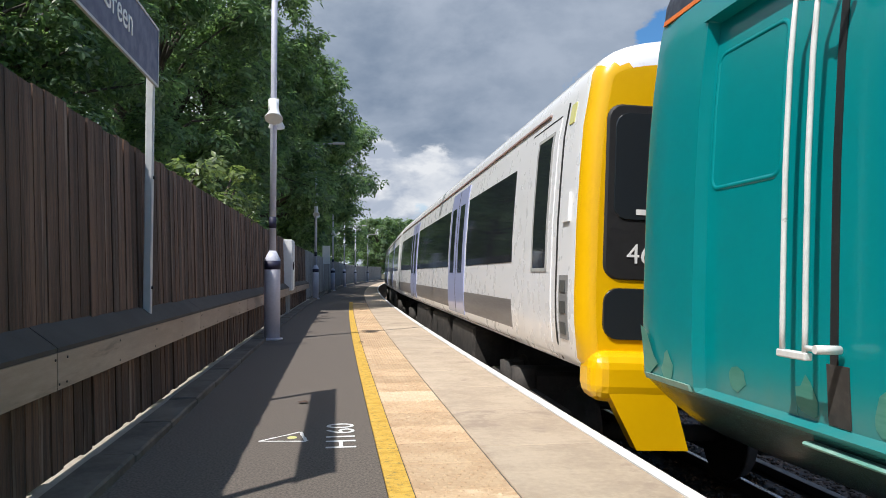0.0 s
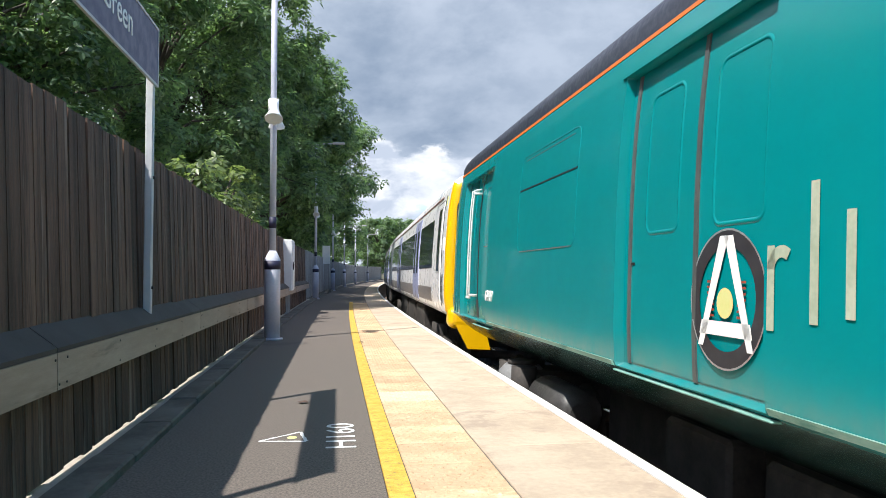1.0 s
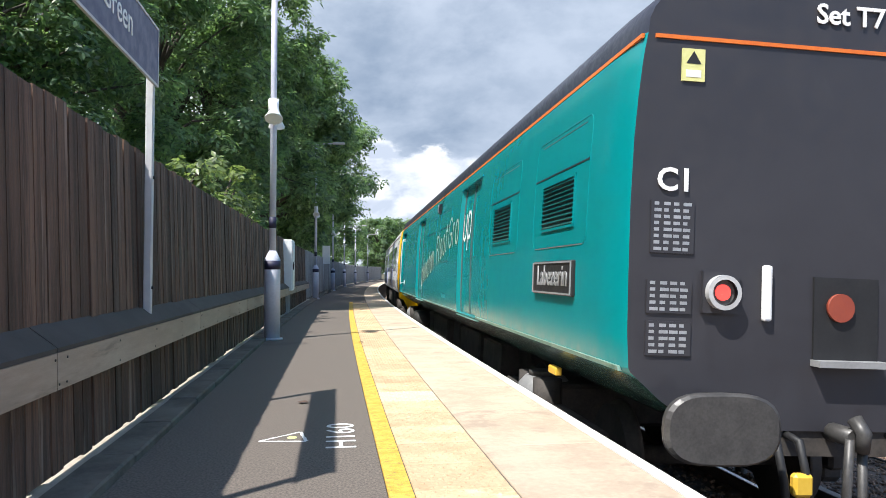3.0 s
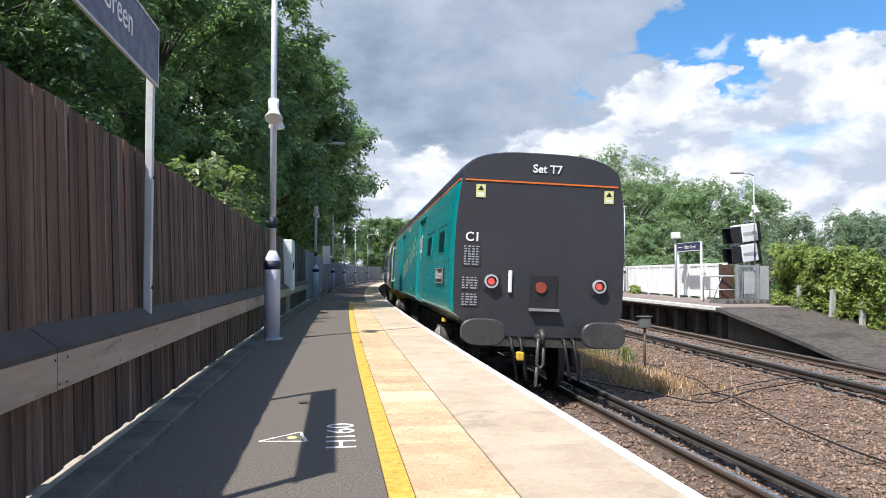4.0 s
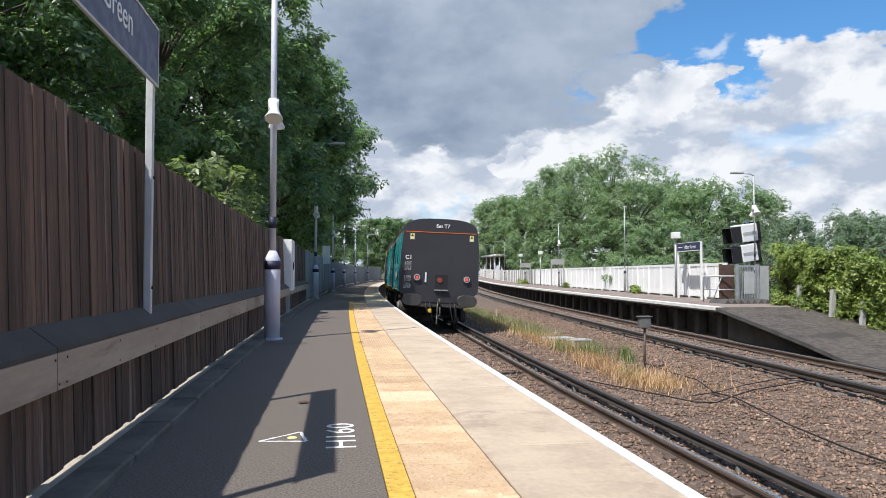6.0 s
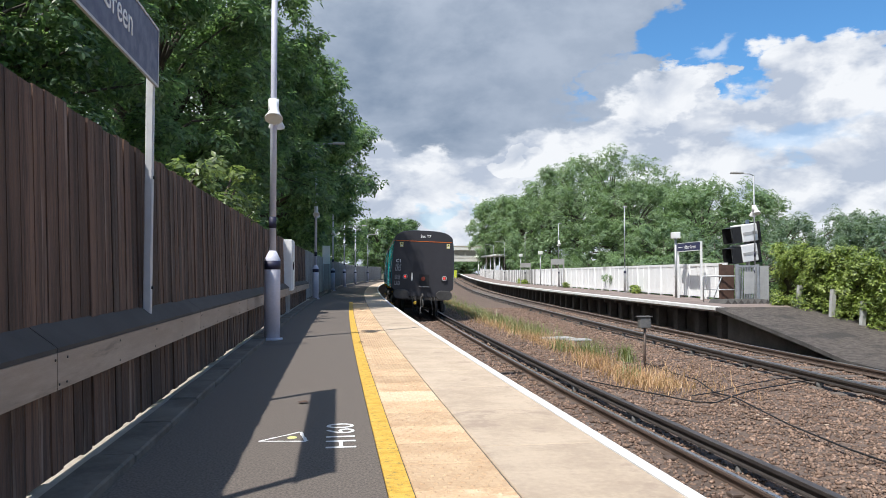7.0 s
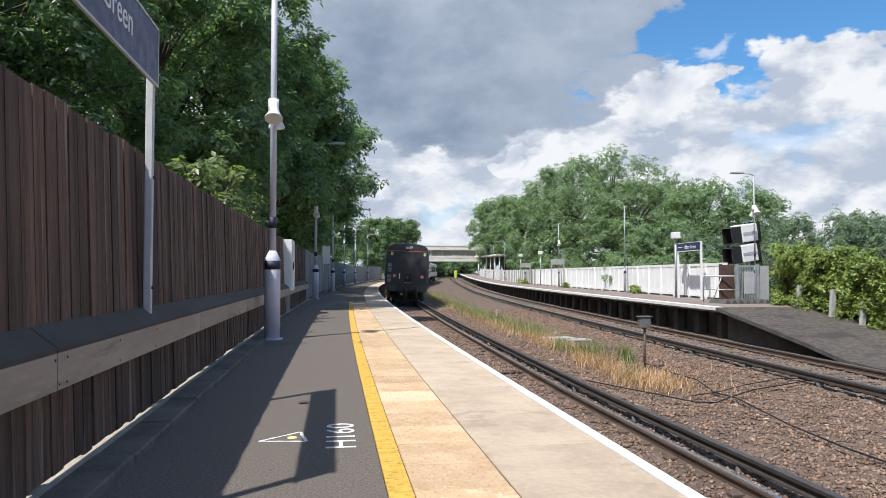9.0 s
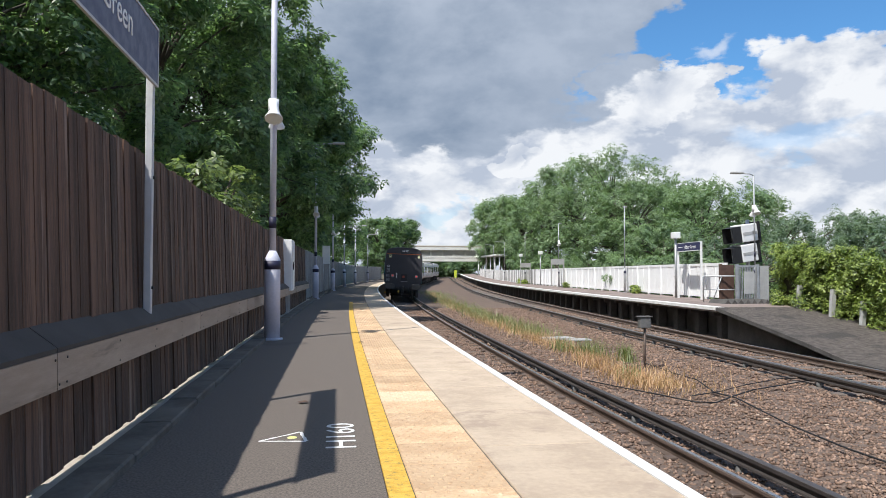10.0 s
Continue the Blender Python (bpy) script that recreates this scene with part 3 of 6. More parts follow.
def build_pale_fence():
    fence = tagged(empty("steel_fence", along(edge_x, 28, -3.2, 0)), "pale grey vertical-panel steel fence continuing past the boards", "fence")
    inv = fence.matrix_world.inverted()
    me = bpy.data.meshes.new("panel")
    bm = bmesh.new()
    box(bm, -0.02, 0.02, 0.0, 0.42, 0.1, 1.95)
    box(bm, 0.02, 0.045, 0.0, 0.06, 0.1, 1.95)
    bm.to_mesh(me)
    bm.free()
    me.materials.append(M_PALE_FENCE)
    y = 27.8
    while y < 112:
        ob = new("panel", me)
        ob.parent = fence
        ob.matrix_local = inv @ along(edge_x, y, -3.15, 0)
        y += 0.44


build_pale_fence()


# ---- tracks ----
def rail_profile(off, z, cant=0.0):
    """Foot, web and head of a flat-bottomed rail; z is the rail top."""
    h = [(-0.07, -0.15), (-0.07, -0.138), (-0.012, -0.12), (-0.01, -0.05), (-0.035, -0.036), (-0.035, -0.008), (-0.028, 0.0),
         (0.028, 0.0), (0.035, -0.008), (0.035, -0.036), (0.01, -0.05), (0.012, -0.12), (0.07, -0.138), (0.07, -0.15)]
    return [(off + a, z + b) for a, b in h]


def build_track(line, offs, zs, third, third_z, y0, y1, label):
    track = tagged(empty("railway_track", along(line, 6, sum(offs) / 2, GROUND_Z)), label, "track", kind="structure")
    inv = track.matrix_world.inverted()

    def give(ob):
        ob.parent = track
        ob.matrix_parent_inverse = inv
    for o, z in zip(offs, zs):
        give(sweep("rail", line, rail_profile(o, z), y0, y1, M_RAIL, label="rust-brown running rail"))
        give(sweep("rail_head", line, [(o - 0.027, z), (o - 0.024, z + 0.004), (o + 0.024, z + 0.004), (o + 0.027, z)], y0, y1, M_RAIL_TOP, label="worn bright rail head"))
    prof = [(third + a, third_z + b) for a, b in ((-0.06, -0.12), (-0.055, -0.1), (-0.02, -0.09), (-0.02, -0.05), (-0.045, -0.04), (-0.045, -0.004), (-0.04, 0.0), (0.04, 0.0), (0.045, -0.004), (0.045, -0.04), (0.02, -0.05), (0.02, -0.09), (0.055, -0.1), (0.06, -0.12))]
    give(sweep("conductor_rail", line, prof, y0, y1, M_THIRD, label="dark steel conductor rail raised on insulators"))
    sl = bpy.data.meshes.new("sleeper")
    bm = bmesh.new()
    bevel_box(bm, -1.3, 1.3, -0.125, 0.125, -0.16, 0.0, 0.015, 1)
    bm.to_mesh(sl)
    bm.free()
    sl.materials.append(M_SLEEPER)
    pot = bpy.data.meshes.new("insulator")
    bm = bmesh.new()
    tube(bm, [(0, 0, -0.12), (0, 0, -0.03), (0, 0, 0.02)], [0.07, 0.06, 0.045], 8)
    bm.to_mesh(pot)
    bm.free()
    pot.materials.append(M_CONCRETE)
    clip = bpy.data.meshes.new("rail_clip")
    bm = bmesh.new()
    bevel_box(bm, -0.07, 0.07, -0.06, 0.06, 0, 0.045, 0.012, 1)
    bm.to_mesh(clip)
    bm.free()
    clip.materials.append(M_RAIL)
    cant = math.atan((zs[0] - zs[1]) / (offs[1] - offs[0]))
    y, i = y0 + 0.3, 0
    while y < min(y1, 95):
        ob = new("sleeper", sl)
        ob.parent = track
        ob.matrix_local = inv @ along(line, y, sum(offs) / 2, sum(zs) / 2 - 0.165, cant)
        if y < 35:
            for o, z in zip(offs, zs):
                for s in (-1, 1):
                    ob = new("rail_clip", clip)
                    ob.parent = track
                    ob.matrix_local = inv @ along(line, y, o + s * 0.10, z - 0.15)
        if i % 4 == 0:
            ob = new("insulator", pot)
            ob.parent = track
            ob.matrix_local = inv @ along(line, y, third, third_z - 0.14)
        y += 0.7
        i += 1


build_track(near_x, (0.695, 2.2), (-0.885, -0.945), 2.57, -0.86, -7, 230, "near curved railway track with rusty rails on ballast")
build_track(far_x, (-2.27, -0.765), (-0.90, -0.90), -2.64, -0.83, -2, 230, "far railway track beside the opposite platform")


# ---- the opposite platform ----
FZ = -0.04
RAMP0, RAMP1 = 22.2, 14.4


def build_far_platform():
    tagged(sweep("platform_far", far_x, [(-0.0, FZ - 0.16), (0.0, FZ), (3.4, FZ), (3.4, -1.2), (3.2, -1.2), (3.2, FZ - 0.16)], RAMP0, 190, M_FAR_TOP), "red-brown asphalt surface of the opposite platform", "platform", kind="structure")
    tagged(sweep("white_edge", far_x, [(-0.03, FZ - 0.10), (-0.03, FZ + 0.004), (0.32, FZ + 0.004), (0.32, FZ - 0.10)], RAMP0, 190, M_WHITE_LINE), "white painted edge of the opposite platform", "line", kind="structure")
    # dark sheet stands for the deep shade below the platform slab
    tagged(sweep("platform_back_wall", far_x, [(0.78, -1.2), (0.78, FZ - 0.17), (0.88, FZ - 0.17), (0.88, -1.2)], RAMP0, 190, M_WALL_DARK), "dark sheet closing the shaded recess under the opposite platform", "wall", kind="structure")
    # ramp
    vs = []
    for y, z in ((RAMP0, FZ - 0.002), (19.5, -0.39), (17.2, -0.70), (15.5, -0.97), (RAMP1, -1.02), (4.0, -1.07)):
        for o in (0.0, 1.2, 6.5):
            p = on(far_x, y, o - (0.9 if y < RAMP1 - 1 else 0.0), z)
            vs.append(p)
    n = len(vs)
    vs += [Vector((p.x, p.y, p.z - 0.11)) for p in vs]
    fs = []
    for i in range(5):
        for j in range(2):
            a = i * 3 + j
            fs += [(a, a + 1, a + 4, a + 3), (a + n, a + 3 + n, a + 4 + n, a + 1 + n)]
        a = i * 3
        fs += [(a, a + 3, a + 3 + n, a + n), (a + 2, a + 2 + n, a + 5 + n, a + 5)]
    fs += [(0, n, n + 1, 1), (1, n + 1, n + 2, 2), (15, 16, n + 16, n + 15), (16, 17, n + 17, n + 16)]
    # the shaded void below the ramp, put in as a dark sheet
    wall = mesh_ob("ramp_wall", [on(far_x, y, 0.5, z) for y, z in ((RAMP0, -1.4), (RAMP0, FZ - 0.115), (19.5, -0.50), (17.2, -0.80), (15.8, -1.02), (15.8, -1.4))], [(0, 1, 2, 3, 4, 5)], M_WALL_DARK)
    tagged(wall, "dark recessed sheet standing for the shaded void under the ramp", "wall", kind="structure")
    wall.modifiers.new("thick", "SOLIDIFY").thickness = 0.1
    ramp = mesh_ob("pavement_ramp", vs, fs, M_RAMP)
    ramp.data.materials.append(M_WALL_DARK)
    for f in ramp.data.polygons:
        f.material_index = 1 if abs(f.normal.z) < 0.5 else 0
    bm = bmesh.new()
    bm.from_mesh(ramp.data)
    bmesh.ops.recalc_face_normals(bm, faces=bm.faces[:])
    bm.to_mesh(ramp.data)
    bm.free()
    tagged(ramp, "dark asphalt ramp down from the platform end", "ramp", kind="structure")
    leg = bpy.data.meshes.new("pier")
    bm = bmesh.new()
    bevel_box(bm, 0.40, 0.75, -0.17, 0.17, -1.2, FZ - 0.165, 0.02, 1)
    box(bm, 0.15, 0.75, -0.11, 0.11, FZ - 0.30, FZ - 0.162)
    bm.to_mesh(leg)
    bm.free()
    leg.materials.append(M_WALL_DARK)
    host = tagged(empty("pier_row", along(far_x, RAMP0, 0, -1.2)), "row of grey concrete piers under the platform edge", "pier", kind="structure")
    lag = random.Random(12)
    y = RAMP0 + 0.6
    while y < 120:
        ob = new("pier", leg)
        ob.parent = host
        ob.matrix_local = host.matrix_world.inverted() @ along(far_x, y, 0, 0)
        y += lag.uniform(1.55, 2.1)


build_far_platform()


def build_far_fence():
    fence = tagged(empty("panel_fence", along(far_x, 27, 3.0, FZ)), "white painted concrete panel fence along the opposite platform", "fence")
    inv = fence.matrix_world.inverted()
    def piece(name, mat, *dims):
        me = bpy.data.meshes.new(name)
        bm = one(box, *dims)
        bm.to_mesh(me)
        bm.free()
        me.materials.append(mat)
        return me
    panel, grey = piece("panel", M_OFENCE, -0.03, 0.03, 0.06, 1.74, 0.08, 1.53), piece("panel", M_PALE_FENCE, -0.03, 0.03, 0.06, 1.74, 0.08, 1.53)
    post = piece("post", M_OFENCE, -0.09, 0.06, -0.058, 0.058, -0.05, 1.55)
    low, high = piece("rail", M_OFENCE, -0.055, -0.032, 0.06, 1.74, 0.08, 0.2), piece("rail", M_OFENCE, -0.055, -0.032, 0.06, 1.74, 1.43, 1.55)
    batten = piece("batten", M_OFENCE, -0.05, -0.032, 0.86, 0.94, 0.203, 1.427)
    rng = random.Random(5)
    y = 28.3
    while y < 150:
        m = inv @ along(far_x, y, 3.25, FZ) @ Matrix.Rotation(rng.uniform(-0.012, 0.012), 4, "Y")
        ob = new("panel", panel if y < 70 else grey)
        ob.parent, ob.matrix_local = fence, m
        for nm, me in (("post", post),) + ((("rail", low), ("rail", high), ("batten", batten)) if y < 70 else ()):
            ob = new(nm, me)
            ob.parent, ob.matrix_local = fence, m
        y += 1.8


build_far_fence()


# ---- lamps, signs ----
def lamp_post(at, height, face, arm=1.2, small=False, horns=True):
    """Station lamp: thick painted base with a navy band, slimmer tube, loudspeaker horns and a lantern on an arm."""
    lamp = tagged(empty("street_lamp", at), "lilac-grey painted station lamp column with navy bands and horn loudspeakers" if not small else "slim pale grey lamp column on the opposite platform", "lamp", "station lamps")
    k = 1.0 if not small else 0.6
    bm = bmesh.new()
    tube(bm, [(0, 0, 0), (0, 0, 0.03)], [0.17 * k, 0.17 * k], 20)
    tube(bm, [(0, 0, 0.0), (0, 0, 1.28), (0, 0, 1.42)], [0.128 * k, 0.125 * k, 0.056 * k], 20)
    part("base", bm, M_LAMP_PAINT if not small else M_GALV, lamp)
    part("band", one(tube, [(0, 0, 1.12), (0, 0, 1.26)], 0.1285 * k, 20), M_LAMP_BAND, lamp, "navy painted band")
    part("pole", one(tube, [(0, 0, 1.40), (0, 0, height)], [0.054 * k, 0.045 * k], 16), M_LAMP_PAINT if not small else M_GALV, lamp)
    part("band", one(tube, [(0, 0, 1.78), (0, 0, 1.96)], 0.057 * k, 16), M_LAMP_BAND, lamp, "navy painted band")
    c, s = math.cos(face), math.sin(face)
    arm_bm = bmesh.new()
    tube(arm_bm, [(0, 0, height - 0.05), (0.15 * c, 0.15 * s, height + 0.02), (arm * c, arm * s, height + 0.05)], 0.025, 8)
    part("arm", arm_bm, M_GALV, lamp)
    bm = bmesh.new()
    bevel_box(bm, 0, 0.5, -0.11, 0.11, -0.03, 0.05, 0.03, 2)
    bm.transform(Matrix.Translation((arm * c * 0.9, arm * s * 0.9, height + 0.05)) @ Matrix.Rotation(face, 4, "Z"))
    part("lantern", bm, M_GREY_PAINT, lamp, "flat grey lantern head")
    if horns:
        h = 3.62
        part("bracket", one(tube, [(0, 0, h - 0.02), (0, 0, h + 0.24)], 0.085, 14), M_WHITE, lamp, "white loudspeaker bracket")
        for dx, dy, r, dz in ((0.02, -0.13, 0.14, 0.0), (0.03, 0.13, 0.13, -0.06)):
            bm = bmesh.new()
            tube(bm, [(dx, dy * 0.2, h + 0.17 + dz), (dx, dy * 0.7, h + 0.12 + dz), (dx, dy, h + 0.02 + dz), (dx, dy * 1.5, h - 0.10 + dz), (dx, dy * 1.58, h - 0.12 + dz)], [0.045, 0.055, 0.07, r, r], 18)
            part("horn", bm, M_WHITE, lamp, "white horn loudspeaker")
    return lamp


def build_lamps():
    for y, off, hgt in ((11.9, -2.745, 7.2), (30.6, -2.9, 6.45), (45.8, -2.85, 6.2), (60, -2.85, 6.0), (76, -2.9, 6.0), (93, -2.9, 6.0)):
        lamp_post(along(edge_x, y, off, 0), hgt, 0.0, 0.75)
    for y, off, hgt in ((27.4, 4.05, 5.1), (40.6, 2.95, 5.0), (58.5, 2.9, 5.25), (77, 2.9, 5.5), (98, 2.9, 5.35), (115, 2.9, 5.5), (132, 2.9, 5.4)):
        lamp_post(along(far_x, y, off, FZ), hgt, math.pi if y > 90 or y < 30 else 1.2, 0.9 if y > 90 else 0.5, True, y in (58.5, 27.4))


build_lamps()


def build_name_sign():
    sign = tagged(empty("station_sign", along(edge_x, 5.52, -3.06, 0)), "blue station name board on white posts at the fence", "sign")
    for y in (0.0, -2.72):
        bm = bmesh.new()
        bevel_box(bm, -0.034, 0.020, y - 0.026, y + 0.026, 0.70, 2.84, 0.006, 1)
        post = part("post", bm, M_POST, sign, "pale grey painted steel post")
        for z in (0.95, 1.75):
            part("bolt", one(tube, [(0.019, y, z), (0.034, y, z)], 0.013, 8), M_SEAM, post)
    bm = bmesh.new()
    bevel_box(bm, 0.0225, 0.034, -2.76, 0.030, 2.435, 2.84, 0.003, 1)
    board = part("board", bm, M_SIGN_BLUE, sign, "navy sign panel")
    for z0, z1 in ((2.42, 2.437), (2.838, 2.855)):
        part("trim", one(box, 0.021, 0.039, -2.78, 0.045, z0, z1), M_POST, board)
    part("trim", one(box, 0.021, 0.039, 0.030, 0.046, 2.437, 2.838), M_POST, board)
    text_mesh("lettering", "Green", 0.245, M_WHITE, board, Matrix.Translation((0.036, -0.64, 2.58)) @ Matrix.Rotation(math.pi / 2, 4, "Z") @ Matrix.Rotation(math.pi / 2, 4, "X"), align="RIGHT", label="white station name lettering")


build_name_sign()


# ---- vehicles ----
CAR = 20.9


VAN_SIDE = [(1.02, 0.52), (1.10, 0.36), (1.20, 0.215), (1.30, 0.10), (1.362, 0.03), (1.385, 0.018), (1.6, 0.003), (1.95, 0.0), (2.4, 0.0),
            (2.8, 0.012), (3.05, 0.03), (3.262, 0.052), (3.275, 0.053), (3.36, 0.065), (3.47, 0.085)]
UNIT_SIDE = [(1.20, 0.30), (1.27, 0.10), (1.35, 0.04), (1.6, 0.008), (1.8, 0.0), (2.35, 0.0), (2.7, 0.012), (3.06, 0.03), (3.36, 0.075)]


def outline(side, half_w, z_roof, n=10, inset=0.0):
    """Section of a vehicle from the left skirt up the side, over the roof and down to the right skirt; inset sinks a doorway."""
    top = side[-1][0]
    left = [(-half_w + d + (inset if 1.38 < z < 3.27 else 0.0), z) for z, d in side]
    w = half_w - side[-1][1]
    roof = []
    for i in range(1, 2 * n):
        a = math.pi * i / (2 * n)
        roof.append((-w * math.copysign(abs(math.cos(a)) ** 0.62, math.cos(a)), top + (z_roof - top) * math.sin(a) ** 0.85))
    right = [(half_w - d, z) for z, d in reversed(side)]
    return left + roof + right


def side_x(z, hw=1.40, side=VAN_SIDE):
    return -hw + float(np.interp(z, [p[0] for p in side], [p[1] for p in side]))


def loft(bm, rings, mis, close=True):
    """Join rings of equal length; mis: the material of each strip."""
    vv = [[bm.verts.new(p) for p in r] for r in rings]
    for a, b in zip(vv, vv[1:]):
        for j in range(len(a) - 1):
            f = bm.faces.new((a[j], a[j + 1], b[j + 1], b[j]))
            f.material_index = mis[j]
            f.smooth = True
    return vv


def crease(bm, angle=0.35):
    """Sharp edges where faces meet at more than the angle."""
    bm.normal_update()
    for e in bm.edges:
        if len(e.link_faces) == 2 and e.calc_face_angle(0.0) > angle:
            e.smooth = False


HW, ZC, ZR = 1.40, 3.47, 3.95
SINK = 0.065
DOORS = ((0.70, 2.53), (6.58, 8.27), (13.83, 15.56))      # doorways, back from the front end


def sunk(d):
    return SINK if any(a < d < b for a, b in DOORS) else 0.0


def ring(y, dx=0.0, drop=0.0, inset=0.0):
    return [(x, y, z) for x, z in outline(VAN_SIDE, HW - dx, ZR - drop, inset=inset)]


def side_patch(bm, y0, y1, z0, z1, proud, hw=HW, side=VAN_SIDE):
    """A thin curved plate that follows the left side of a vehicle."""
    zs = np.linspace(z0, z1, max(2, int((z1 - z0) / 0.14) + 2))
    row = lambda deep: [[bm.verts.new((side_x(z, hw, side) - proud + deep, y, z)) for z in zs] for y in (y0, y1)]
    face, out, back = row(0.0), row(0.0), row(0.02)
    for i in range(len(zs) - 1):
        bm.faces.new((face[0][i], face[0][i + 1], face[1][i + 1], face[1][i])).smooth = True
    for a in (0, 1):
        for i in range(len(zs) - 1):
            q = (out[a][i], back[a][i], back[a][i + 1], out[a][i + 1])
            bm.faces.new(q if a == 0 else q[::-1])
    bm.faces.new((out[0][-1], back[0][-1], back[1][-1], out[1][-1]))
    bm.faces.new((out[1][0], back[1][0], back[0][0], out[0][0]))


def frame_line(bm, y0, y1, z0, z1, t=0.018, proud=0.006):
    side_patch(bm, y0, y0 + t, z0, z1, proud)
    side_patch(bm, y1 - t, y1, z0, z1, proud)
    side_patch(bm, y0, y1, z1 - t, z1, proud + 0.001)
    side_patch(bm, y0, y1, z0, z0 + t, proud + 0.001)


def bead(bm, y0, y1, z0, z1, r, t, proud, base=0.0):
    """A rounded bead pressed round a panel with rounded corners, on the left side of the van."""
    path = []
    for cy, cz, a0 in ((y1 - r, z1 - r, 0.0), (y0 + r, z1 - r, 0.5), (y0 + r, z0 + r, 1.0), (y1 - r, z0 + r, 1.5)):
        for i in range(7):
            a = math.pi * (a0 + i / 12)
            path.append((cy, cz, r, math.cos(a), math.sin(a)))
    dense = []
    for p, q in zip(path, path[1:] + path[:1]):
        dense.append(p)
        far = math.hypot(q[0] + q[2] * q[3] - p[0] - p[2] * p[3], q[1] + q[2] * q[4] - p[1] - p[2] * p[4])
        if far > 0.15:                      # straight runs follow the curve of the side
            n = int(far / 0.12)
            for i in range(1, n):
                k = i / n
                dense.append(tuple(p[j] + (q[j] - p[j]) * k for j in range(5)))
    rows = []
    for cy, cz, rr, c, s in dense:
        row = []
        for off, up in ((-t, -0.003), (-t * 0.45, proud * 0.85), (0.0, proud), (t * 0.45, proud * 0.85), (t, -0.003)):
            y, z = cy + (rr + off) * c, cz + (rr + off) * s
            row.append(bm.verts.new((side_x(z) + base - up, y, z)))
        rows.append(row)
    for a, b in zip(rows, rows[1:] + rows[:1]):
        for i in range(4):
            bm.faces.new((a[i], a[i + 1], b[i + 1], b[i])).smooth = True


def round_plate(bm, x0, x1, z0, z1, r, y0, y1):
    """An upright plate with rounded corners between two planes of y."""
    loop = [(cx + r * math.cos(math.pi * (a + i / 10)), cz + r * math.sin(math.pi * (a + i / 10)))
            for cx, cz, a in ((x1 - r, z1 - r, 0.0), (x0 + r, z1 - r, 0.5), (x0 + r, z0 + r, 1.0), (x1 - r, z0 + r, 1.5)) for i in range(6)]
    sets = [[bm.verts.new((x, y, z)) for x, z in loop] for y in (y1, y0 + 0.012)]
    sets.append([bm.verts.new(((x0 + x1) / 2 + (x - (x0 + x1) / 2) * 0.985, y0, (z0 + z1) / 2 + (z - (z0 + z1) / 2) * 0.985)) for x, z in loop])
    for a, b in zip(sets, sets[1:]):
        for i in range(len(loop)):
            bm.faces.new((a[i], a[(i + 1) % len(loop)], b[(i + 1) % len(loop)], b[i]))
    bm.faces.new(sets[-1])
    bmesh.ops.recalc_face_normals(bm, faces=bm.faces[:])


def bogie(parent, y):
    b = part("bogie", one(bevel_box, -1.0, 1.0, y - 0.35, y + 0.35, 0.5, 0.9, 0.04, 1), M_UNDER, parent, "grimy steel bogie")
    for s in (-1, 1):
        part("side_frame", one(bevel_box, s * 1.02 - 0.07, s * 1.02 + 0.07, y - 1.65, y + 1.65, 0.42, 0.72, 0.03, 1), M_UNDER, b)
        for dy in (-1.3, 1.3):
            part("axle_box", one(bevel_box, s * 1.08 - 0.12, s * 1.08 + 0.12, y + dy - 0.2, y + dy + 0.2, 0.28, 0.66, 0.05, 1), M_UNDER, b)
        for dy in (-0.3, 0.3):
            part("spring", one(tube, [(s * 1.1, y + dy, 0.5), (s * 1.1, y + dy, 0.95)], 0.14, 12), M_UNDER, b)
    for dy in (-1.3, 1.3):
        for s in (-1, 1):
            part("wheel", one(tube, [(s * 0.70, y + dy, 0.46), (s * 0.735, y + dy, 0.46), (s * 0.738, y + dy, 0.46), (s * 0.83, y + dy, 0.46)], [0.46, 0.46, 0.42, 0.42], 24), M_UNDER, b, "dark steel wheel")
        part("axle", one(tube, [(-0.9, y + dy, 0.46), (0.9, y + dy, 0.46)], 0.08, 10), M_UNDER, b)


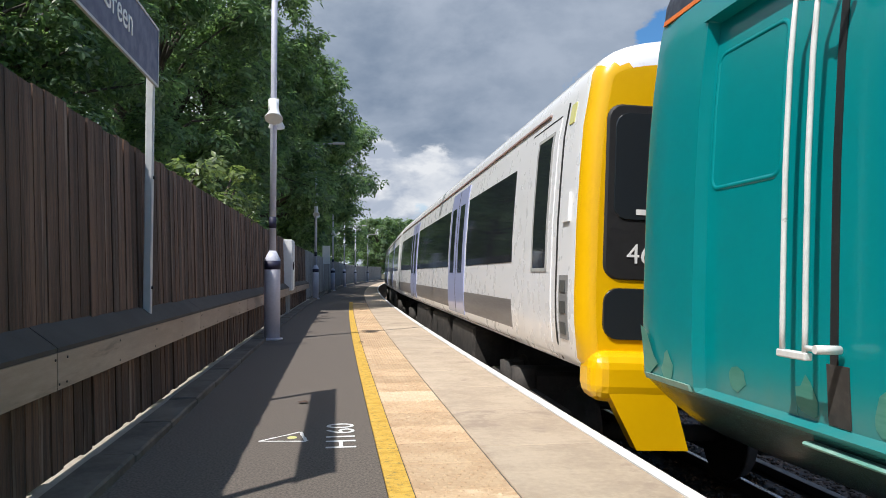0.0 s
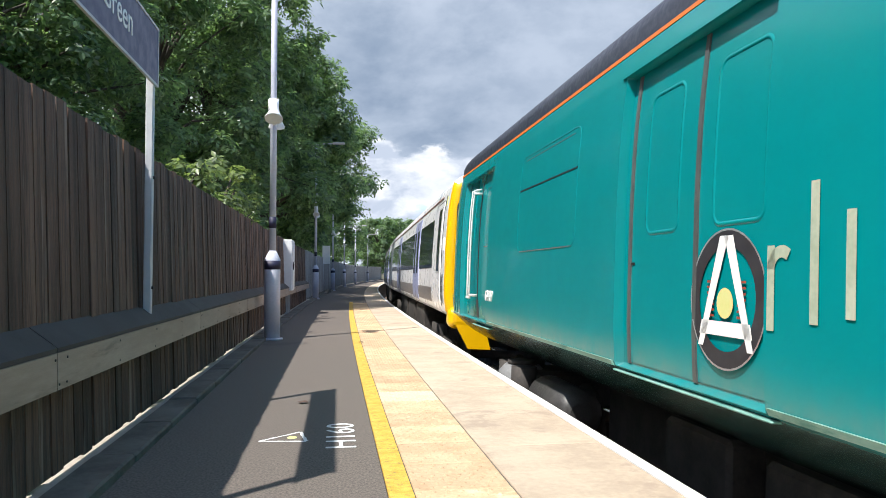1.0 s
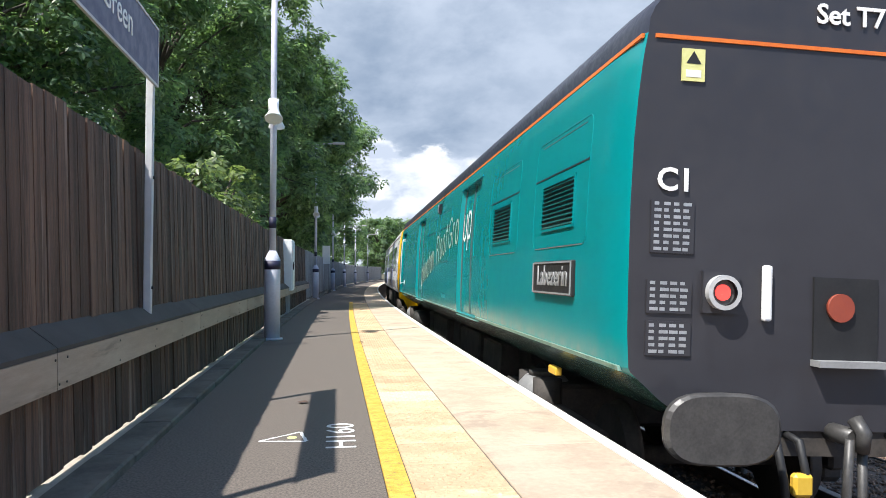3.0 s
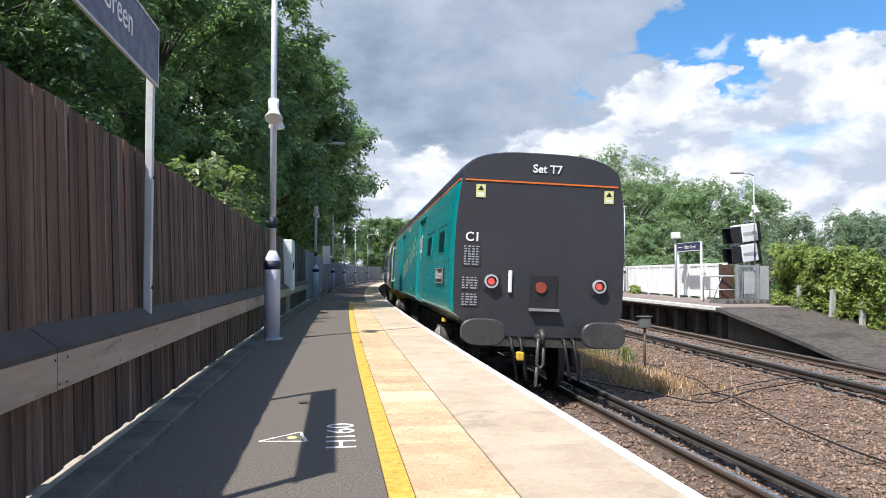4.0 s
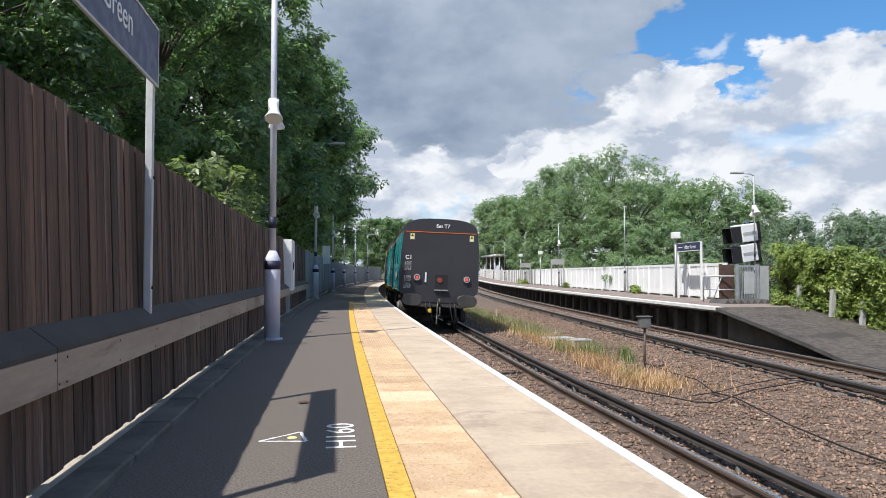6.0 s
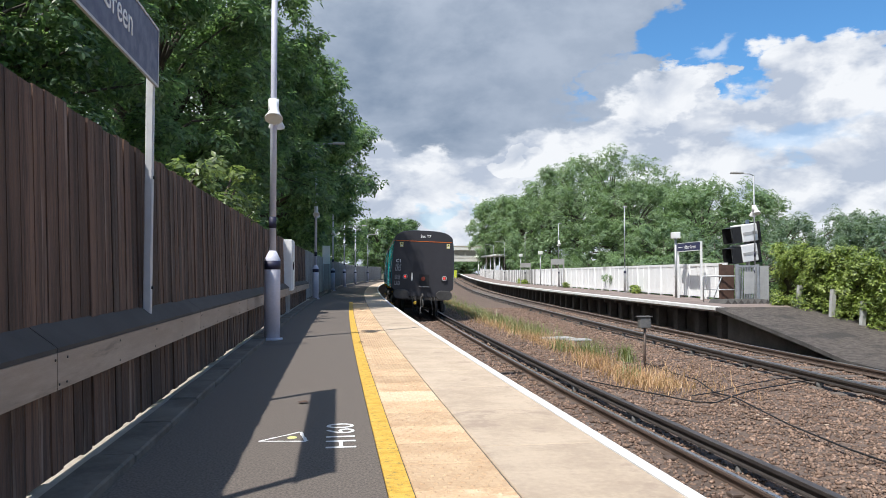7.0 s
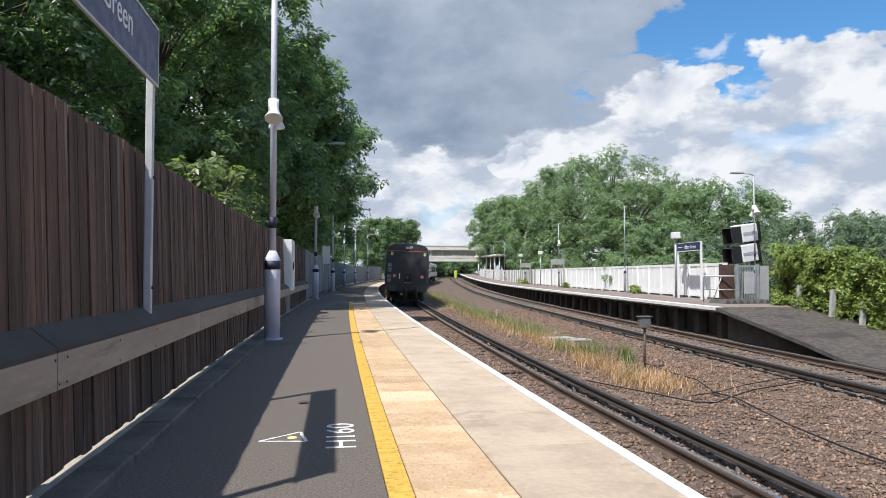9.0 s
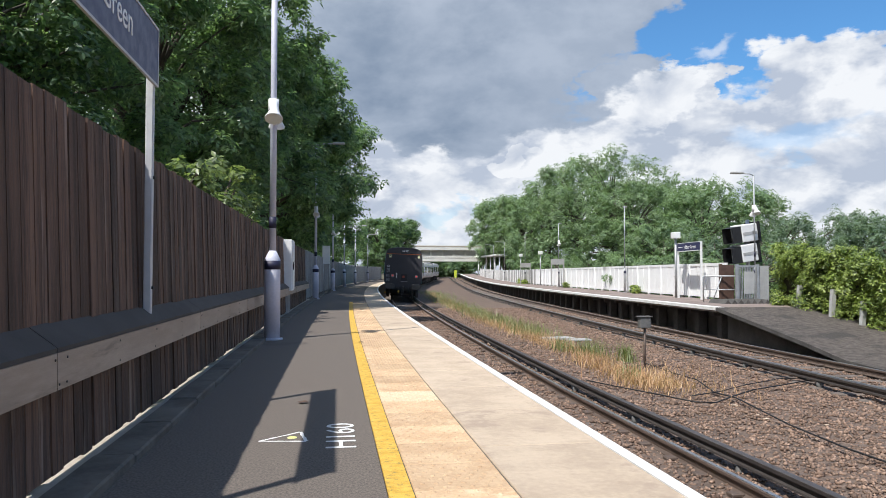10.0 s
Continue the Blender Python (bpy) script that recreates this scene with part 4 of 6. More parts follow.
def build_van():
    """Teal translator van: origin at the rear end, on the track centre, at rail level; +y is forward."""
    van = tagged(empty("railway_van"), "teal green railway van with dark end, sliding doors and louvres", "rail vehicle")
    F = lambda d: CAR - d          # from a distance behind the front end
    ys = [(0.0, 0.03, 0.03, 0), (0.05, 0.012, 0.01, 0), (0.5, 0.0, 0.0, 0)] + [(float(y), 0.0, 0.0, 0) for y in np.arange(1.8, CAR - 0.5, 1.6)]
    ys += [(CAR - 0.35, 0.002, 0.002, 0), (CAR - 0.10, 0.010, 0.010, 0), (CAR - 0.075, 0.018, 0.018, 0), (CAR - 0.06, 0.034, 0.034, 0)]
    ys = [q for q in ys if not any(F(b) - 0.1 < q[0] < F(a) + 0.1 for a, b in DOORS)]
    for a, b in DOORS:
        ys += [(F(b), 0, 0, 0), (F(b) + 0.012, 0, 0, SINK), ((F(a) + F(b)) / 2, 0, 0, SINK), (F(a) - 0.012, 0, 0, SINK), (F(a), 0, 0, 0)]
    rings = [ring(*q) for q in sorted(ys)]
    n = len(VAN_SIDE) - 1
    mis = [0] * n + [2] * 20 + [0] * n
    bm = bmesh.new()
    vv = loft(bm, rings, mis)
    for vs, flip in ((vv[0], False), (vv[-1], True)):
        f = bm.faces.new(vs if flip else vs[::-1])
        f.material_index = 1
        f.smooth = False
    f = bm.faces.new([r[0] for r in vv] + [r[-1] for r in reversed(vv)])
    f.material_index = 1
    crease(bm)
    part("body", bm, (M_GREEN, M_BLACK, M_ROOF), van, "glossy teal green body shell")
    part("roof_line", one(lambda b: side_patch(b, 0.02, CAR - 0.12, ZC - 0.032, ZC - 0.002, 0.004)), M_ORANGE, van, "thin orange cantrail line")
    # worn lower lip of the side, between the doorways
    stops = [CAR - 0.12] + [v for a, b in DOORS for v in (F(a), F(b))] + [0.05]
    for a, b in zip(stops[::2], stops[1::2]):
        part("sill_lip", one(lambda q: side_patch(q, b + 0.03, a - 0.03, 1.360, 1.392, 0.016)), M_GREEN_LIP, van, "pale worn lower lip of the side")
    for d0, d1, seams, panels in ((6.58, 8.27, (6.70, 7.56), ((6.92, 7.34), (7.72, 8.17))), (13.83, 15.56, (13.95, 14.79), ((14.12, 14.62), (14.97, 15.46)))):
        for i, (p0, p1) in enumerate(panels):
            e0, e1 = seams[i], (seams + (d1 - 0.02,))[i + 1]
            door = part("sliding_door", one(lambda q: side_patch(q, F(e1) + 0.012, F(e0) - 0.012, 1.40, 3.25, 0.004 - SINK)), M_GREEN, van, "teal sliding door leaf")
            part("pressed_panel", one(bead, F(p1), F(p0), 2.21, 3.06, 0.07, 0.016, 0.005, SINK - 0.004), M_GREEN, door)
            part("seal", one(lambda q: side_patch(q, F(e0) - 0.016, F(e0) + 0.022, 1.392, 3.25, 0.014 - SINK)), M_GREY_SEAL, door, "dark grey rubber door seal")
            part("lock", one(lambda q: side_patch(q, F(e0) + 0.03, F(e0) - 0.07, 2.02, 2.035, 0.010 - SINK)), M_SEAM, door)
        part("rain_strip", one(lambda q: side_patch(q, F(d1) - 0.06, F(d0) + 0.06, 3.27, 3.292, 0.014)), M_GREEN, van, "teal rain strip over the doors")
        x = side_x(1.33)
        part("step_board", one(bevel_box, x - 0.05, x + 0.08, F(d1) - 0.05, F(d0) + 0.02, 1.327, 1.339, 0.005, 1), M_GREEN_LIP, van, "scuffed pale step board below the doors")
    # cab-end doorway with its hand rails
    for a, b, z0, z1 in ((1.32, 0.75, 2.39, 3.08), (2.42, 1.97, 2.32, 3.06)):
        part("pressed_panel", one(bead, F(a), F(b), z0, z1, 0.06, 0.016, 0.006, SINK), M_GREEN, van)
    part("rain_strip", one(lambda q: side_patch(q, F(2.56), F(0.68), 3.27, 3.292, 0.014)), M_GREEN, van, "teal rain strip over the cab door")
    # flat black strip: the shade inside the recess is put into its colour
    part("seal", one(lambda q: side_patch(q, F(1.70), F(1.66), 1.62, 3.2, 0.006 - SINK)), M_SEAM, van, "black strip standing for the shaded recess behind the hand rails")
    part("recess_foot", one(lambda q: side_patch(q, F(1.76), F(1.64), 1.39, 1.62, 0.006 - SINK)), M_UNDER, van, "black dirty slot below the hand rails")
    rng = random.Random(31)
    for d, z, w, h in ((1.50, 1.44, 0.11, 0.20), (1.93, 1.46, 0.08, 0.16), (1.0, 1.47, 0.12, 0.09), (2.05, 1.41, 0.16, 0.04), (0.42, 1.44, 0.10, 0.16)):
        bm = bmesh.new()
        c = [(F(d) + w * (0.5 + 0.35 * rng.random()) * math.cos(2 * math.pi * i / 11), z + h * (0.35 + 0.35 * rng.random()) * math.sin(2 * math.pi * i / 11)) for i in range(11)]
        bm.faces.new([bm.verts.new((side_x(q) + sunk(d) - 0.003, y, q)) for y, q in c][::-1])
        part("scuff", bm, M_GREEN_DIRTY, van, "scraped patch with the paint worn off")
    out = lambda z: side_x(z) - 0.045
    for d in (1.52, 1.66):
        bm = bmesh.new()
        tube(bm, [(out(3.1) + 0.09, F(d), 3.09), (out(3.07), F(d), 3.07)] + [(out(z), F(d), z) for z in np.arange(2.95, 1.7, -0.15)] + [(out(1.65), F(d), 1.65)], 0.0115, 10)
        part("hand_rail", bm, M_WHITE_RAILING, van, "chipped white vertical hand rail")
    part("rail_foot", one(bevel_box, out(1.64) - 0.016, out(1.64) + 0.02, F(1.68), F(1.50), 1.632, 1.662, 0.005, 1), M_WHITE_RAILING, van)
    for d, z in ((1.66, 3.02), (1.66, 1.68)):
        bm = bmesh.new()
        tube(bm, [(out(z), F(d), z), (out(z), F(d + 0.075), z)], 0.011, 8)
        tube(bm, [(out(z) - 0.014, F(d + 0.075), z), (out(z) + 0.09, F(d + 0.075), z)], 0.017, 8)
        part("rail_bolt", bm, M_WHITE_RAILING, van)
    x = side_x(1.3)
    part("step_board", one(bevel_box, x - 0.055, x + 0.07, F(2.5), F(1.52), 1.285, 1.302, 0.008, 1), M_GREEN_LIP, van, "scuffed pale step board below the cab door")
    # front corner plate, dented
    bm = bmesh.new()
    v = [bm.verts.new((side_x(z) - 0.008, F(d), z)) for d, z in ((0.10, 1.66), (0.13, 1.36), (0.32, 1.46), (0.27, 1.50), (0.17, 1.64))]
    bm.faces.new(v)
    part("corner_plate", bm, M_GREEN_DIRTY, van, "dented scuffed corner plate")
    # plated-over windows
    for d0, d1 in ((3.97, 5.75), (9.17, 10.74), (11.33, 12.86), (16.45, 17.97), (18.62, 20.16)):
        part("plated_window", one(bead, F(d1), F(d0), 2.18, 3.13, 0.10, 0.007, 0.004), M_GREEN, van, "teal plate over a former window")
        part("drip_strip", one(lambda q: side_patch(q, F(d1) + 0.01, F(d0) - 0.01, 2.788, 2.80, 0.004)), M_SEAM, van)
        # thin dark line painted for the drop shadow under the plate's frame
        part("lower_joint", one(lambda q: side_patch(q, F(d1 - 0.1), F(d0) - 0.1, 2.178, 2.184, 0.006)), M_GREY_SEAL, van)
        part("top_joint", one(lambda q: side_patch(q, F(d1 - 0.15), F(d0 + 0.15), 3.085, 3.091, 0.003)), M_GREY_SEAL, van)
    # louvres
    for d0, d1, z0, z1 in ((16.72, 17.62, 2.32, 2.71), (18.94, 19.84, 2.34, 2.71)):
        part("louvre_back", one(lambda q: side_patch(q, F(d1), F(d0), z0, z1, 0.003)), M_SEAM, van, "black louvre opening")
        louvre = part("louvre_frame", one(lambda q: frame_line(q, F(d1) - 0.02, F(d0) + 0.02, z0 - 0.02, z1 + 0.02, 0.022, 0.012)), M_GREEN, van, "teal louvre frame")
        for i in range(10):
            z = z0 + (z1 - z0) * (i + 0.5) / 10
            x = side_x(z)
            bm = bmesh.new()
            box(bm, -0.018, 0.0, F(d1), F(d0), -0.004, 0.006, Matrix.Translation((x, 0, z)) @ Matrix.Rotation(radians(-25), 4, "Y"))
            part("slat", bm, M_GREEN, louvre)
    # name plate
    x = side_x(1.93)
    bm = bmesh.new()
    bevel_box(bm, x - 0.03, x + 0.01, F(19.93), F(18.78), 1.79, 2.065, 0.01, 1)
    plate = part("name_plate", bm, M_SEAM, van, "cast black name plate with raised pale letters and rim")
    bm = bmesh.new()
    for a, b, c, d in ((F(19.92), F(18.79), 1.797, 1.811), (F(19.92), F(18.79), 2.045, 2.058), (F(19.92), F(19.905), 1.797, 2.058), (F(18.805), F(18.79), 1.797, 2.058)):
        box(bm, x - 0.038, x - 0.028, a, b, c, d)
    part("rim", bm, M_GALV, plate)
    text_side(van_parent=plate, body="Labezerin", size=0.235, mat=M_GALV, d=19.385, z=1.868, x=x - 0.032, F=F, squeeze=0.98)
    x = side_x(1.7)
    text_side(van, "64707", 0.175, M_WHITE, 2.70, 1.64, x - 0.004, F, 0.92)
    # round badge with a letter-like frame
    cx, cz = F(7.87), 1.84
    x = side_x(cz) + SINK - 0.012
    bm = bmesh.new()
    seg = 40
    for r0, r1, dx in ((0.255, 0.335, 0.0),):
        for i in range(seg):
            a, b = 2 * math.pi * i / seg, 2 * math.pi * (i + 1) / seg
            bm.faces.new([bm.verts.new((x - dx, cx + r * math.cos(q), cz + r * math.sin(q))) for r, q in ((r0, a), (r1, a), (r1, b), (r0, b))])
    badge = part("badge_ring", bm, M_BLACK, van, "black ring of a round badge")
    bm = bmesh.new()
    for i in range(seg):
        a, b = 2 * math.pi * i / seg, 2 * math.pi * (i + 1) / seg
        bm.faces.new([bm.verts.new((x - 0.001, cx + r * math.cos(q), cz + r * math.sin(q))) for r, q in ((0.335, a), (0.345, a), (0.345, b), (0.335, b))])
    part("badge_rim", bm, M_GALV, badge)
    bm = bmesh.new()
    for q in (((-0.25, -0.24), (-0.20, -0.24), (0.02, 0.31), (-0.06, 0.31)), ((0.25, -0.24), (0.20, -0.24), (-0.02, 0.31), (0.06, 0.31)), ((-0.24, -0.18), (0.24, -0.18), (0.22, -0.11), (-0.22, -0.11))):
        bm = bmesh.new()
        bm.faces.new([bm.verts.new((x - 0.004, cx - a, cz + b)) for a, b in q])
        part("badge_bar", bm, M_WHITE, badge, "white bar on the badge")
    bm = bmesh.new()
    bm.faces.new([bm.verts.new((x - 0.005, cx + 0.075 * math.cos(2 * math.pi * i / 24), cz - 0.02 + 0.075 * math.sin(2 * math.pi * i / 24))) for i in range(24)])
    part("badge_disc", bm, M_LABEL_YELLOW, badge, "yellow disc")
    for s in (-1, 1):
        bm = bmesh.new()
        for i in range(7):
            box(bm, x - 0.003, x - 0.001, cx + s * 0.14 - 0.035, cx + s * 0.14 + 0.035, cz - 0.09 + i * 0.028, cz - 0.078 + i * 0.028)
        part("badge_stripes", bm, M_RED_DULL, badge, "red stripes")
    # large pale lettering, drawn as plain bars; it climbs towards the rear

    def stroke(bm, pts, t):
        """A band of width t along points (distance back, height) on the side."""
        ps = [Vector((q, z)) for q, z in pts]
        l, r = [], []
        for n, p in enumerate(ps):
            dd = (ps[min(n + 1, len(ps) - 1)] - ps[max(n - 1, 0)]).normalized()
            nn = Vector((-dd.y, dd.x)) * t / 2
            for row, w in ((l, p + nn), (r, p - nn)):
                row.append(bm.verts.new((side_x(w.y) + sunk(w.x) - (0.012 if sunk(w.x) else 0.006), F(w.x), w.y)))
        for n in range(len(ps) - 1):
            bm.faces.new((l[n], l[n + 1], r[n + 1], r[n]))

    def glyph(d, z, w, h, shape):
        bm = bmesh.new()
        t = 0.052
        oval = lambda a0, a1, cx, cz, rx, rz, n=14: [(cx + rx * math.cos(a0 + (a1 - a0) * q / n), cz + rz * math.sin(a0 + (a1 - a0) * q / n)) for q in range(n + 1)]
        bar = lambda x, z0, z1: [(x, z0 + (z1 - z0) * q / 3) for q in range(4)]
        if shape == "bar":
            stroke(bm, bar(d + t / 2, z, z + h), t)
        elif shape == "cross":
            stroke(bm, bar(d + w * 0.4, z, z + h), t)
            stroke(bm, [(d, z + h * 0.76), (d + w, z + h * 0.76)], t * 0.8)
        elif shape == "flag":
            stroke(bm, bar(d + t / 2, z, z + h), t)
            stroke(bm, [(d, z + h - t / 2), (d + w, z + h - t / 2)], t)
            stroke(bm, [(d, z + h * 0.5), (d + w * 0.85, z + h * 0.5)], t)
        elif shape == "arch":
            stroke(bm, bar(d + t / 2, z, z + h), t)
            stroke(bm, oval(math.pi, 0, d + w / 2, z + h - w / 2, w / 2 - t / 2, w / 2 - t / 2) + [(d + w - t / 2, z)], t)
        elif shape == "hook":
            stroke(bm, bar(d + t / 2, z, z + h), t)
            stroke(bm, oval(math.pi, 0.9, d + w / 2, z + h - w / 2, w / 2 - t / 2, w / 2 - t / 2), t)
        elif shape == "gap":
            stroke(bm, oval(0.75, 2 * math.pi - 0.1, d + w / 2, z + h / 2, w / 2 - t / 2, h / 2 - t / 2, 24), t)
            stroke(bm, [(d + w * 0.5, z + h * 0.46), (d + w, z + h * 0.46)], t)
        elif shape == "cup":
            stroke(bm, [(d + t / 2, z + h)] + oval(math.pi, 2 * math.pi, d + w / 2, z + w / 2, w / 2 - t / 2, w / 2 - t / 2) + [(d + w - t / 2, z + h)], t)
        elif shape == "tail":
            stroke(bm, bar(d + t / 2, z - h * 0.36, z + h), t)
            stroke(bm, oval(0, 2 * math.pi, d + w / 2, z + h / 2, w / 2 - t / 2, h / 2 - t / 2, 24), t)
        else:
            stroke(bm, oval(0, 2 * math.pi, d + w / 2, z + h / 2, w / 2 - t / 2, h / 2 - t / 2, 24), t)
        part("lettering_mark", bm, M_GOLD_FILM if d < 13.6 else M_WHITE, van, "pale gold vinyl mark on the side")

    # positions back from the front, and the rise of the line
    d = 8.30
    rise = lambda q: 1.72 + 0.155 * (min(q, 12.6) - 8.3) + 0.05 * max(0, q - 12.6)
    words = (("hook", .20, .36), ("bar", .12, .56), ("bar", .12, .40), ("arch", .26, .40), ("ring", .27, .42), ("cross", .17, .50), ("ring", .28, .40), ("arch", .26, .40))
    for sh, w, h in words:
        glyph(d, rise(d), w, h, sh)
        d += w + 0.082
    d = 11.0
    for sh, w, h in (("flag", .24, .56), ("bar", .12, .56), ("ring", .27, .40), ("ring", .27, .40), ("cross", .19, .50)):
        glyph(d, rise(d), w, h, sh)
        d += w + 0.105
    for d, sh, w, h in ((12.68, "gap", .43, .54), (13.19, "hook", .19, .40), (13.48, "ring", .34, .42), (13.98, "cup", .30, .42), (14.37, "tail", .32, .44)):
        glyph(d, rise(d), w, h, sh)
    for i in range(7):
        d = 11.92 + i * 0.085
        part("ghost_mark", one(lambda q: side_patch(q, F(d + 0.05), F(d), 1.53, 1.60, 0.002)), M_GHOST, van, "faint trace of removed figures")
    x = side_x(3.24)
    lamp = part("side_lamp", one(bevel_box, x - 0.05, x + 0.03, F(11.12), F(11.0), 3.13, 3.33, 0.015, 2), M_GREY_SEAL, van, "dark housing of a body-side lamp")
    part("lens", one(bevel_box, x - 0.068, x - 0.04, F(11.095), F(11.025), 3.16, 3.30, 0.012, 2), M_CHROME, lamp, "pale lamp lens")
    # rear end: fittings on the dark flat end
    e = -0.012
    part("roof_line", one(box, -1.24, 1.24, e, 0.0, ZC - 0.03, ZC - 0.005), M_ORANGE, van, "thin orange line across the end")
    text_end(van, "Set T7", 0.18, M_WHITE, 0.07, 3.62, e)
    text_end(van, "C1", 0.20, M_WHITE, -1.09, 2.49, e)
    for x0 in (-0.99, 1.09):
        lab = part("warning_label", one(box, x0 - 0.075, x0 + 0.075, e, 0, 3.18, 3.385), M_LABEL_YELLOW, van, "yellow and white warning label")
        bm = bmesh.new()
        bm.faces.new([bm.verts.new(p) for p in ((x0 - 0.05, e - 0.002, 3.29), (x0 + 0.05, e - 0.002, 3.29), (x0, e - 0.002, 3.37))])
        part("triangle", bm, M_SEAM, lab)
        part("print_bar", one(box, x0 - 0.05, x0 + 0.05, e - 0.002, e, 3.205, 3.25), M_WHITE, lab)
    for x0, z0, w, h in ((-1.10, 2.10, 0.28, 0.32), (-1.11, 1.73, 0.29, 0.20), (-1.11, 1.47, 0.29, 0.21)):
        pl = part("data_panel", one(box, x0 - w / 2, x0 + w / 2, e, 0, z0, z0 + h), M_BLACK, van, "printed data panel of unreadable lines")
        bm = bmesh.new()
        for i in range(int(h / 0.04)):
            for j in range(4):
                a = x0 - w / 2 + 0.02 + j * (w - 0.03) / 4
                box(bm, a, a + (w - 0.06) / 4 * random.Random(i * 7 + j).uniform(0.5, 1), e - 0.002, e, z0 + 0.015 + i * 0.04, z0 + 0.035 + i * 0.04)
        part("print_bar", bm, M_GALV, pl)
    for x0, z0 in ((-0.78, 1.87), (0.96, 1.85)):
        hs = part("lamp_plate", one(box, x0 - 0.12, x0 + 0.12, e - 0.02, 0, z0 - 0.13, z0 + 0.13), M_BLACK, van)
        bm = bmesh.new()
        tube(bm, [(x0, 0.0, z0), (x0, -0.08, z0)], [0.108, 0.108], 24, cap=False)
        tube(bm, [(x0, -0.0795, z0), (x0, -0.0815, z0)], [0.108, 0.080], 24, cap=False)
        part("lamp_ring", bm, M_CHROME, hs, "pale metal lamp ring")
        part("lens_bed", one(tube, [(x0, -0.02, z0), (x0, -0.045, z0)], 0.08, 24), M_GREY_SEAL, hs, "grey lamp interior")
        part("lens", one(tube, [(x0, -0.03, z0), (x0, -0.055, z0)], 0.05, 20), M_LAMP_RED, hs, "glowing red tail lamp lens")
    part("lamp_bracket", one(bevel_box, -0.505, -0.445, e - 0.03, 0, 1.70, 2.05, 0.015, 2), M_WHITE, van, "white lamp bracket")
    bm = bmesh.new()
    box(bm, -0.15, 0.29, e - 0.004, 0.0, 1.46, 1.99)
    rec = part("socket_recess", bm, M_SEAM, van, "black recessed socket box")
    part("red_spot", one(tube, [(0.02, e - 0.004, 1.80), (0.02, e - 0.03, 1.80)], 0.09, 18), M_RED_DULL, rec, "faded red round cover")
    bm = bmesh.new()
    box(bm, -0.16, 0.31, e - 0.09, 0.0, 1.43, 1.47)
    part("socket_shelf", bm, M_PLATE_GREY, rec)
    for s in (-1, 1):
        bm = bmesh.new()
        tube(bm, [(s * 0.94, 0.0, 1.10), (s * 0.94, -0.34, 1.10)], [0.13, 0.11], 18)
        buf = part("buffer", bm, M_RUBBER, van, "dark steel buffer housing")
        bm = bmesh.new()
        n = 28
        sec = []
        for y, k in ((-0.34, 0.94), (-0.355, 1.0), (-0.39, 1.0), (-0.41, 0.93)):
            sec.append([bm.verts.new((s * 0.94 + 0.35 * k * math.copysign(abs(math.cos(a)) ** 0.6, math.cos(a)), y, 1.10 + 0.205 * k * math.copysign(abs(math.sin(a)) ** 0.8, math.sin(a)))) for a in (2 * math.pi * i / n for i in range(n))])
        for a, b in zip(sec, sec[1:]):
            for i in range(n):
                bm.faces.new((a[i], a[(i + 1) % n], b[(i + 1) % n], b[i]))
        bm.faces.new(sec[0])
        bm.faces.new(sec[-1][::-1])
        bmesh.ops.recalc_face_normals(bm, faces=bm.faces[:])
        part("buffer_head", bm, M_RUBBER, buf, "wide oval dark buffer head")
    bm = bmesh.new()
    box(bm, -0.96, 0.96, 0.02, 0.25, 0.86, 1.04)
    part("headstock", bm, M_UNDER, van, "black headstock beam")
    bm = bmesh.new()
    tube(bm, [(0, 0.05, 1.02), (0, -0.22, 1.02)], 0.06, 10)
    tube(bm, [(0, -0.2, 1.14), (0.02, -0.26, 1.06), (0.02, -0.24, 0.95)], 0.045, 8)
    tube(bm, [(-0.04, -0.22, 1.02), (-0.06, -0.22, 0.62), (0.0, -0.22, 0.55), (0.05, -0.22, 0.62), (0.04, -0.22, 1.0)], 0.028, 8)
    tube(bm, [(-0.05, -0.22, 0.58), (-0.07, -0.22, 0.28), (0.02, -0.22, 0.30)], 0.028, 8)
    part("coupling", bm, M_RUBBER, van, "hanging screw coupling")
    for x0, col in ((-0.45, M_SEAM), (-0.30, M_SEAM), (0.40, M_SEAM), (0.55, M_SEAM)):
        part("brake_hose", one(tube, [(x0, 0.05, 1.0), (x0, -0.12, 0.98), (x0 + 0.03, -0.16, 0.75), (x0 + 0.10, -0.10, 0.45), (x0 + 0.12, -0.06, 0.36)], 0.026, 8), col, van, "black brake hose")
    part("valve", one(bevel_box, -0.37, -0.24, -0.19, -0.12, 0.66, 0.80, 0.02, 1), M_BRASS, van, "yellow hose valve")
    # underframe boxes
    bogie(van, 3.0)
    bogie(van, CAR - 3.0)
    for y0, y1, z0, w in ((5.4, 6.6, 0.45, 1.02), (7.1, 9.0, 0.55, 1.0), (9.5, 10.3, 0.5, 0.95), (10.8, 13.2, 0.52, 1.02), (13.6, 14.4, 0.45, 0.98)):
        for x0, x1 in ((-w, -w + 0.6), (w - 0.6, w)):
            part("equipment_box", one(bevel_box, x0, x1, y0, y1, z0, 1.03, 0.03, 1), M_UNDER, van, "grimy underframe equipment box")
    # solid box added to block light and keep the underside dark
    part("underframe", one(bevel_box, -0.75, 0.75, 4.9, CAR - 4.9, 0.5, 1.03, 0.04, 1), M_UNDER, van, "black underframe box added between the bogies to block light")
    part("air_tank", one(tube, [(-1.0, 16.0, 0.72), (-1.0, 16.06, 0.72), (-1.0, 17.0, 0.72), (-1.0, 17.06, 0.72)], [0.1, 0.22, 0.22, 0.1], 16), M_RUBBER, van, "dark air reservoir")
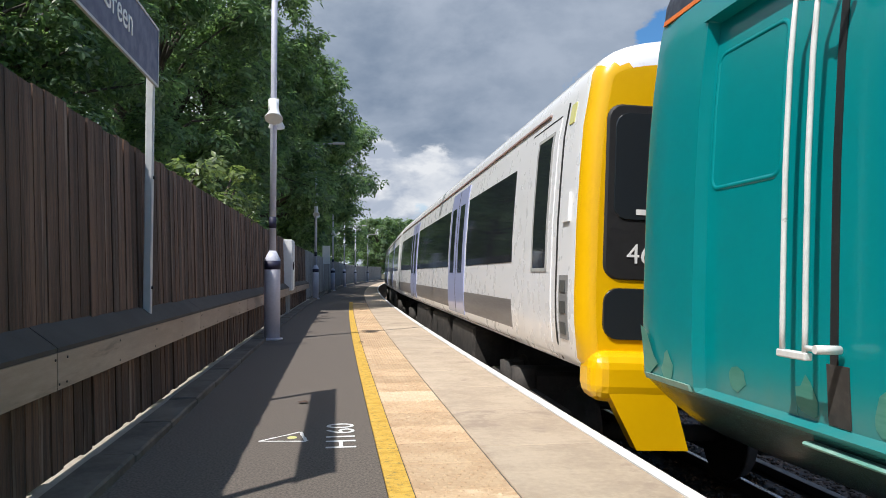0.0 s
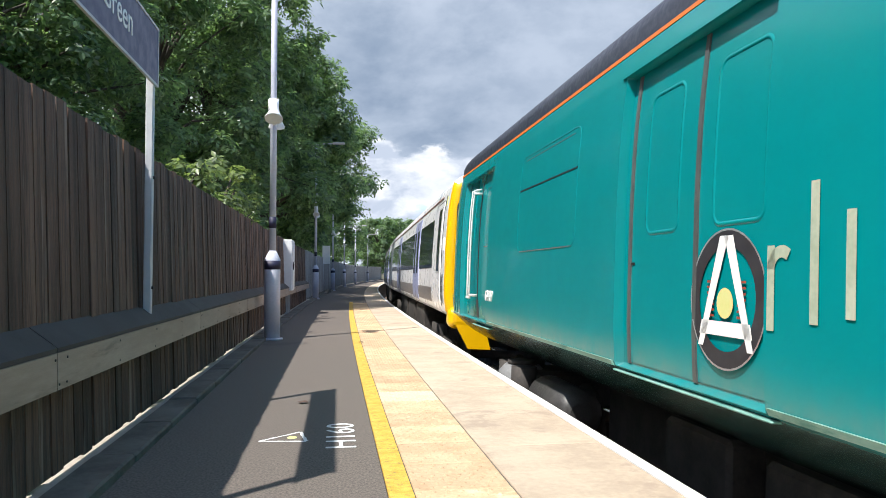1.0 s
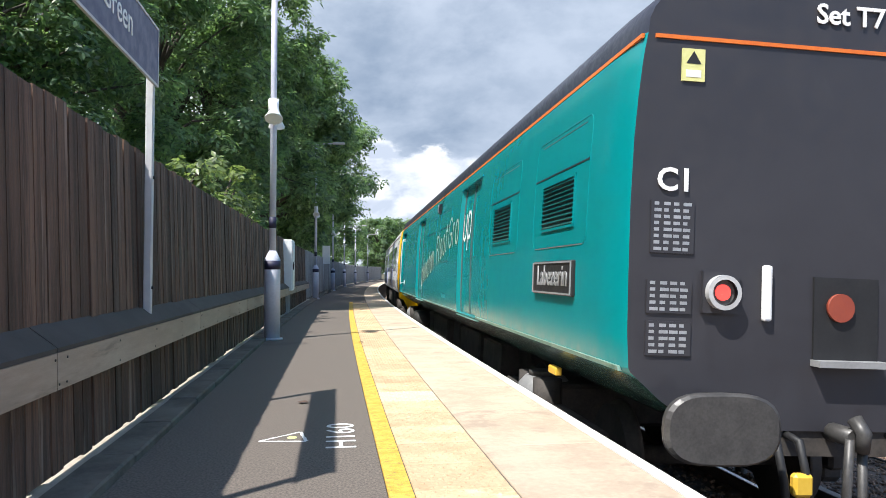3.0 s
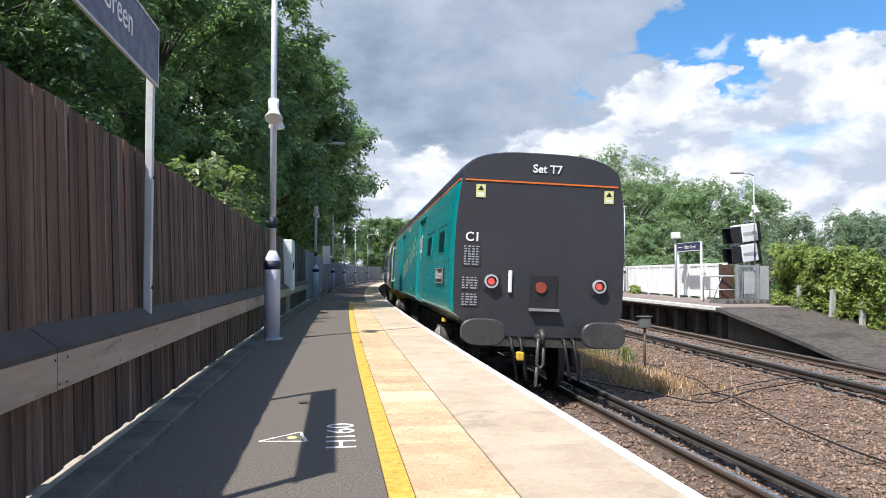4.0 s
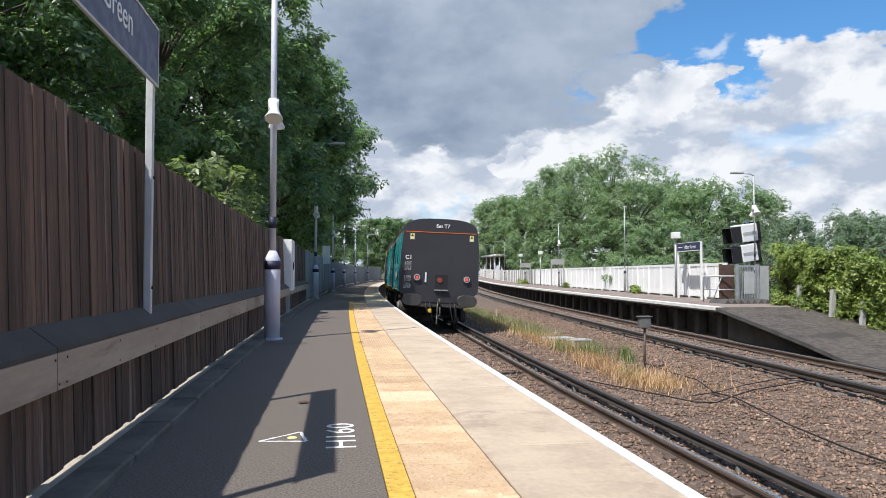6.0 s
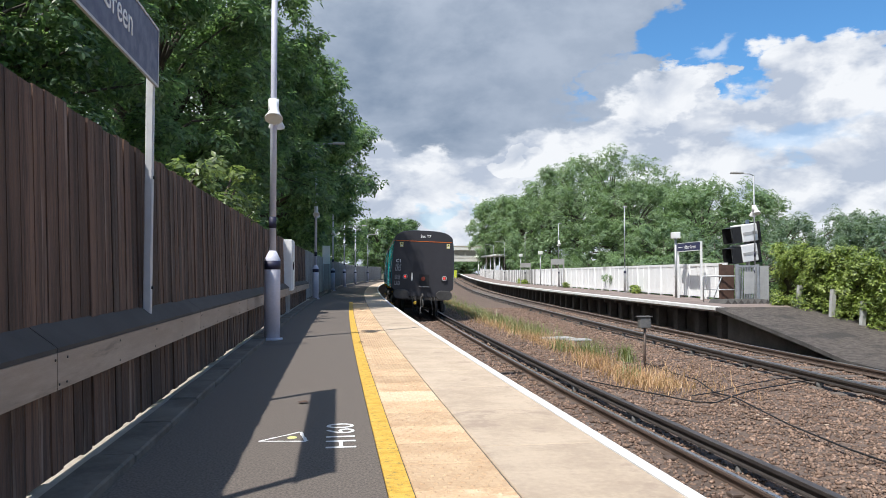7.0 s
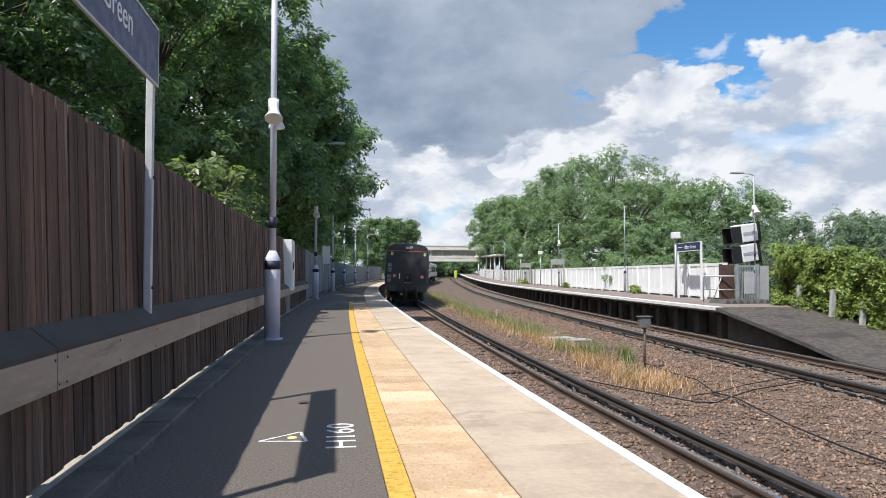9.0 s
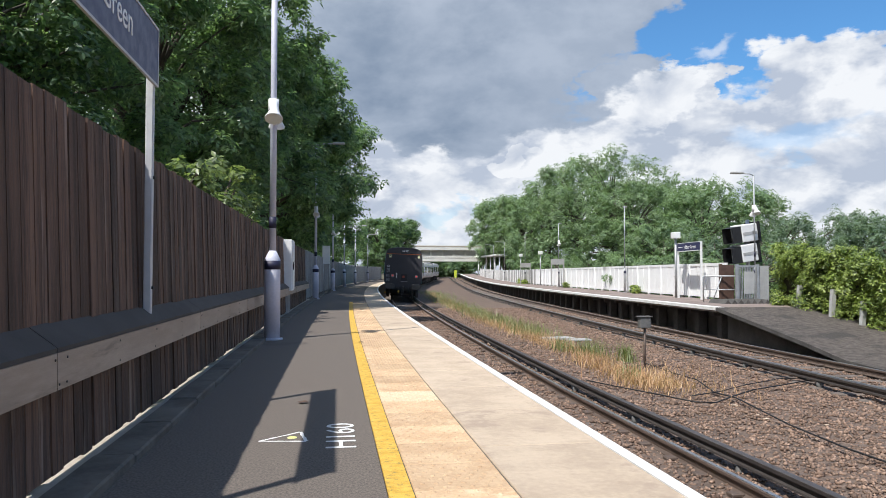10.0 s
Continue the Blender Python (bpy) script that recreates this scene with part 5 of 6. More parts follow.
    for y in (1.6, 2.9, CAR - 2.6, CAR - 1.8):
        part("shoe_beam", one(bevel_box, -1.36, -1.16, y, y + 0.30, 0.55, 0.60, 0.01, 1), M_BRASS, van, "yellow collector shoe beam tip")
    for y in (3.0, CAR - 3.0):
        spring = part("air_spring", one(tube, [(-1.04, y, 0.62), (-1.04, y, 0.68), (-1.04, y, 0.86), (-1.04, y, 0.94)], [0.20, 0.27, 0.27, 0.20], 18), M_PLATE_GREY, van, "dusty grey air spring")
        part("cap", one(tube, [(-1.04, y, 0.94), (-1.04, y, 0.99)], 0.17, 14), M_UNDER, spring)
    part("yellow_marker", one(bevel_box, -1.30, -1.24, 1.75, 1.98, 1.10, 1.17, 0.01, 1), M_BRASS, van, "yellow painted bracket by the bogie")
    return van


def text_side(van_parent, body, size, mat, d, z, x, F, squeeze=1.0):
    """Letters on the left side of a vehicle, read from outside."""
    m = Matrix.Translation((x, F(d), z)) @ Matrix.Rotation(-math.pi / 2, 4, "Z") @ Matrix.Rotation(math.pi / 2, 4, "X")
    return text_mesh("lettering", body, size, mat, van_parent, m, 0.004, "CENTER", squeeze=squeeze, bold=0.012)


def text_end(van, body, size, mat, x, z, y):
    return text_mesh("lettering", body, size, mat, van, Matrix.Translation((x, y, z)) @ Matrix.Rotation(math.pi / 2, 4, "X"), 0.003, "CENTER", bold=0.02)


UW, UC, UR = 1.41, 3.36, 3.78


def unit_ring(y, dx=0.0, drop=0.0):
    return [(x, y, z) for x, z in outline(UNIT_SIDE, UW - dx, UR - drop)]


def build_unit_car(cab):
    """White electric multiple unit car; origin at its rear end. With cab: a yellow driving end at the rear."""
    car = tagged(empty("train_carriage"), "white electric train carriage with lilac doors" + (" and a yellow cab end" if cab else ""), "train", "carriages of the white train")
    L = 20.0
    ys = [(-0.16, 0.12, 0.24), (-0.155, 0.085, 0.18), (-0.135, 0.05, 0.12), (-0.10, 0.022, 0.06), (-0.06, 0.008, 0.03), (-0.02, 0.0, 0.01), (0.1, 0.0, 0.0), (1.2, 0.0, 0.0)] if cab else [(0.15, 0.06, 0.05), (0.3, 0.0, 0.0)]
    ys += [(y, 0, 0) for y in np.arange(2.2, L - 0.5, 1.7)] + [(L - 0.3, 0, 0), (L - 0.15, 0.06, 0.05)]
    rings = [unit_ring(*y) for y in ys]
    bm = bmesh.new()
    n = len(UNIT_SIDE) - 1
    mis = [1] + [0] * (n + 1) + [2] * 16 + [0] * (n + 1) + [1]
    vv = loft(bm, rings, mis)
    if cab:
        for f in bm.faces:
            if max(v.co.y for v in f.verts) < 0.0:
                f.material_index = 3 if max(v.co.z for v in f.verts) < 3.52 else 0
    f = bm.faces.new(vv[0][::-1])
    f.material_index = 3 if cab else 4
    f = bm.faces.new(vv[-1])
    f.material_index = 4
    f = bm.faces.new([r[0] for r in vv] + [r[-1] for r in reversed(vv)])
    f.material_index = 4
    crease(bm, 0.6)
    part("body", bm, (M_WHITE_TRAIN, M_GREY_REFLECT, M_GREY_PAINT, M_TRAIN_YELLOW, M_SEAM), car, "white painted body shell")
    kw = dict(hw=UW, side=UNIT_SIDE)
    wins = ((2.12, 5.12) if cab else (0.9, 5.12), (7.08, 12.9), (14.9, 18.9))
    for y0, y1 in wins:
        part("window", one(lambda q: side_patch(q, y0, y1, 2.08, 3.02, 0.006, **kw)), M_GLASS, car, "long dark tinted window")
        bm = one(lambda q: side_patch(q, y0, y1, 2.08, 3.02, 0.006, **kw))
        bm.transform(Matrix.Diagonal((-1, 1, 1, 1)))
        bmesh.ops.reverse_faces(bm, faces=bm.faces[:])
        part("window", bm, M_GLASS, car, "long dark tinted window")
    for y0 in (5.25, 13.05):
        for j in range(2):
            door = part("sliding_door", one(lambda q: side_patch(q, y0 + j * 0.85, y0 + 0.83 + j * 0.85, 1.24, 3.26, 0.012, **kw)), M_LILAC, car, "lilac sliding door leaf")
            part("door_window", one(lambda q: side_patch(q, y0 + j * 0.85 + 0.22, y0 + 0.62 + j * 0.85, 1.98, 3.0, 0.018, **kw)), M_GLASS, door, "narrow dark door window")
        part("seal", one(lambda q: side_patch(q, y0 + 0.825, y0 + 0.855, 1.25, 3.25, 0.014, **kw)), M_SEAM, car)
    # the side's lower reflection is put into this grey strip
    part("lower_band", one(lambda q: side_patch(q, 2.1, L - 0.4, 1.30, 1.70, 0.004, **kw)), M_GREY_REFLECT, car, "grey lower body band with its glossy reflection painted in")
    part("gutter", one(lambda q: side_patch(q, 1.0, L - 0.3, UC - 0.018, UC - 0.001, 0.02, **kw)), M_GUTTER, car, "thin reddish gutter line")
    for y in (3.0, L - 3.2):
        bogie(car, y)
    for y0, y1, z0 in ((5.2, 7.4, 0.55), (8.0, 10.5, 0.5), (11.2, 14.2, 0.58)):
        for x0, x1 in ((-1.25, -0.5), (0.5, 1.25)):
            part("equipment_box", one(bevel_box, x0, x1, y0, y1, z0, 1.2, 0.04, 1), M_UNDER, car)
    # added box that stops light from passing below the carriage
    part("underframe", one(bevel_box, -0.7, 0.7, 4.9, L - 4.9, 0.5, 1.2, 0.04, 1), M_UNDER, car)
    if cab:
        door = part("cab_door", one(lambda q: side_patch(q, 0.62, 1.55, 1.29, 3.26, 0.006, **kw)), M_WHITE_TRAIN, car, "white cab door")
        part("seal", one(lambda q: (side_patch(q, 0.44, 0.465, 1.29, 3.34, 0.008, **kw), side_patch(q, 1.55, 1.565, 1.29, 3.26, 0.003, **kw), side_patch(q, 0.62, 1.55, 3.255, 3.268, 0.008, **kw))), M_SEAM, door)
        part("door_window", one(lambda q: side_patch(q, 0.78, 1.22, 2.01, 3.13, 0.012, **kw)), M_GLASS, door, "tall dark cab door window")
        part("window_rim", one(lambda q: (side_patch(q, 0.74, 0.78, 1.98, 3.16, 0.014, **kw), side_patch(q, 1.22, 1.26, 1.98, 3.16, 0.014, **kw), side_patch(q, 0.74, 1.26, 1.98, 2.01, 0.014, **kw), side_patch(q, 0.74, 1.26, 3.13, 3.16, 0.014, **kw))), M_GREY_PAINT, door, "pale grey window rim")
        panel = part("side_marker", one(lambda q: side_patch(q, 0.14, 0.36, 1.46, 1.95, 0.008, **kw)), M_PLATE_GREY, car, "grey lamp cluster panel")
        for z in (1.50, 1.66, 1.82):
            part("lamp", one(lambda q: side_patch(q, 0.18, 0.32, z, z + 0.09, 0.014, **kw)), M_GREY_SEAL, panel)
        part("small_box", one(lambda q: side_patch(q, 0.14, 0.30, 2.36, 2.58, 0.02, **kw)), M_WHITE_TRAIN, car, "small white cover box")
        part("label", one(lambda q: side_patch(q, 0.24, 0.36, 3.14, 3.30, 0.008, **kw)), M_LABEL_YELLOW, car)
        for x0, x1, z0, z1, mt, nm, lb in ((-1.25, 1.25, 1.93, 3.20, M_SEAM, "windscreen_surround", "black rounded surround of the windscreens"), (-1.24, -0.5, 1.50, 1.87, M_GLASS, "lamp_panel", "black lamp panel"), (0.5, 1.24, 1.50, 1.87, M_GLASS, "lamp_panel", "black lamp panel")):
            bm = bmesh.new()
            round_plate(bm, x0, x1, z0, z1, 0.11, -0.175, -0.08)
            host = part(nm, bm, mt, car, lb)
            if nm == "windscreen_surround":
                for a, b in ((-1.19, -0.06), (0.06, 1.19)):
                    bm = bmesh.new()
                    round_plate(bm, a, b, 2.36, 3.14, 0.10, -0.183, -0.16)
                    part("windscreen", bm, M_GLASS, host, "dark windscreen")
                part("wiper", one(tube, [(-0.5, -0.195, 2.38), (-0.86, -0.202, 2.40), (-0.92, -0.195, 2.95)], 0.012, 6), M_SEAM, host)
                part("label", one(box, -1.02, -0.84, -0.187, -0.183, 2.40, 2.44), M_WHITE, host)
        text_mesh("lettering", "46", 0.2, M_WHITE, car, Matrix.Translation((-0.98, -0.179, 2.05)) @ Matrix.Rotation(math.pi / 2, 4, "X"), 0.003, "CENTER", "white unit number")
        bm = bmesh.new()
        bevel_box(bm, -1.34, 1.34, -0.28, 0.1, 1.06, 1.42, 0.12, 4)
        part("bumper", bm, M_TRAIN_YELLOW, car, "rounded yellow lower fairing")
        for s in (-1, 1):
            bm = bmesh.new()
            q = [[bm.verts.new((s * x, y, z)) for x, z in ((1.22, 1.14), (0.74, 1.14), (0.62, 0.74), (1.0, 0.74))] for y in (-0.27, -0.14)]
            bm.faces.new(q[0])
            bm.faces.new(q[1][::-1])
            for i in range(4):
                bm.faces.new((q[0][i], q[1][i], q[1][(i + 1) % 4], q[0][(i + 1) % 4]))
            bmesh.ops.recalc_face_normals(bm, faces=bm.faces[:])
            part("snow_plough", bm, M_TRAIN_YELLOW, car, "yellow obstacle deflector")
        part("coupler", one(tube, [(0, 0.3, 0.95), (0, -0.6, 0.95)], 0.12, 12), M_UNDER, car, "dark coupler")
    return car


VAN = build_van()
CARS = [build_unit_car(True)] + [build_unit_car(False) for _ in range(3)]


# ---- trees ----
def leaf_cloud(rng, centres, radii, count, size, squash=0.8, fan=6):
    """Leaves in sprays on and inside lumpy balls: each spray is a drooping fan of folded leaves, two triangles a leaf."""
    n = len(centres)
    m = count // fan
    w = np.array(radii) ** 2
    idx = rng.choice(n, m, p=w / w.sum())
    d = rng.normal(size=(m, 3))
    d /= np.linalg.norm(d, axis=1)[:, None]
    r = np.array(radii)[idx] * (0.35 + 0.65 * rng.random(m) ** 0.55 + 0.45 * rng.random(m) ** 4)
    hub = np.array(centres)[idx] + d * r[:, None] * (1, 1, squash)
    up = d * 0.75 + rng.normal(size=(m, 3)) * 0.30 + (0, 0, 0.85)
    up /= np.linalg.norm(up, axis=1)[:, None]
    e1 = np.cross(up, rng.normal(size=(m, 3)))
    e1 /= np.linalg.norm(e1, axis=1)[:, None] + 1e-9
    e2 = np.cross(up, e1)
    grow = size * rng.uniform(0.7, 1.3, m)
    hub, up, e1, e2, grow = (np.repeat(q, fan, 0) for q in (hub, up, e1, e2, grow))
    total = m * fan
    a = np.tile(np.arange(fan) * (2 * math.pi / fan), m) + rng.uniform(-0.4, 0.4, total)
    t = e1 * np.cos(a)[:, None] + e2 * np.sin(a)[:, None] - up * rng.uniform(-0.1, 0.55, total)[:, None]
    t /= np.linalg.norm(t, axis=1)[:, None]
    b = np.cross(up, t)
    s = (grow * rng.uniform(0.75, 1.25, total))[:, None]
    p = hub + t * s * 1.25 + rng.normal(size=(total, 3)) * s * 0.25
    v = np.stack([p - t * s, p + b * s * 0.48 + up * s * 0.13, p + t * s, p - b * s * 0.48 + up * s * 0.13], 1).reshape(-1, 3)
    i = np.arange(total)[:, None] * 4
    f = np.concatenate([i + (0, 1, 2), i + (0, 2, 3)], 1).reshape(-1, 3)
    return v, f


def tree(name, at, height, spread, seed, mat, leaves, size, label, low=0.25, lumps=46, squash=0.7, lean=(0, 0), ball=(0.10, 0.24)):
    rng = np.random.default_rng(seed)
    t = tagged(empty(name, Matrix.Translation(at)), label, "tree", "lineside trees")
    bm = bmesh.new()
    top = Vector((lean[0], lean[1], height * 0.75))
    tube(bm, [(0, 0, -0.3), (0.05, 0.03, height * 0.2), Vector((0, 0, 0)).lerp(top, 0.6), top], [0.05 * height * 0.45 + 0.06, 0.03 * height * 0.5 + 0.05, 0.09, 0.03], 9)
    cs, rs = [], []
    for i in range(lumps):
        a, q = rng.uniform(0, 6.283), rng.random()
        zz = low + (1 - low) * rng.random() ** 0.8
        rad = spread * math.sqrt(max(0.05, 1 - ((zz - 0.55) / 0.62) ** 2)) * (0.45 + 0.5 * q)
        c = (rad * math.cos(a) + lean[0] * zz, rad * math.sin(a) + lean[1] * zz, height * zz * 0.93)
        cs.append(c)
        rs.append(spread * rng.uniform(*ball))
        if i % 3 == 0:
            st = Vector((0, 0, 0)).lerp(top, min(0.9, 0.25 + zz * 0.5))
            mid = st.lerp(Vector(c), 0.5) + Vector((0, 0, 0.04 * height))
            tube(bm, [st, mid, c], [0.014 * height * 0.5 + 0.02, 0.035, 0.012], 6)
    part("trunk", bm, M_BARK, t, "bare brown trunk and limbs")
    v, f = leaf_cloud(rng, cs, rs, leaves, size, squash)
    big_mesh("crown", v, f, mat, parent=t)
    return t


def build_bank_bushes():
    rng = random.Random(19)
    for i in range(13):
        y = 30 + i * 3.9 + rng.uniform(-0.8, 0.8)
        tree("bush", on(far_x, y, 5.2 + rng.uniform(-0.4, 0.8), -0.6), rng.uniform(2.6, 3.6), rng.uniform(1.5, 2.2), 300 + i, M_LEAF_FAR, 6000, 0.075, "low green bush behind the white fence", low=0.1, lumps=36)


def build_trees():
    lab = "tall broad-leaved tree in full leaf behind the fence"
    near = (((-6.6, 6.0, -0.1), 6.3, 2.5, 1), ((-7.2, 10.5, -0.1), 7.9, 3.0, 2), ((-6.6, 15.5, -0.1), 9.4, 3.4, 3), ((-5.2, 21.5, -0.1), 12.0, 3.9, 4),
            ((-4.3, 29.0, -0.1), 14.2, 4.2, 5), ((-3.2, 51.0, -0.1), 13.2, 6.4, 6), ((-3.2, 40.0, -0.1), 14.0, 4.4, 7))
    for (at, h, s, k) in near:
        tree("tree", at, h, s, k, M_LEAF_DARK, 66000 if at[1] < 12 else (60000 if at[1] < 25 else 52000), 0.040 + 0.0021 * at[1], lab, low=0.12 if at[1] < 28 else 0.24, lumps=120, ball=(0.10, 0.26))
    for (at, h, s, k) in (((-6.4, 1.0, -0.1), 6.0, 2.4, 21), ((-9.5, 8, -0.1), 8.5, 3, 28), ((-8.5, 16, -0.1), 10.5, 4, 29), ((-5.6, 26, -0.1), 11.0, 4.0, 30), ((-6.0, 33, -0.1), 12.5, 3.8, 64), ((-4.0, 60, -0.1), 10.0, 4.4, 22), ((-3.0, 72, -0.1), 10, 4.4, 23), ((-0.5, 90, -0.1), 10, 4.6, 24), ((7.6, 116, 0.1), 10.2, 3.9, 25), ((11.6, 124, 0.2), 10.6, 3.6, 26), ((12, 215, -0.1), 14, 9, 27), ((24, 205, -1.0), 7.5, 6, 61), ((31, 212, -1.0), 7.5, 6, 62), ((38, 206, -1.0), 8, 6, 63)):
        tree("tree", at, h, s, k, M_LEAF_DARK, 12000 if at[1] > 3 else 30000, (0.075 if at[1] > 3 else 0.04) + 0.0012 * at[1], "dark leafy tree beyond the platform", low=0.1, lumps=90, ball=(0.12, 0.26))
    for (at, h, s, k) in (((-2.9, 5.2, -0.1), 2.5, 0.8, 71), ((-2.5, 7.9, -0.1), 2.7, 0.7, 72), ((-2.25, 10.4, -0.1), 2.95, 0.75, 73), ((-2.2, 12.5, -0.1), 3.2, 0.8, 74), ((-2.3, 15.2, -0.1), 3.5, 0.9, 75), ((-2.3, 18.0, -0.1), 3.4, 0.9, 76)):
        tree("bush", at, h, s, k, M_LEAF_BUSH, 1900, 0.058, "leafy yellow-green bush rising just above the board fence", low=0.2, lumps=30, ball=(0.14, 0.30))
    far = (((25.0, 62, -0.6), 12.8, 6.0, 31), ((24.6, 57, -0.6), 9.6, 4.4, 32), ((30.5, 64, -0.6), 11.2, 5.4, 33), ((26.2, 75, -0.6), 14.0, 5.2, 34), ((28.2, 92, -0.6), 14.6, 5.2, 35), ((27, 50, -0.6), 8.2, 4.0, 36), ((22.0, 46, -0.6), 5.4, 3.0, 37), ((31.2, 110, -0.5), 14.0, 5.6, 38), ((34.6, 130, -0.3), 16.5, 6.8, 51), ((38.0, 158, 0.0), 18.5, 8.4, 52), ((35, 60, -0.6), 10.5, 5, 39))
    edge = (((24.5, 37, -0.6), 4.8, 2.9, 40), ((28.5, 40, -0.6), 5.6, 3.2, 41), ((31.5, 36, -0.6), 5.4, 3.2, 42), ((27.0, 32, -0.6), 4.8, 2.7, 43), ((31.0, 30, -0.6), 5.2, 2.9, 44), ((28, 24.5, -0.6), 4.4, 2.5, 45), ((36, 34, -0.6), 6.6, 3.6, 46), ((19.6, 35, -0.6), 3.6, 2.0, 47), ((48, 205, -0.6), 14, 9, 48), ((40, 165, -0.6), 11, 6, 49), ((24, 28.5, -0.6), 4.2, 2.3, 50))
    for (at, h, s, k) in far + edge:
        low_bank = at[1] < 45                      # thin upright thicket behind the ivy
        tree("tree", at, h, s, k, M_LEAF_THICKET if low_bank else M_LEAF_FAR, 30000 if not low_bank else 13000, (0.036 if low_bank else 0.040) + 0.0010 * at[1],
             "open blue-green thicket tree behind the ivy hedge" if low_bank else "sunlit green tree behind the opposite platform",
             low=0.08 if at[1] < 120 else 0.3, lumps=150 if not low_bank else 90, squash=0.8 if not low_bank else 1.5, ball=(0.09, 0.20) if not low_bank else (0.06, 0.15))


build_trees()
build_bank_bushes()



# ---- banks behind the fences ----
def build_banks():
    tagged(sweep("ground_bank_near", edge_x, [(-3.6, -1.3), (-3.6, -0.05), (-30, -0.1), (-60, -0.1), (-60, -1.3)], -25, 230, M_EARTH), "dark earth bank behind the board fence", "ground", kind="structure")
    tagged(sweep("ground_bank_far", far_x, [(3.42, -1.3), (3.42, -0.55), (30, -0.6), (80, -0.6), (80, -1.3)], 14, 230, M_EARTH), "overgrown earth bank behind the opposite platform", "ground", kind="structure")


build_banks()


# ---- painted marks on the near platform ----
def build_marks():
    mark = tagged(empty("painted_mark", along(edge_x, 4.75, -1.95, 0.0025)), "white spray-painted triangle on the asphalt", "marking", kind="structure")
    tri = [(-0.245, -0.04), (0.0, 0.20), (0.05, -0.08)]
    rng = random.Random(8)
    for a, b in ((0, 1), (1, 2), (2, 0)):
        p, q = Vector((*tri[a], 0)), Vector((*tri[b], 0))
        bm = bmesh.new()
        n = 9
        side = (q - p).normalized().cross(Vector((0, 0, 1)))
        l = [bm.verts.new(p.lerp(q, i / n) + side * (0.011 + rng.uniform(-0.004, 0.004))) for i in range(n + 1)]
        r = [bm.verts.new(p.lerp(q, i / n) - side * (0.011 + rng.uniform(-0.004, 0.004))) for i in range(n + 1)]
        for i in range(n):
            bm.faces.new((l[i], r[i], r[i + 1], l[i + 1]))
        part("stroke", bm, M_WHITE_LINE, mark)
    bm = bmesh.new()
    bm.faces.new([bm.verts.new((-0.045 + 0.032 * math.cos(t), 0.035 + 0.042 * math.sin(t), 0.0005)) for t in (math.pi * i / 8 for i in range(16))])
    part("dot", bm, M_LABEL_YELLOW, mark, "yellow painted dot")
    word = tagged(empty("painted_word", along(edge_x, 4.86, -1.70, 0.0025)), "white spray-painted survey mark on the asphalt", "marking", kind="structure")
    text_mesh("lettering", "H160", 0.27, M_WHITE_LINE, word, Matrix.Translation((0.105, -0.42, 0)) @ Matrix.Rotation(math.pi / 2, 4, "Z"), 0.0006, squeeze=1.25)


build_marks()


# ---- things along the near platform ----
def build_cabinet():
    cab = tagged(empty("equipment_cabinet", along(edge_x, 18.8, -3.05, 0.0)), "pale grey wall cabinet above the fence ledge", "cabinet")
    bm = bmesh.new()
    bevel_box(bm, -0.15, 0.14, -0.02, 0.72, 0.62, 1.92, 0.015, 1)
    part("body", bm, M_WHITE, cab)
    part("door", one(bevel_box, 0.14, 0.155, 0.04, 0.66, 0.66, 1.88, 0.005, 1), M_WHITE, cab)
    part("handle", one(bevel_box, 0.155, 0.18, 0.06, 0.10, 1.15, 1.35, 0.006, 1), M_SEAM, cab, "black handle")
    part("bracket", one(box, -0.06, 0.05, 0.1, 0.16, 0.0, 0.62), M_GALV, cab)
    part("bracket", one(box, -0.06, 0.05, 0.56, 0.62, 0.0, 0.62), M_GALV, cab)


build_cabinet()


def notice(at, z0, z1, w, label, posts=True):
    n = tagged(empty("notice_board", at), label, "sign")
    part("panel", one(bevel_box, -w / 2, w / 2, -0.02, 0.02, z0, z1, 0.01, 1), M_WHITE, n, "white panel")
    for x in ((-w / 2 + 0.05, w / 2 - 0.05) if posts else (0.0,)):
        part("post", one(tube, [(x, 0.045, 0), (x, 0.045, z1)], 0.03, 8), M_GALV, n)


notice(along(edge_x, 40.5, -2.95, 0), 1.6, 2.6, 0.42, "white notice board on posts by the pale fence")


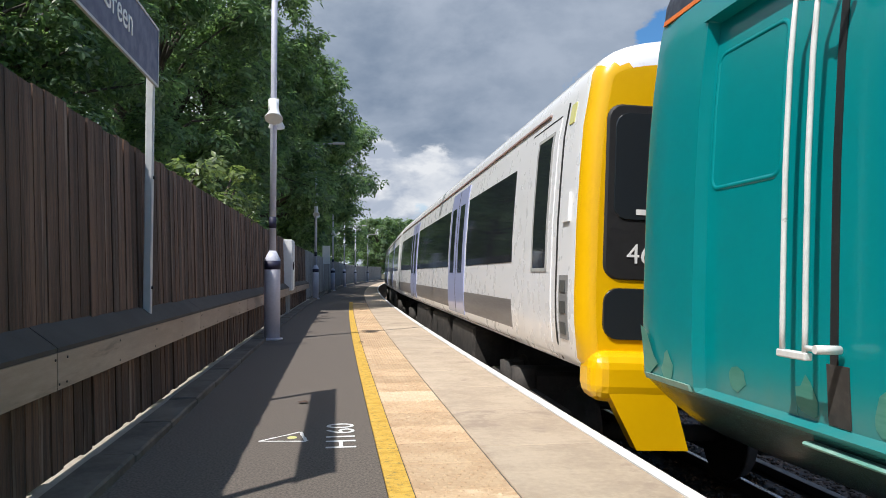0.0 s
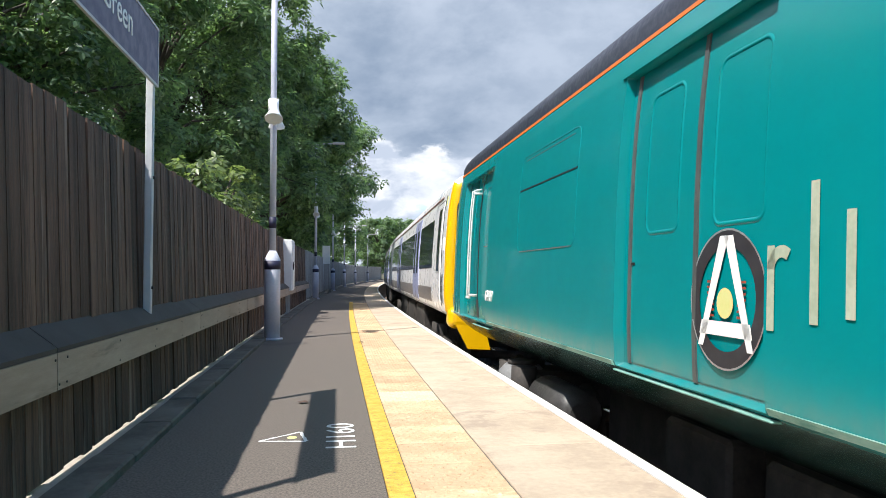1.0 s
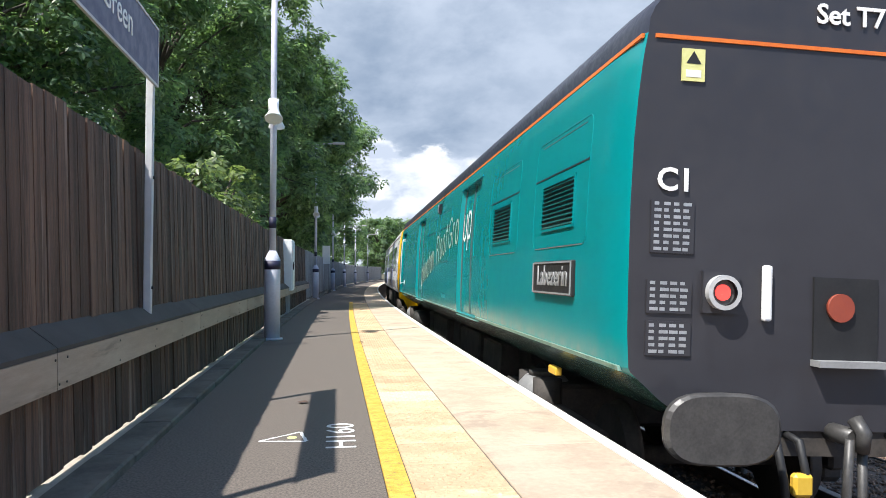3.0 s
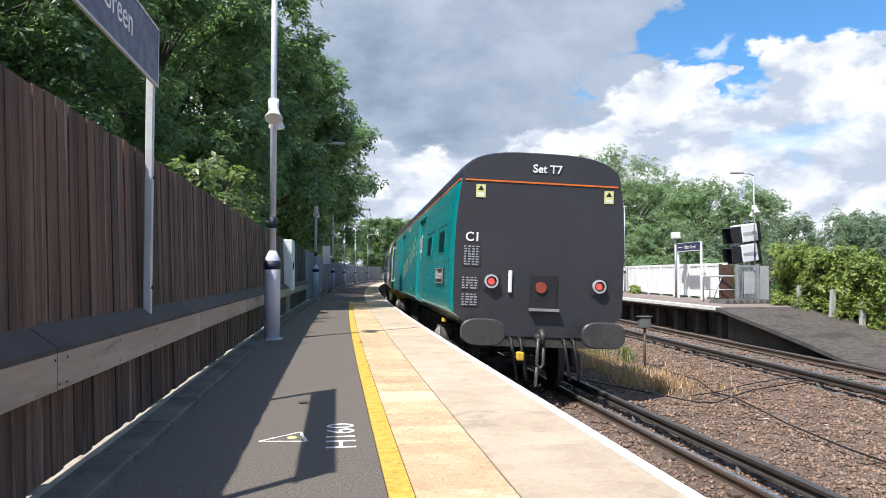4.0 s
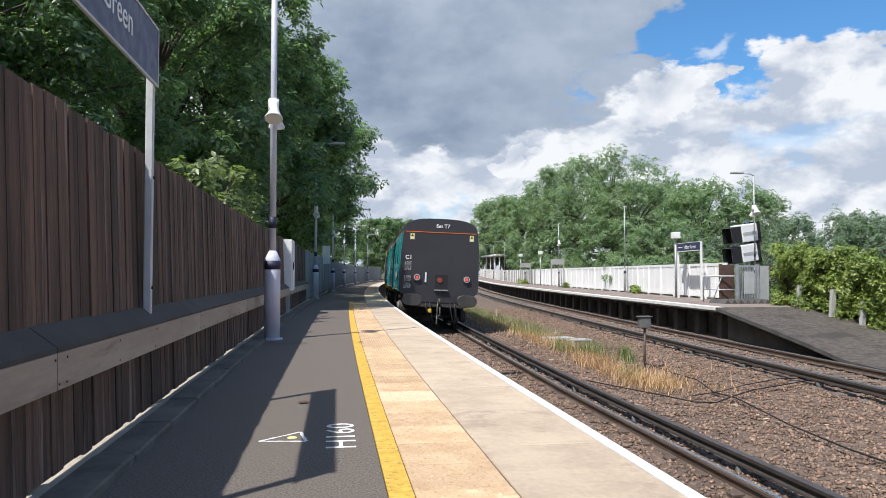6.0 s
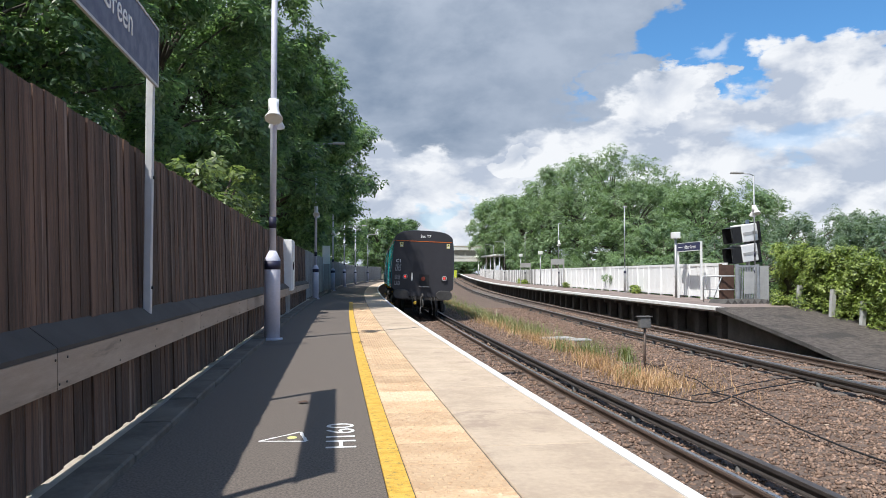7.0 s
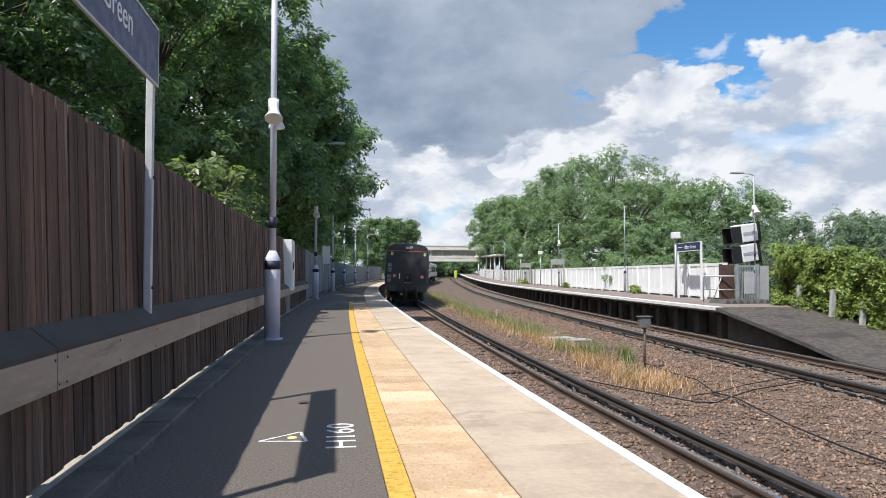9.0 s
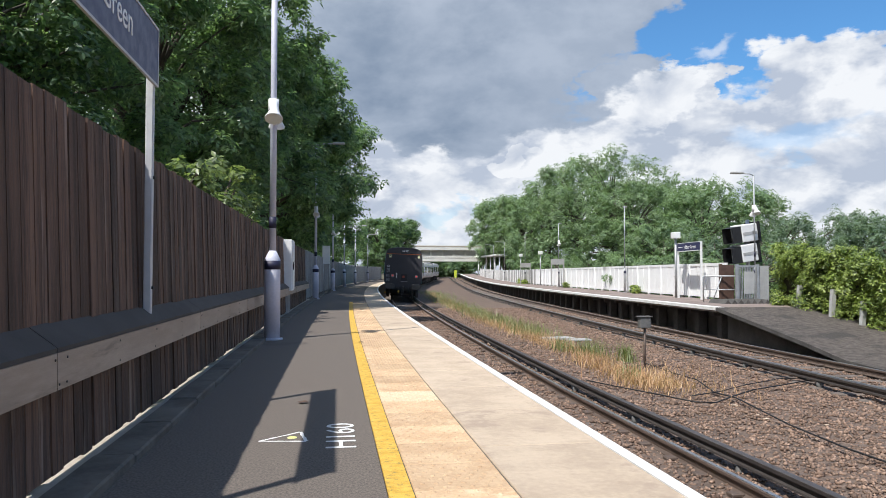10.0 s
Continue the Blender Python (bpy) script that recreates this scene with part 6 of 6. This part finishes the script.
# ---- things on the opposite platform ----
def build_far_things():
    s = tagged(empty("station_sign", along(far_x, 30.3, 2.55, FZ)), "small dark blue station name board on white posts", "sign")
    for y in (-1.25, 1.25):
        part("post", one(box, -0.04, 0.04, y - 0.04, y + 0.04, 0, 2.45), M_WHITE, s)
    board = part("board", one(bevel_box, -0.05, 0.05, -1.23, 1.23, 2.10, 2.46, 0.01, 1), M_SIGN_BLUE, s, "navy board")
    for z in (2.095, 2.455):
        part("trim", one(box, -0.056, 0.056, -1.25, 1.25, z, z + 0.02), M_WHITE, board)
    part("print_bar", one(box, -0.056, -0.05, 0.62, 1.1, 2.265, 2.30), M_WHITE, board)
    text_mesh("lettering", "Hither Green", 0.235, M_WHITE, board, Matrix.Translation((-0.053, 0.45, 2.20)) @ Matrix.Rotation(-math.pi / 2, 4, "Z") @ Matrix.Rotation(math.pi / 2, 4, "X"), label="white station name lettering")

    c = tagged(empty("camera_post", along(far_x, 31.7, 2.5, FZ)), "grey post carrying a white camera box", "post")
    part("pole", one(tube, [(0, 0, 0), (0, 0, 2.72)], [0.07, 0.05], 10), M_GALV, c)
    part("camera_box", one(bevel_box, -0.16, 0.16, -0.2, 0.2, 2.72, 3.0, 0.02, 1), M_WHITE, c, "white box with dark window")

    # signal with two stacked heads seen from the side
    g = tagged(empty("railway_signal", Matrix.Translation((17.1, 28.0, -0.6)) @ Matrix.Rotation(radians(8), 4, "Z")), "two stacked white-sided signal heads with black faces on a post", "signal")
    part("post", one(tube, [(0, 0, 0), (0, 0, 3.9)], [0.09, 0.07], 12), M_GALV, g)
    for z in (2.15, 2.98):
        bm = bmesh.new()
        for x0, x1, dz in ((-0.62, -0.14, 0.0),):
            vs = []
            for x, lo, hi, hy in ((-0.95, 0.02, 0.66, 0.30), (-0.18, 0.04, 0.72, 0.34)):
                vs.append([bm.verts.new((x, y, z + q)) for y, q in ((-hy, lo), (hy, lo), (hy, hi), (-hy, hi))])
            a, b = vs
            for i in range(4):
                bm.faces.new((a[i], a[(i + 1) % 4], b[(i + 1) % 4], b[i]))
            bm.faces.new(b)
        bmesh.ops.recalc_face_normals(bm, faces=bm.faces[:])
        lean = Matrix.Translation((0, 0, z)) @ Matrix.Rotation(radians(-8), 4, "Y") @ Matrix.Translation((0, 0, -z))
        bm.transform(lean)
        part("hood", bm, M_SEAM, g, "black signal hood")
        part("back_box", one(bevel_box, -0.50, 0.28, -0.36, 0.36, z + 0.02, z + 0.74, 0.03, 1), M_WHITE, g, "pale signal case").data.transform(lean)
        part("vent_strip", one(box, -0.46, 0.26, -0.372, -0.36, z + 0.30, z + 0.42), M_GREY_PAINT, g).data.transform(lean)
        part("back_plate", one(box, 0.28, 0.36, -0.42, 0.42, z - 0.05, z + 0.80), M_SEAM, g, "black backing plate").data.transform(lean)

    gate = tagged(empty("metal_gate", Matrix.Translation((15.35, 25.9, -0.06))), "grey mesh metal gate closing the platform end", "gate")
    for x in (0.0, 0.86):
        part("gate_post", one(box, x - 0.05, x + 0.05, -0.05, 0.05, -0.3, 1.48), M_GALV, gate)
    for z in (0.02, 1.36):
        part("gate_rail", one(box, 0.05, 0.81, -0.025, 0.025, z, z + 0.08), M_GALV, gate)
    for i in range(11):
        x = 0.09 + i * 0.068
        part("bar", one(box, x, x + 0.022, -0.012, 0.012, 0.1, 1.36), M_GALV, gate)
    part("plate", one(box, 0.28, 0.72, -0.02, -0.014, 0.35, 1.2), M_GREY_PAINT, gate, "grey sheet behind the bars")
    part("side_panel", one(box, 0.95, 1.32, -0.02, 0.02, 0.0, 1.42), M_PALE_FENCE, gate, "pale sheet beside the gate")
    bg = tagged(empty("side_gate", Matrix.Translation((15.0, 26.4, -0.06))), "brown rusty sheet gate beside the white fence", "gate")
    part("leaf", one(bevel_box, 0.0, 0.52, -0.03, 0.03, 0.05, 1.46, 0.01, 1), M_BROWN, bg)
    part("hinge_post", one(box, -0.08, 0.0, -0.05, 0.05, -0.1, 1.5), M_BROWN, bg)
    rail = tagged(empty("handrail", Matrix.Translation((14.35, 26.6, -0.06))), "grey tubular handrail at the platform end", "rail")
    part("tube", one(tube, [(0.0, 0, 0), (0.0, 0, 0.98), (0.05, 0, 1.02), (1.15, -0.6, 1.02), (1.2, -0.62, 0.98), (1.2, -0.62, 0.0)], 0.03, 8), M_GALV, rail)
    part("mid_rail", one(tube, [(0.0, 0, 0.5), (1.2, -0.62, 0.5)], 0.025, 8), M_GALV, rail)
    part("brace", one(tube, [(0.6, -0.3, 1.0), (0.3, -0.15, 0.02)], 0.02, 8), M_GALV, rail)
    guard = tagged(empty("trespass_guard", Matrix.Translation((14.6, 24.6, -0.05))), "dark ridged timber trespass guard on the platform end", "guard")
    for i in range(7):
        bm = bmesh.new()
        v = [bm.verts.new(p) for p in ((0, 0, 0), (0.26, 0, 0), (0.13, 0, 0.16), (0, 1.2, 0), (0.26, 1.2, 0), (0.13, 1.2, 0.16))]
        for f in ((0, 1, 2), (5, 4, 3), (0, 3, 4, 1), (1, 4, 5, 2), (2, 5, 3, 0)):
            bm.faces.new([v[q] for q in f])
        bmesh.ops.recalc_face_normals(bm, faces=bm.faces[:])
        bm.transform(Matrix.Translation((i * 0.26 - 0.5, 0, 0)))
        part("ridge", bm, M_WALL_DARK, guard)
    for y, off, h in ((57.5, 2.6, 2.3), (74, 2.5, 2.2)):
        f = tagged(empty("sign_frame", along(far_x, y, off, FZ)), "pale square sign frame on two posts", "sign")
        for x in (-0.5, 0.5):
            part("post", one(box, x - 0.04, x + 0.04, -0.04, 0.04, 0, h), M_PALE_FENCE, f)
        part("panel", one(box, -0.5, 0.5, -0.03, 0.03, h - 0.45, h), M_PALE_FENCE, f)
    for y, h in ((66, 2.9), (79, 3.0)):
        f = tagged(empty("camera_post", along(far_x, y, 2.7, FZ)), "thin post with a pale box on top", "post")
        part("pole", one(tube, [(0, 0, 0), (0, 0, h)], 0.05, 8), M_GALV, f)
        part("box", one(bevel_box, -0.19, 0.19, -0.19, 0.19, h, h + 0.3, 0.02, 1), M_WHITE, f)


build_far_things()


def build_bridge():
    y = 172.0
    b = tagged(empty("footbridge", Matrix.Translation((31, y, -1.0))), "covered cream footbridge across the tracks", "bridge")
    part("deck", one(box, -16, 13, -1.3, 1.3, 5.0, 5.5), M_BRIDGE, b)
    part("roof", one(bevel_box, -16.4, 13.4, -1.7, 1.7, 8.35, 8.75, 0.1, 1), M_BRIDGE_ROOF, b, "weathered brown roof")
    part("fascia", one(box, -16.4, 13.4, -1.75, -1.7, 7.75, 8.35), M_BRIDGE, b)
    part("side_wall", one(box, -16, 13, -1.25, -1.2, 5.5, 6.2), M_BRIDGE, b)
    part("inner_wall", one(box, -16, 13, 1.2, 1.25, 5.5, 7.8), M_BRIDGE, b)
    for i in range(11):
        x = -16 + i * 2.75
        part("post", one(box, x - 0.12, x + 0.12, -1.35, -1.15, 5.4, 8.0), M_BRIDGE, b)
        if i < 10:
            for j in range(4):
                x0 = x + 2.75 * j / 4
                for s in (0, 1):
                    bm = bmesh.new()
                    tube(bm, [(x0, -1.28, 5.6 + 0.75 * s), (x0 + 0.69, -1.28, 6.35 - 0.75 * s)], 0.05, 5)
                    part("lattice", bm, M_BRIDGE, b)
    for x in (-14.5, 6.5, 12.0):
        part("column", one(box, x - 0.25, x + 0.25, -0.9, 0.9, -0.2, 5.0), M_BRIDGE, b)
    stair = tagged(empty("canopy", Matrix.Translation((36.6, 160, 0.6))), "pale platform canopy on white columns", "canopy")
    part("roof", one(bevel_box, -2.5, 2.5, -12, 12, 4.2, 4.6, 0.08, 1), M_BRIDGE, stair)
    for i in range(6):
        part("column", one(tube, [(-1.8, -11 + i * 4.4, 0), (-1.8, -11 + i * 4.4, 4.2)], 0.13, 8), M_WHITE, stair)
    p = tagged(empty("marker_board", Matrix.Translation((25.6, 150, -0.5))), "lime yellow lineside marker board", "sign")
    part("post", one(tube, [(0, 0, 0), (0, 0, 1.0)], 0.06, 8), M_GALV, p)
    part("panel", one(bevel_box, -0.28, 0.28, -0.05, 0.05, 0.7, 2.3, 0.05, 1), M_HIVIS, p)


build_bridge()


# ---- plants: hedge, grass, weeds ----
def build_hedge():
    rng = np.random.default_rng(61)
    a, b = np.array((15.35, 23.5)), np.array((15.25, 12.0))
    foot = lambda y: float(np.interp(y, (12, 15.5, 17.2, 19.5, 22.2, 26), (-1.0, -0.97, -0.70, -0.39, -0.05, -0.05)))
    cs, rs = [], []
    for i in range(420):
        t = rng.random() ** 1.1
        p = a + (b - a) * t
        h = 2.05 * rng.random() ** 0.85 + 0.10 * math.sin(t * 23.0)
        cs.append((p[0] + rng.uniform(-0.12, 0.55), p[1] + rng.uniform(-0.2, 0.2), foot(p[1]) + h))
        rs.append(rng.uniform(0.12, 0.30))
    v, f = leaf_cloud(rng, cs, rs, 84000, 0.046, 1.0, 5)
    hedge = tagged(empty("ivy_hedge", Matrix.Translation((15, 18, -0.7))), "bright green ivy hedge swallowing an old fence", "hedge")
    big_mesh("foliage", v - np.array((15, 18, -0.7)), f, M_LEAF_IVY, parent=hedge)
    for y, h in ((21.9, 0.75), (20.3, 0.85), (19.0, 0.7)):
        bm = bmesh.new()
        box(bm, -0.07, 0.06, -0.06, 0.06, -0.2, h)
        bm.transform(Matrix.Translation((0.15, y - 18, foot(y) + 0.72)) @ Matrix.Rotation(radians(5), 4, "Y"))
        part("fence_post", bm, M_GREY_PAINT, hedge, "old grey concrete fence post")
    # plain dark sheet put in for the shade between the leaves
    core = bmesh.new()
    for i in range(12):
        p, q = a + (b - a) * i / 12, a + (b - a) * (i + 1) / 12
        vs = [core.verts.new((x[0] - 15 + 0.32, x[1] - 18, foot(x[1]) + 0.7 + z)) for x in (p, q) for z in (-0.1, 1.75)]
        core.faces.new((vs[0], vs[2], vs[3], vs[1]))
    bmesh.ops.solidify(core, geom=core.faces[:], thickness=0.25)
    part("dark_core", core, M_EARTH, hedge, "plain dark sheet standing for the shaded inside of the hedge")


build_hedge()


def blades(rng, xy, z, length, width, lean):
    n = len(xy)
    a = rng.uniform(0, 6.283, n)
    l = length * rng.uniform(0.3, 1.25, n)
    d = np.stack([np.cos(a), np.sin(a), np.zeros(n)], 1)
    p = np.concatenate([xy, np.full((n, 1), z)], 1)
    w = np.stack([-np.sin(a), np.cos(a), np.zeros(n)], 1) * width
    k = rng.uniform(0.1, lean, n)[:, None]
    mid = p + np.stack([np.zeros(n), np.zeros(n), l * 0.55], 1) + d * k * l[:, None] * 0.3
    tip = p + np.stack([np.zeros(n), np.zeros(n), l], 1) + d * k * l[:, None]
    v = np.stack([p - w, p + w, mid + w * 0.8, tip, mid - w * 0.8], 1).reshape(-1, 3)
    i = np.arange(n)[:, None] * 5
    f = np.concatenate([i + (0, 1, 2), i + (0, 2, 4), i + (4, 2, 3)], 1).reshape(-1, 3)
    return v, f


def grass_mid(y):
    return edge_x(y) + 5.15 + 0.010 * (y - 15)


def build_grass():
    rng = np.random.default_rng(77)

    def patch(n, y0, y1, wid, bias, thin):
        y = y0 + (y1 - y0) * rng.random(n) ** 1.3
        keep = np.array([noise.noise((q * 0.35, thin, 0)) for q in y]) > -0.18
        y = y[keep]
        x = np.array([grass_mid(q) for q in y]) + bias + rng.normal(0, wid, len(y)) * (0.6 + 0.012 * y)
        return np.stack([x, y], 1)
    dry = np.concatenate([patch(5500, 12.8, 75, 0.30, -0.62, 2.0), rng.normal((5.95, 13.6), (0.28, 0.75), (650, 2)), rng.normal((6.1, 16.0), (0.25, 1.0), (700, 2)), rng.normal((6.6, 22.5), (0.25, 2.2), (800, 2)), rng.normal((6.75, 29.0), (0.3, 3.0), (900, 2))])
    v, f = blades(rng, dry, GROUND_Z - 0.02, 0.27, 0.006, 1.3)
    big_mesh("dry_grass", v, f, M_GRASS_DRY, "straw-coloured dry grass between the tracks", "grass", "stuff")
    clumps = ((7.0, 25.6, 0.30, 1.3, 700), (7.15, 30.5, 0.30, 1.6, 750), (7.3, 35.5, 0.32, 1.8, 650), (7.7, 42, 0.35, 2.6, 700), (8.2, 50, 0.4, 3.5, 700), (9.0, 60, 0.5, 4.5, 650), (10.4, 74, 0.6, 5.0, 800), (6.7, 18.3, 0.16, 0.40, 420), (7.1, 17.0, 0.10, 0.16, 300), (6.35, 19.6, 0.14, 0.3, 120), (6.0, 14.2, 0.10, 0.2, 60))
    green = np.concatenate([rng.normal((x, y), (sx, sy), (n, 2)) for x, y, sx, sy, n in clumps])
    v, f = blades(rng, green, GROUND_Z - 0.02, 0.44, 0.006, 1.0)
    big_mesh("green_grass", v, f, M_GRASS_GREEN, "tall green grass between the tracks", "grass", "stuff")
    twig = np.concatenate([rng.normal((6.6, 12.6), (0.5, 0.6), (130, 2)), rng.normal((7.2, 14.5), (0.6, 0.8), (120, 2))])
    v, f = blades(rng, twig, GROUND_Z - 0.02, 0.30, 0.004, 2.2)
    big_mesh("dead_stems", v, f, M_GRASS_DRY, "thin dead weed stems on the ballast", "weed", "stuff")
    # weeds at the foot of the white fence
    for y, off, n, s in ((38.6, 2.9, 260, 0.35), (56, 2.9, 200, 0.3), (76, 2.7, 300, 0.5), (80, 2.7, 300, 0.5)):
        c = on(far_x, y, off, FZ + 0.18)
        vv, ff = leaf_cloud(rng, [(0, 0, 0), (0.1, 0.3, 0.1), (-0.05, -0.3, 0.05)], [s * 0.7, s * 0.6, s * 0.6], n * 2, 0.08, 0.9)
        w = tagged(empty("weed", Matrix.Translation(c)), "green weed clump at the fence foot", "weed", "weeds")
        big_mesh("leaves", vv, ff, M_LEAF_IVY, parent=w)


build_grass()


# ---- lineside odds and ends ----
def build_lineside():
    cable = lambda pts, r, lab: tagged(part("cable", one(tube, [(x, y, GROUND_Z + z + 0.03) for x, y, z in pts], r, 8), M_SEAM), lab, "cable", "lineside cables")
    cable([(7.0, 15.55, 0.1), (7.05, 14.4, 0.05), (7.02, 13.3, 0.06), (6.6, 11.9, 0.05), (6.6, 11.2, 0.07), (6.2, 9.2, 0.05), (6.0, 7.8, 0.06), (6.02, 7.2, 0.05), (6.3, 5.5, 0.04), (6.5, 4.5, 0.03)], 0.012, "black cable snaking over the ballast")
    cable([(4.9, 13.6, 0.05), (5.2, 12.7, 0.05), (5.5, 11.8, 0.06), (5.8, 11.05, 0.05), (6.1, 10.95, 0.05), (6.6, 11.3, 0.08), (7.4, 12.0, 0.06), (8.5, 12.6, 0.05), (9.3, 13.0, 0.06), (9.9, 13.4, 0.03)], 0.011, "black cable crossing the ballast")
    cable([(6.0, 11.6, 0.05), (6.7, 11.9, 0.06), (7.6, 12.6, 0.05), (8.7, 13.2, 0.06), (9.7, 13.2, 0.05), (10.2, 13.1, 0.02)], 0.009, "thin black cable crossing the ballast")
    p = tagged(empty("marker_post", Matrix.Translation((6.98, 15.6, GROUND_Z))), "weathered grey stake with a small box beside the track", "post")
    part("stake", one(tube, [(0, 0, -0.1), (0.01, 0, 1.0)], 0.028, 8), M_RAIL, p)
    part("box", one(bevel_box, -0.13, 0.13, -0.08, 0.08, 0.92, 1.17, 0.015, 1), M_CONCRETE, p, "grey box")
    part("cap", one(box, -0.16, 0.16, -0.10, 0.10, 1.17, 1.19), M_CONCRETE, p)
    t = tagged(empty("concrete_slab", Matrix.Translation((7.15, 22.6, GROUND_Z + 0.07)) @ Matrix.Rotation(0.15, 4, "Z")), "pale concrete cable trough lid lying on the ground", "lid")
    part("slab", one(bevel_box, -0.5, 0.5, -0.3, 0.3, -0.03, 0.04, 0.012, 1), M_GREY_PAINT, t)
    part("slab", one(bevel_box, 0.15, 0.85, -0.75, -0.35, -0.04, 0.02, 0.012, 1), M_GREY_PAINT, t)
    me = bpy.data.meshes.new("stone")
    v, f = stone_mesh(np.random.default_rng(3))
    me.from_pydata([tuple(q) for q in v], [], [tuple(int(i) for i in q) for q in f])
    me.materials.append(M_COPING)
    for x, y, s in ((6.45, 11.0, 0.05), (6.3, 9.9, 0.045), (6.35, 10.2, 0.03), (6.15, 8.6, 0.035), (6.9, 9.4, 0.03), (5.4, 17.5, 0.05), (7.9, 10.4, 0.03)):
        ob = new("pale_stone", me)
        ob.matrix_world = Matrix.Translation((x, y, GROUND_Z + 0.02)) @ Matrix.Diagonal((s * 1.4, s, s * 0.6, 1))
        tagged(ob, "pale whitish stone lying on the ballast", "stone", "pale stones")
    # a dead leaf or two on the asphalt
    for x, y in ((-0.22, 6.05), (0.45, 11.2)):
        bm = bmesh.new()
        bm.faces.new([bm.verts.new((0.035 * math.cos(q) * (1 + 0.4 * (i % 2)), 0.035 * math.sin(q) * (1 + 0.4 * (i % 2)), 0.006 + 0.006 * (i % 3))) for i, q in enumerate(math.pi * j / 5 for j in range(10))])
        ob = part("dead_leaf", bm, M_BROWN)
        ob.matrix_world = Matrix.Translation((x, y, 0.002))
        tagged(ob, "small brown dead leaf on the platform", "leaf", "dead leaves")


build_lineside()

build_paving()


def motions():
    def station(line_y, dist):
        """Station reached after going dist metres along the near line."""
        y = line_y
        step = 0.25 if dist > 0 else -0.25
        left = abs(dist)
        while left > 0:
            s = (near_x(y + 0.1) - near_x(y - 0.1)) / 0.2
            y += step / math.hypot(1, s) * min(1, left / 0.25)
            left -= 0.25
        return y

    def put(rear_y, length):
        a, b = station(rear_y, 3.0), station(rear_y, length - 3.0)
        pa, pb = on(near_x, a, 1.40, RAIL_Z - 0.05), on(near_x, b, 1.40, RAIL_Z - 0.05)
        d = (pb - pa).normalized()
        m = Matrix.Rotation(math.atan2(-d.x, d.y), 4, "Z") @ Matrix.Rotation(radians(2.3), 4, "Y")
        return Matrix.Translation(pa - d * 3.0) @ m

    ts = [i * 0.25 for i in range(41)]
    rear = [11.2 + 6.98 * (t - 4.0) for t in ts]
    walk(VAN, [(t, put(r, CAR)) for t, r in zip(ts, rear)])
    for i, car in enumerate(CARS):
        walk(car, [(t, put(station(r, CAR + 0.95 + 20.3 * i), 20.0)) for t, r in zip(ts, rear)])


motions()
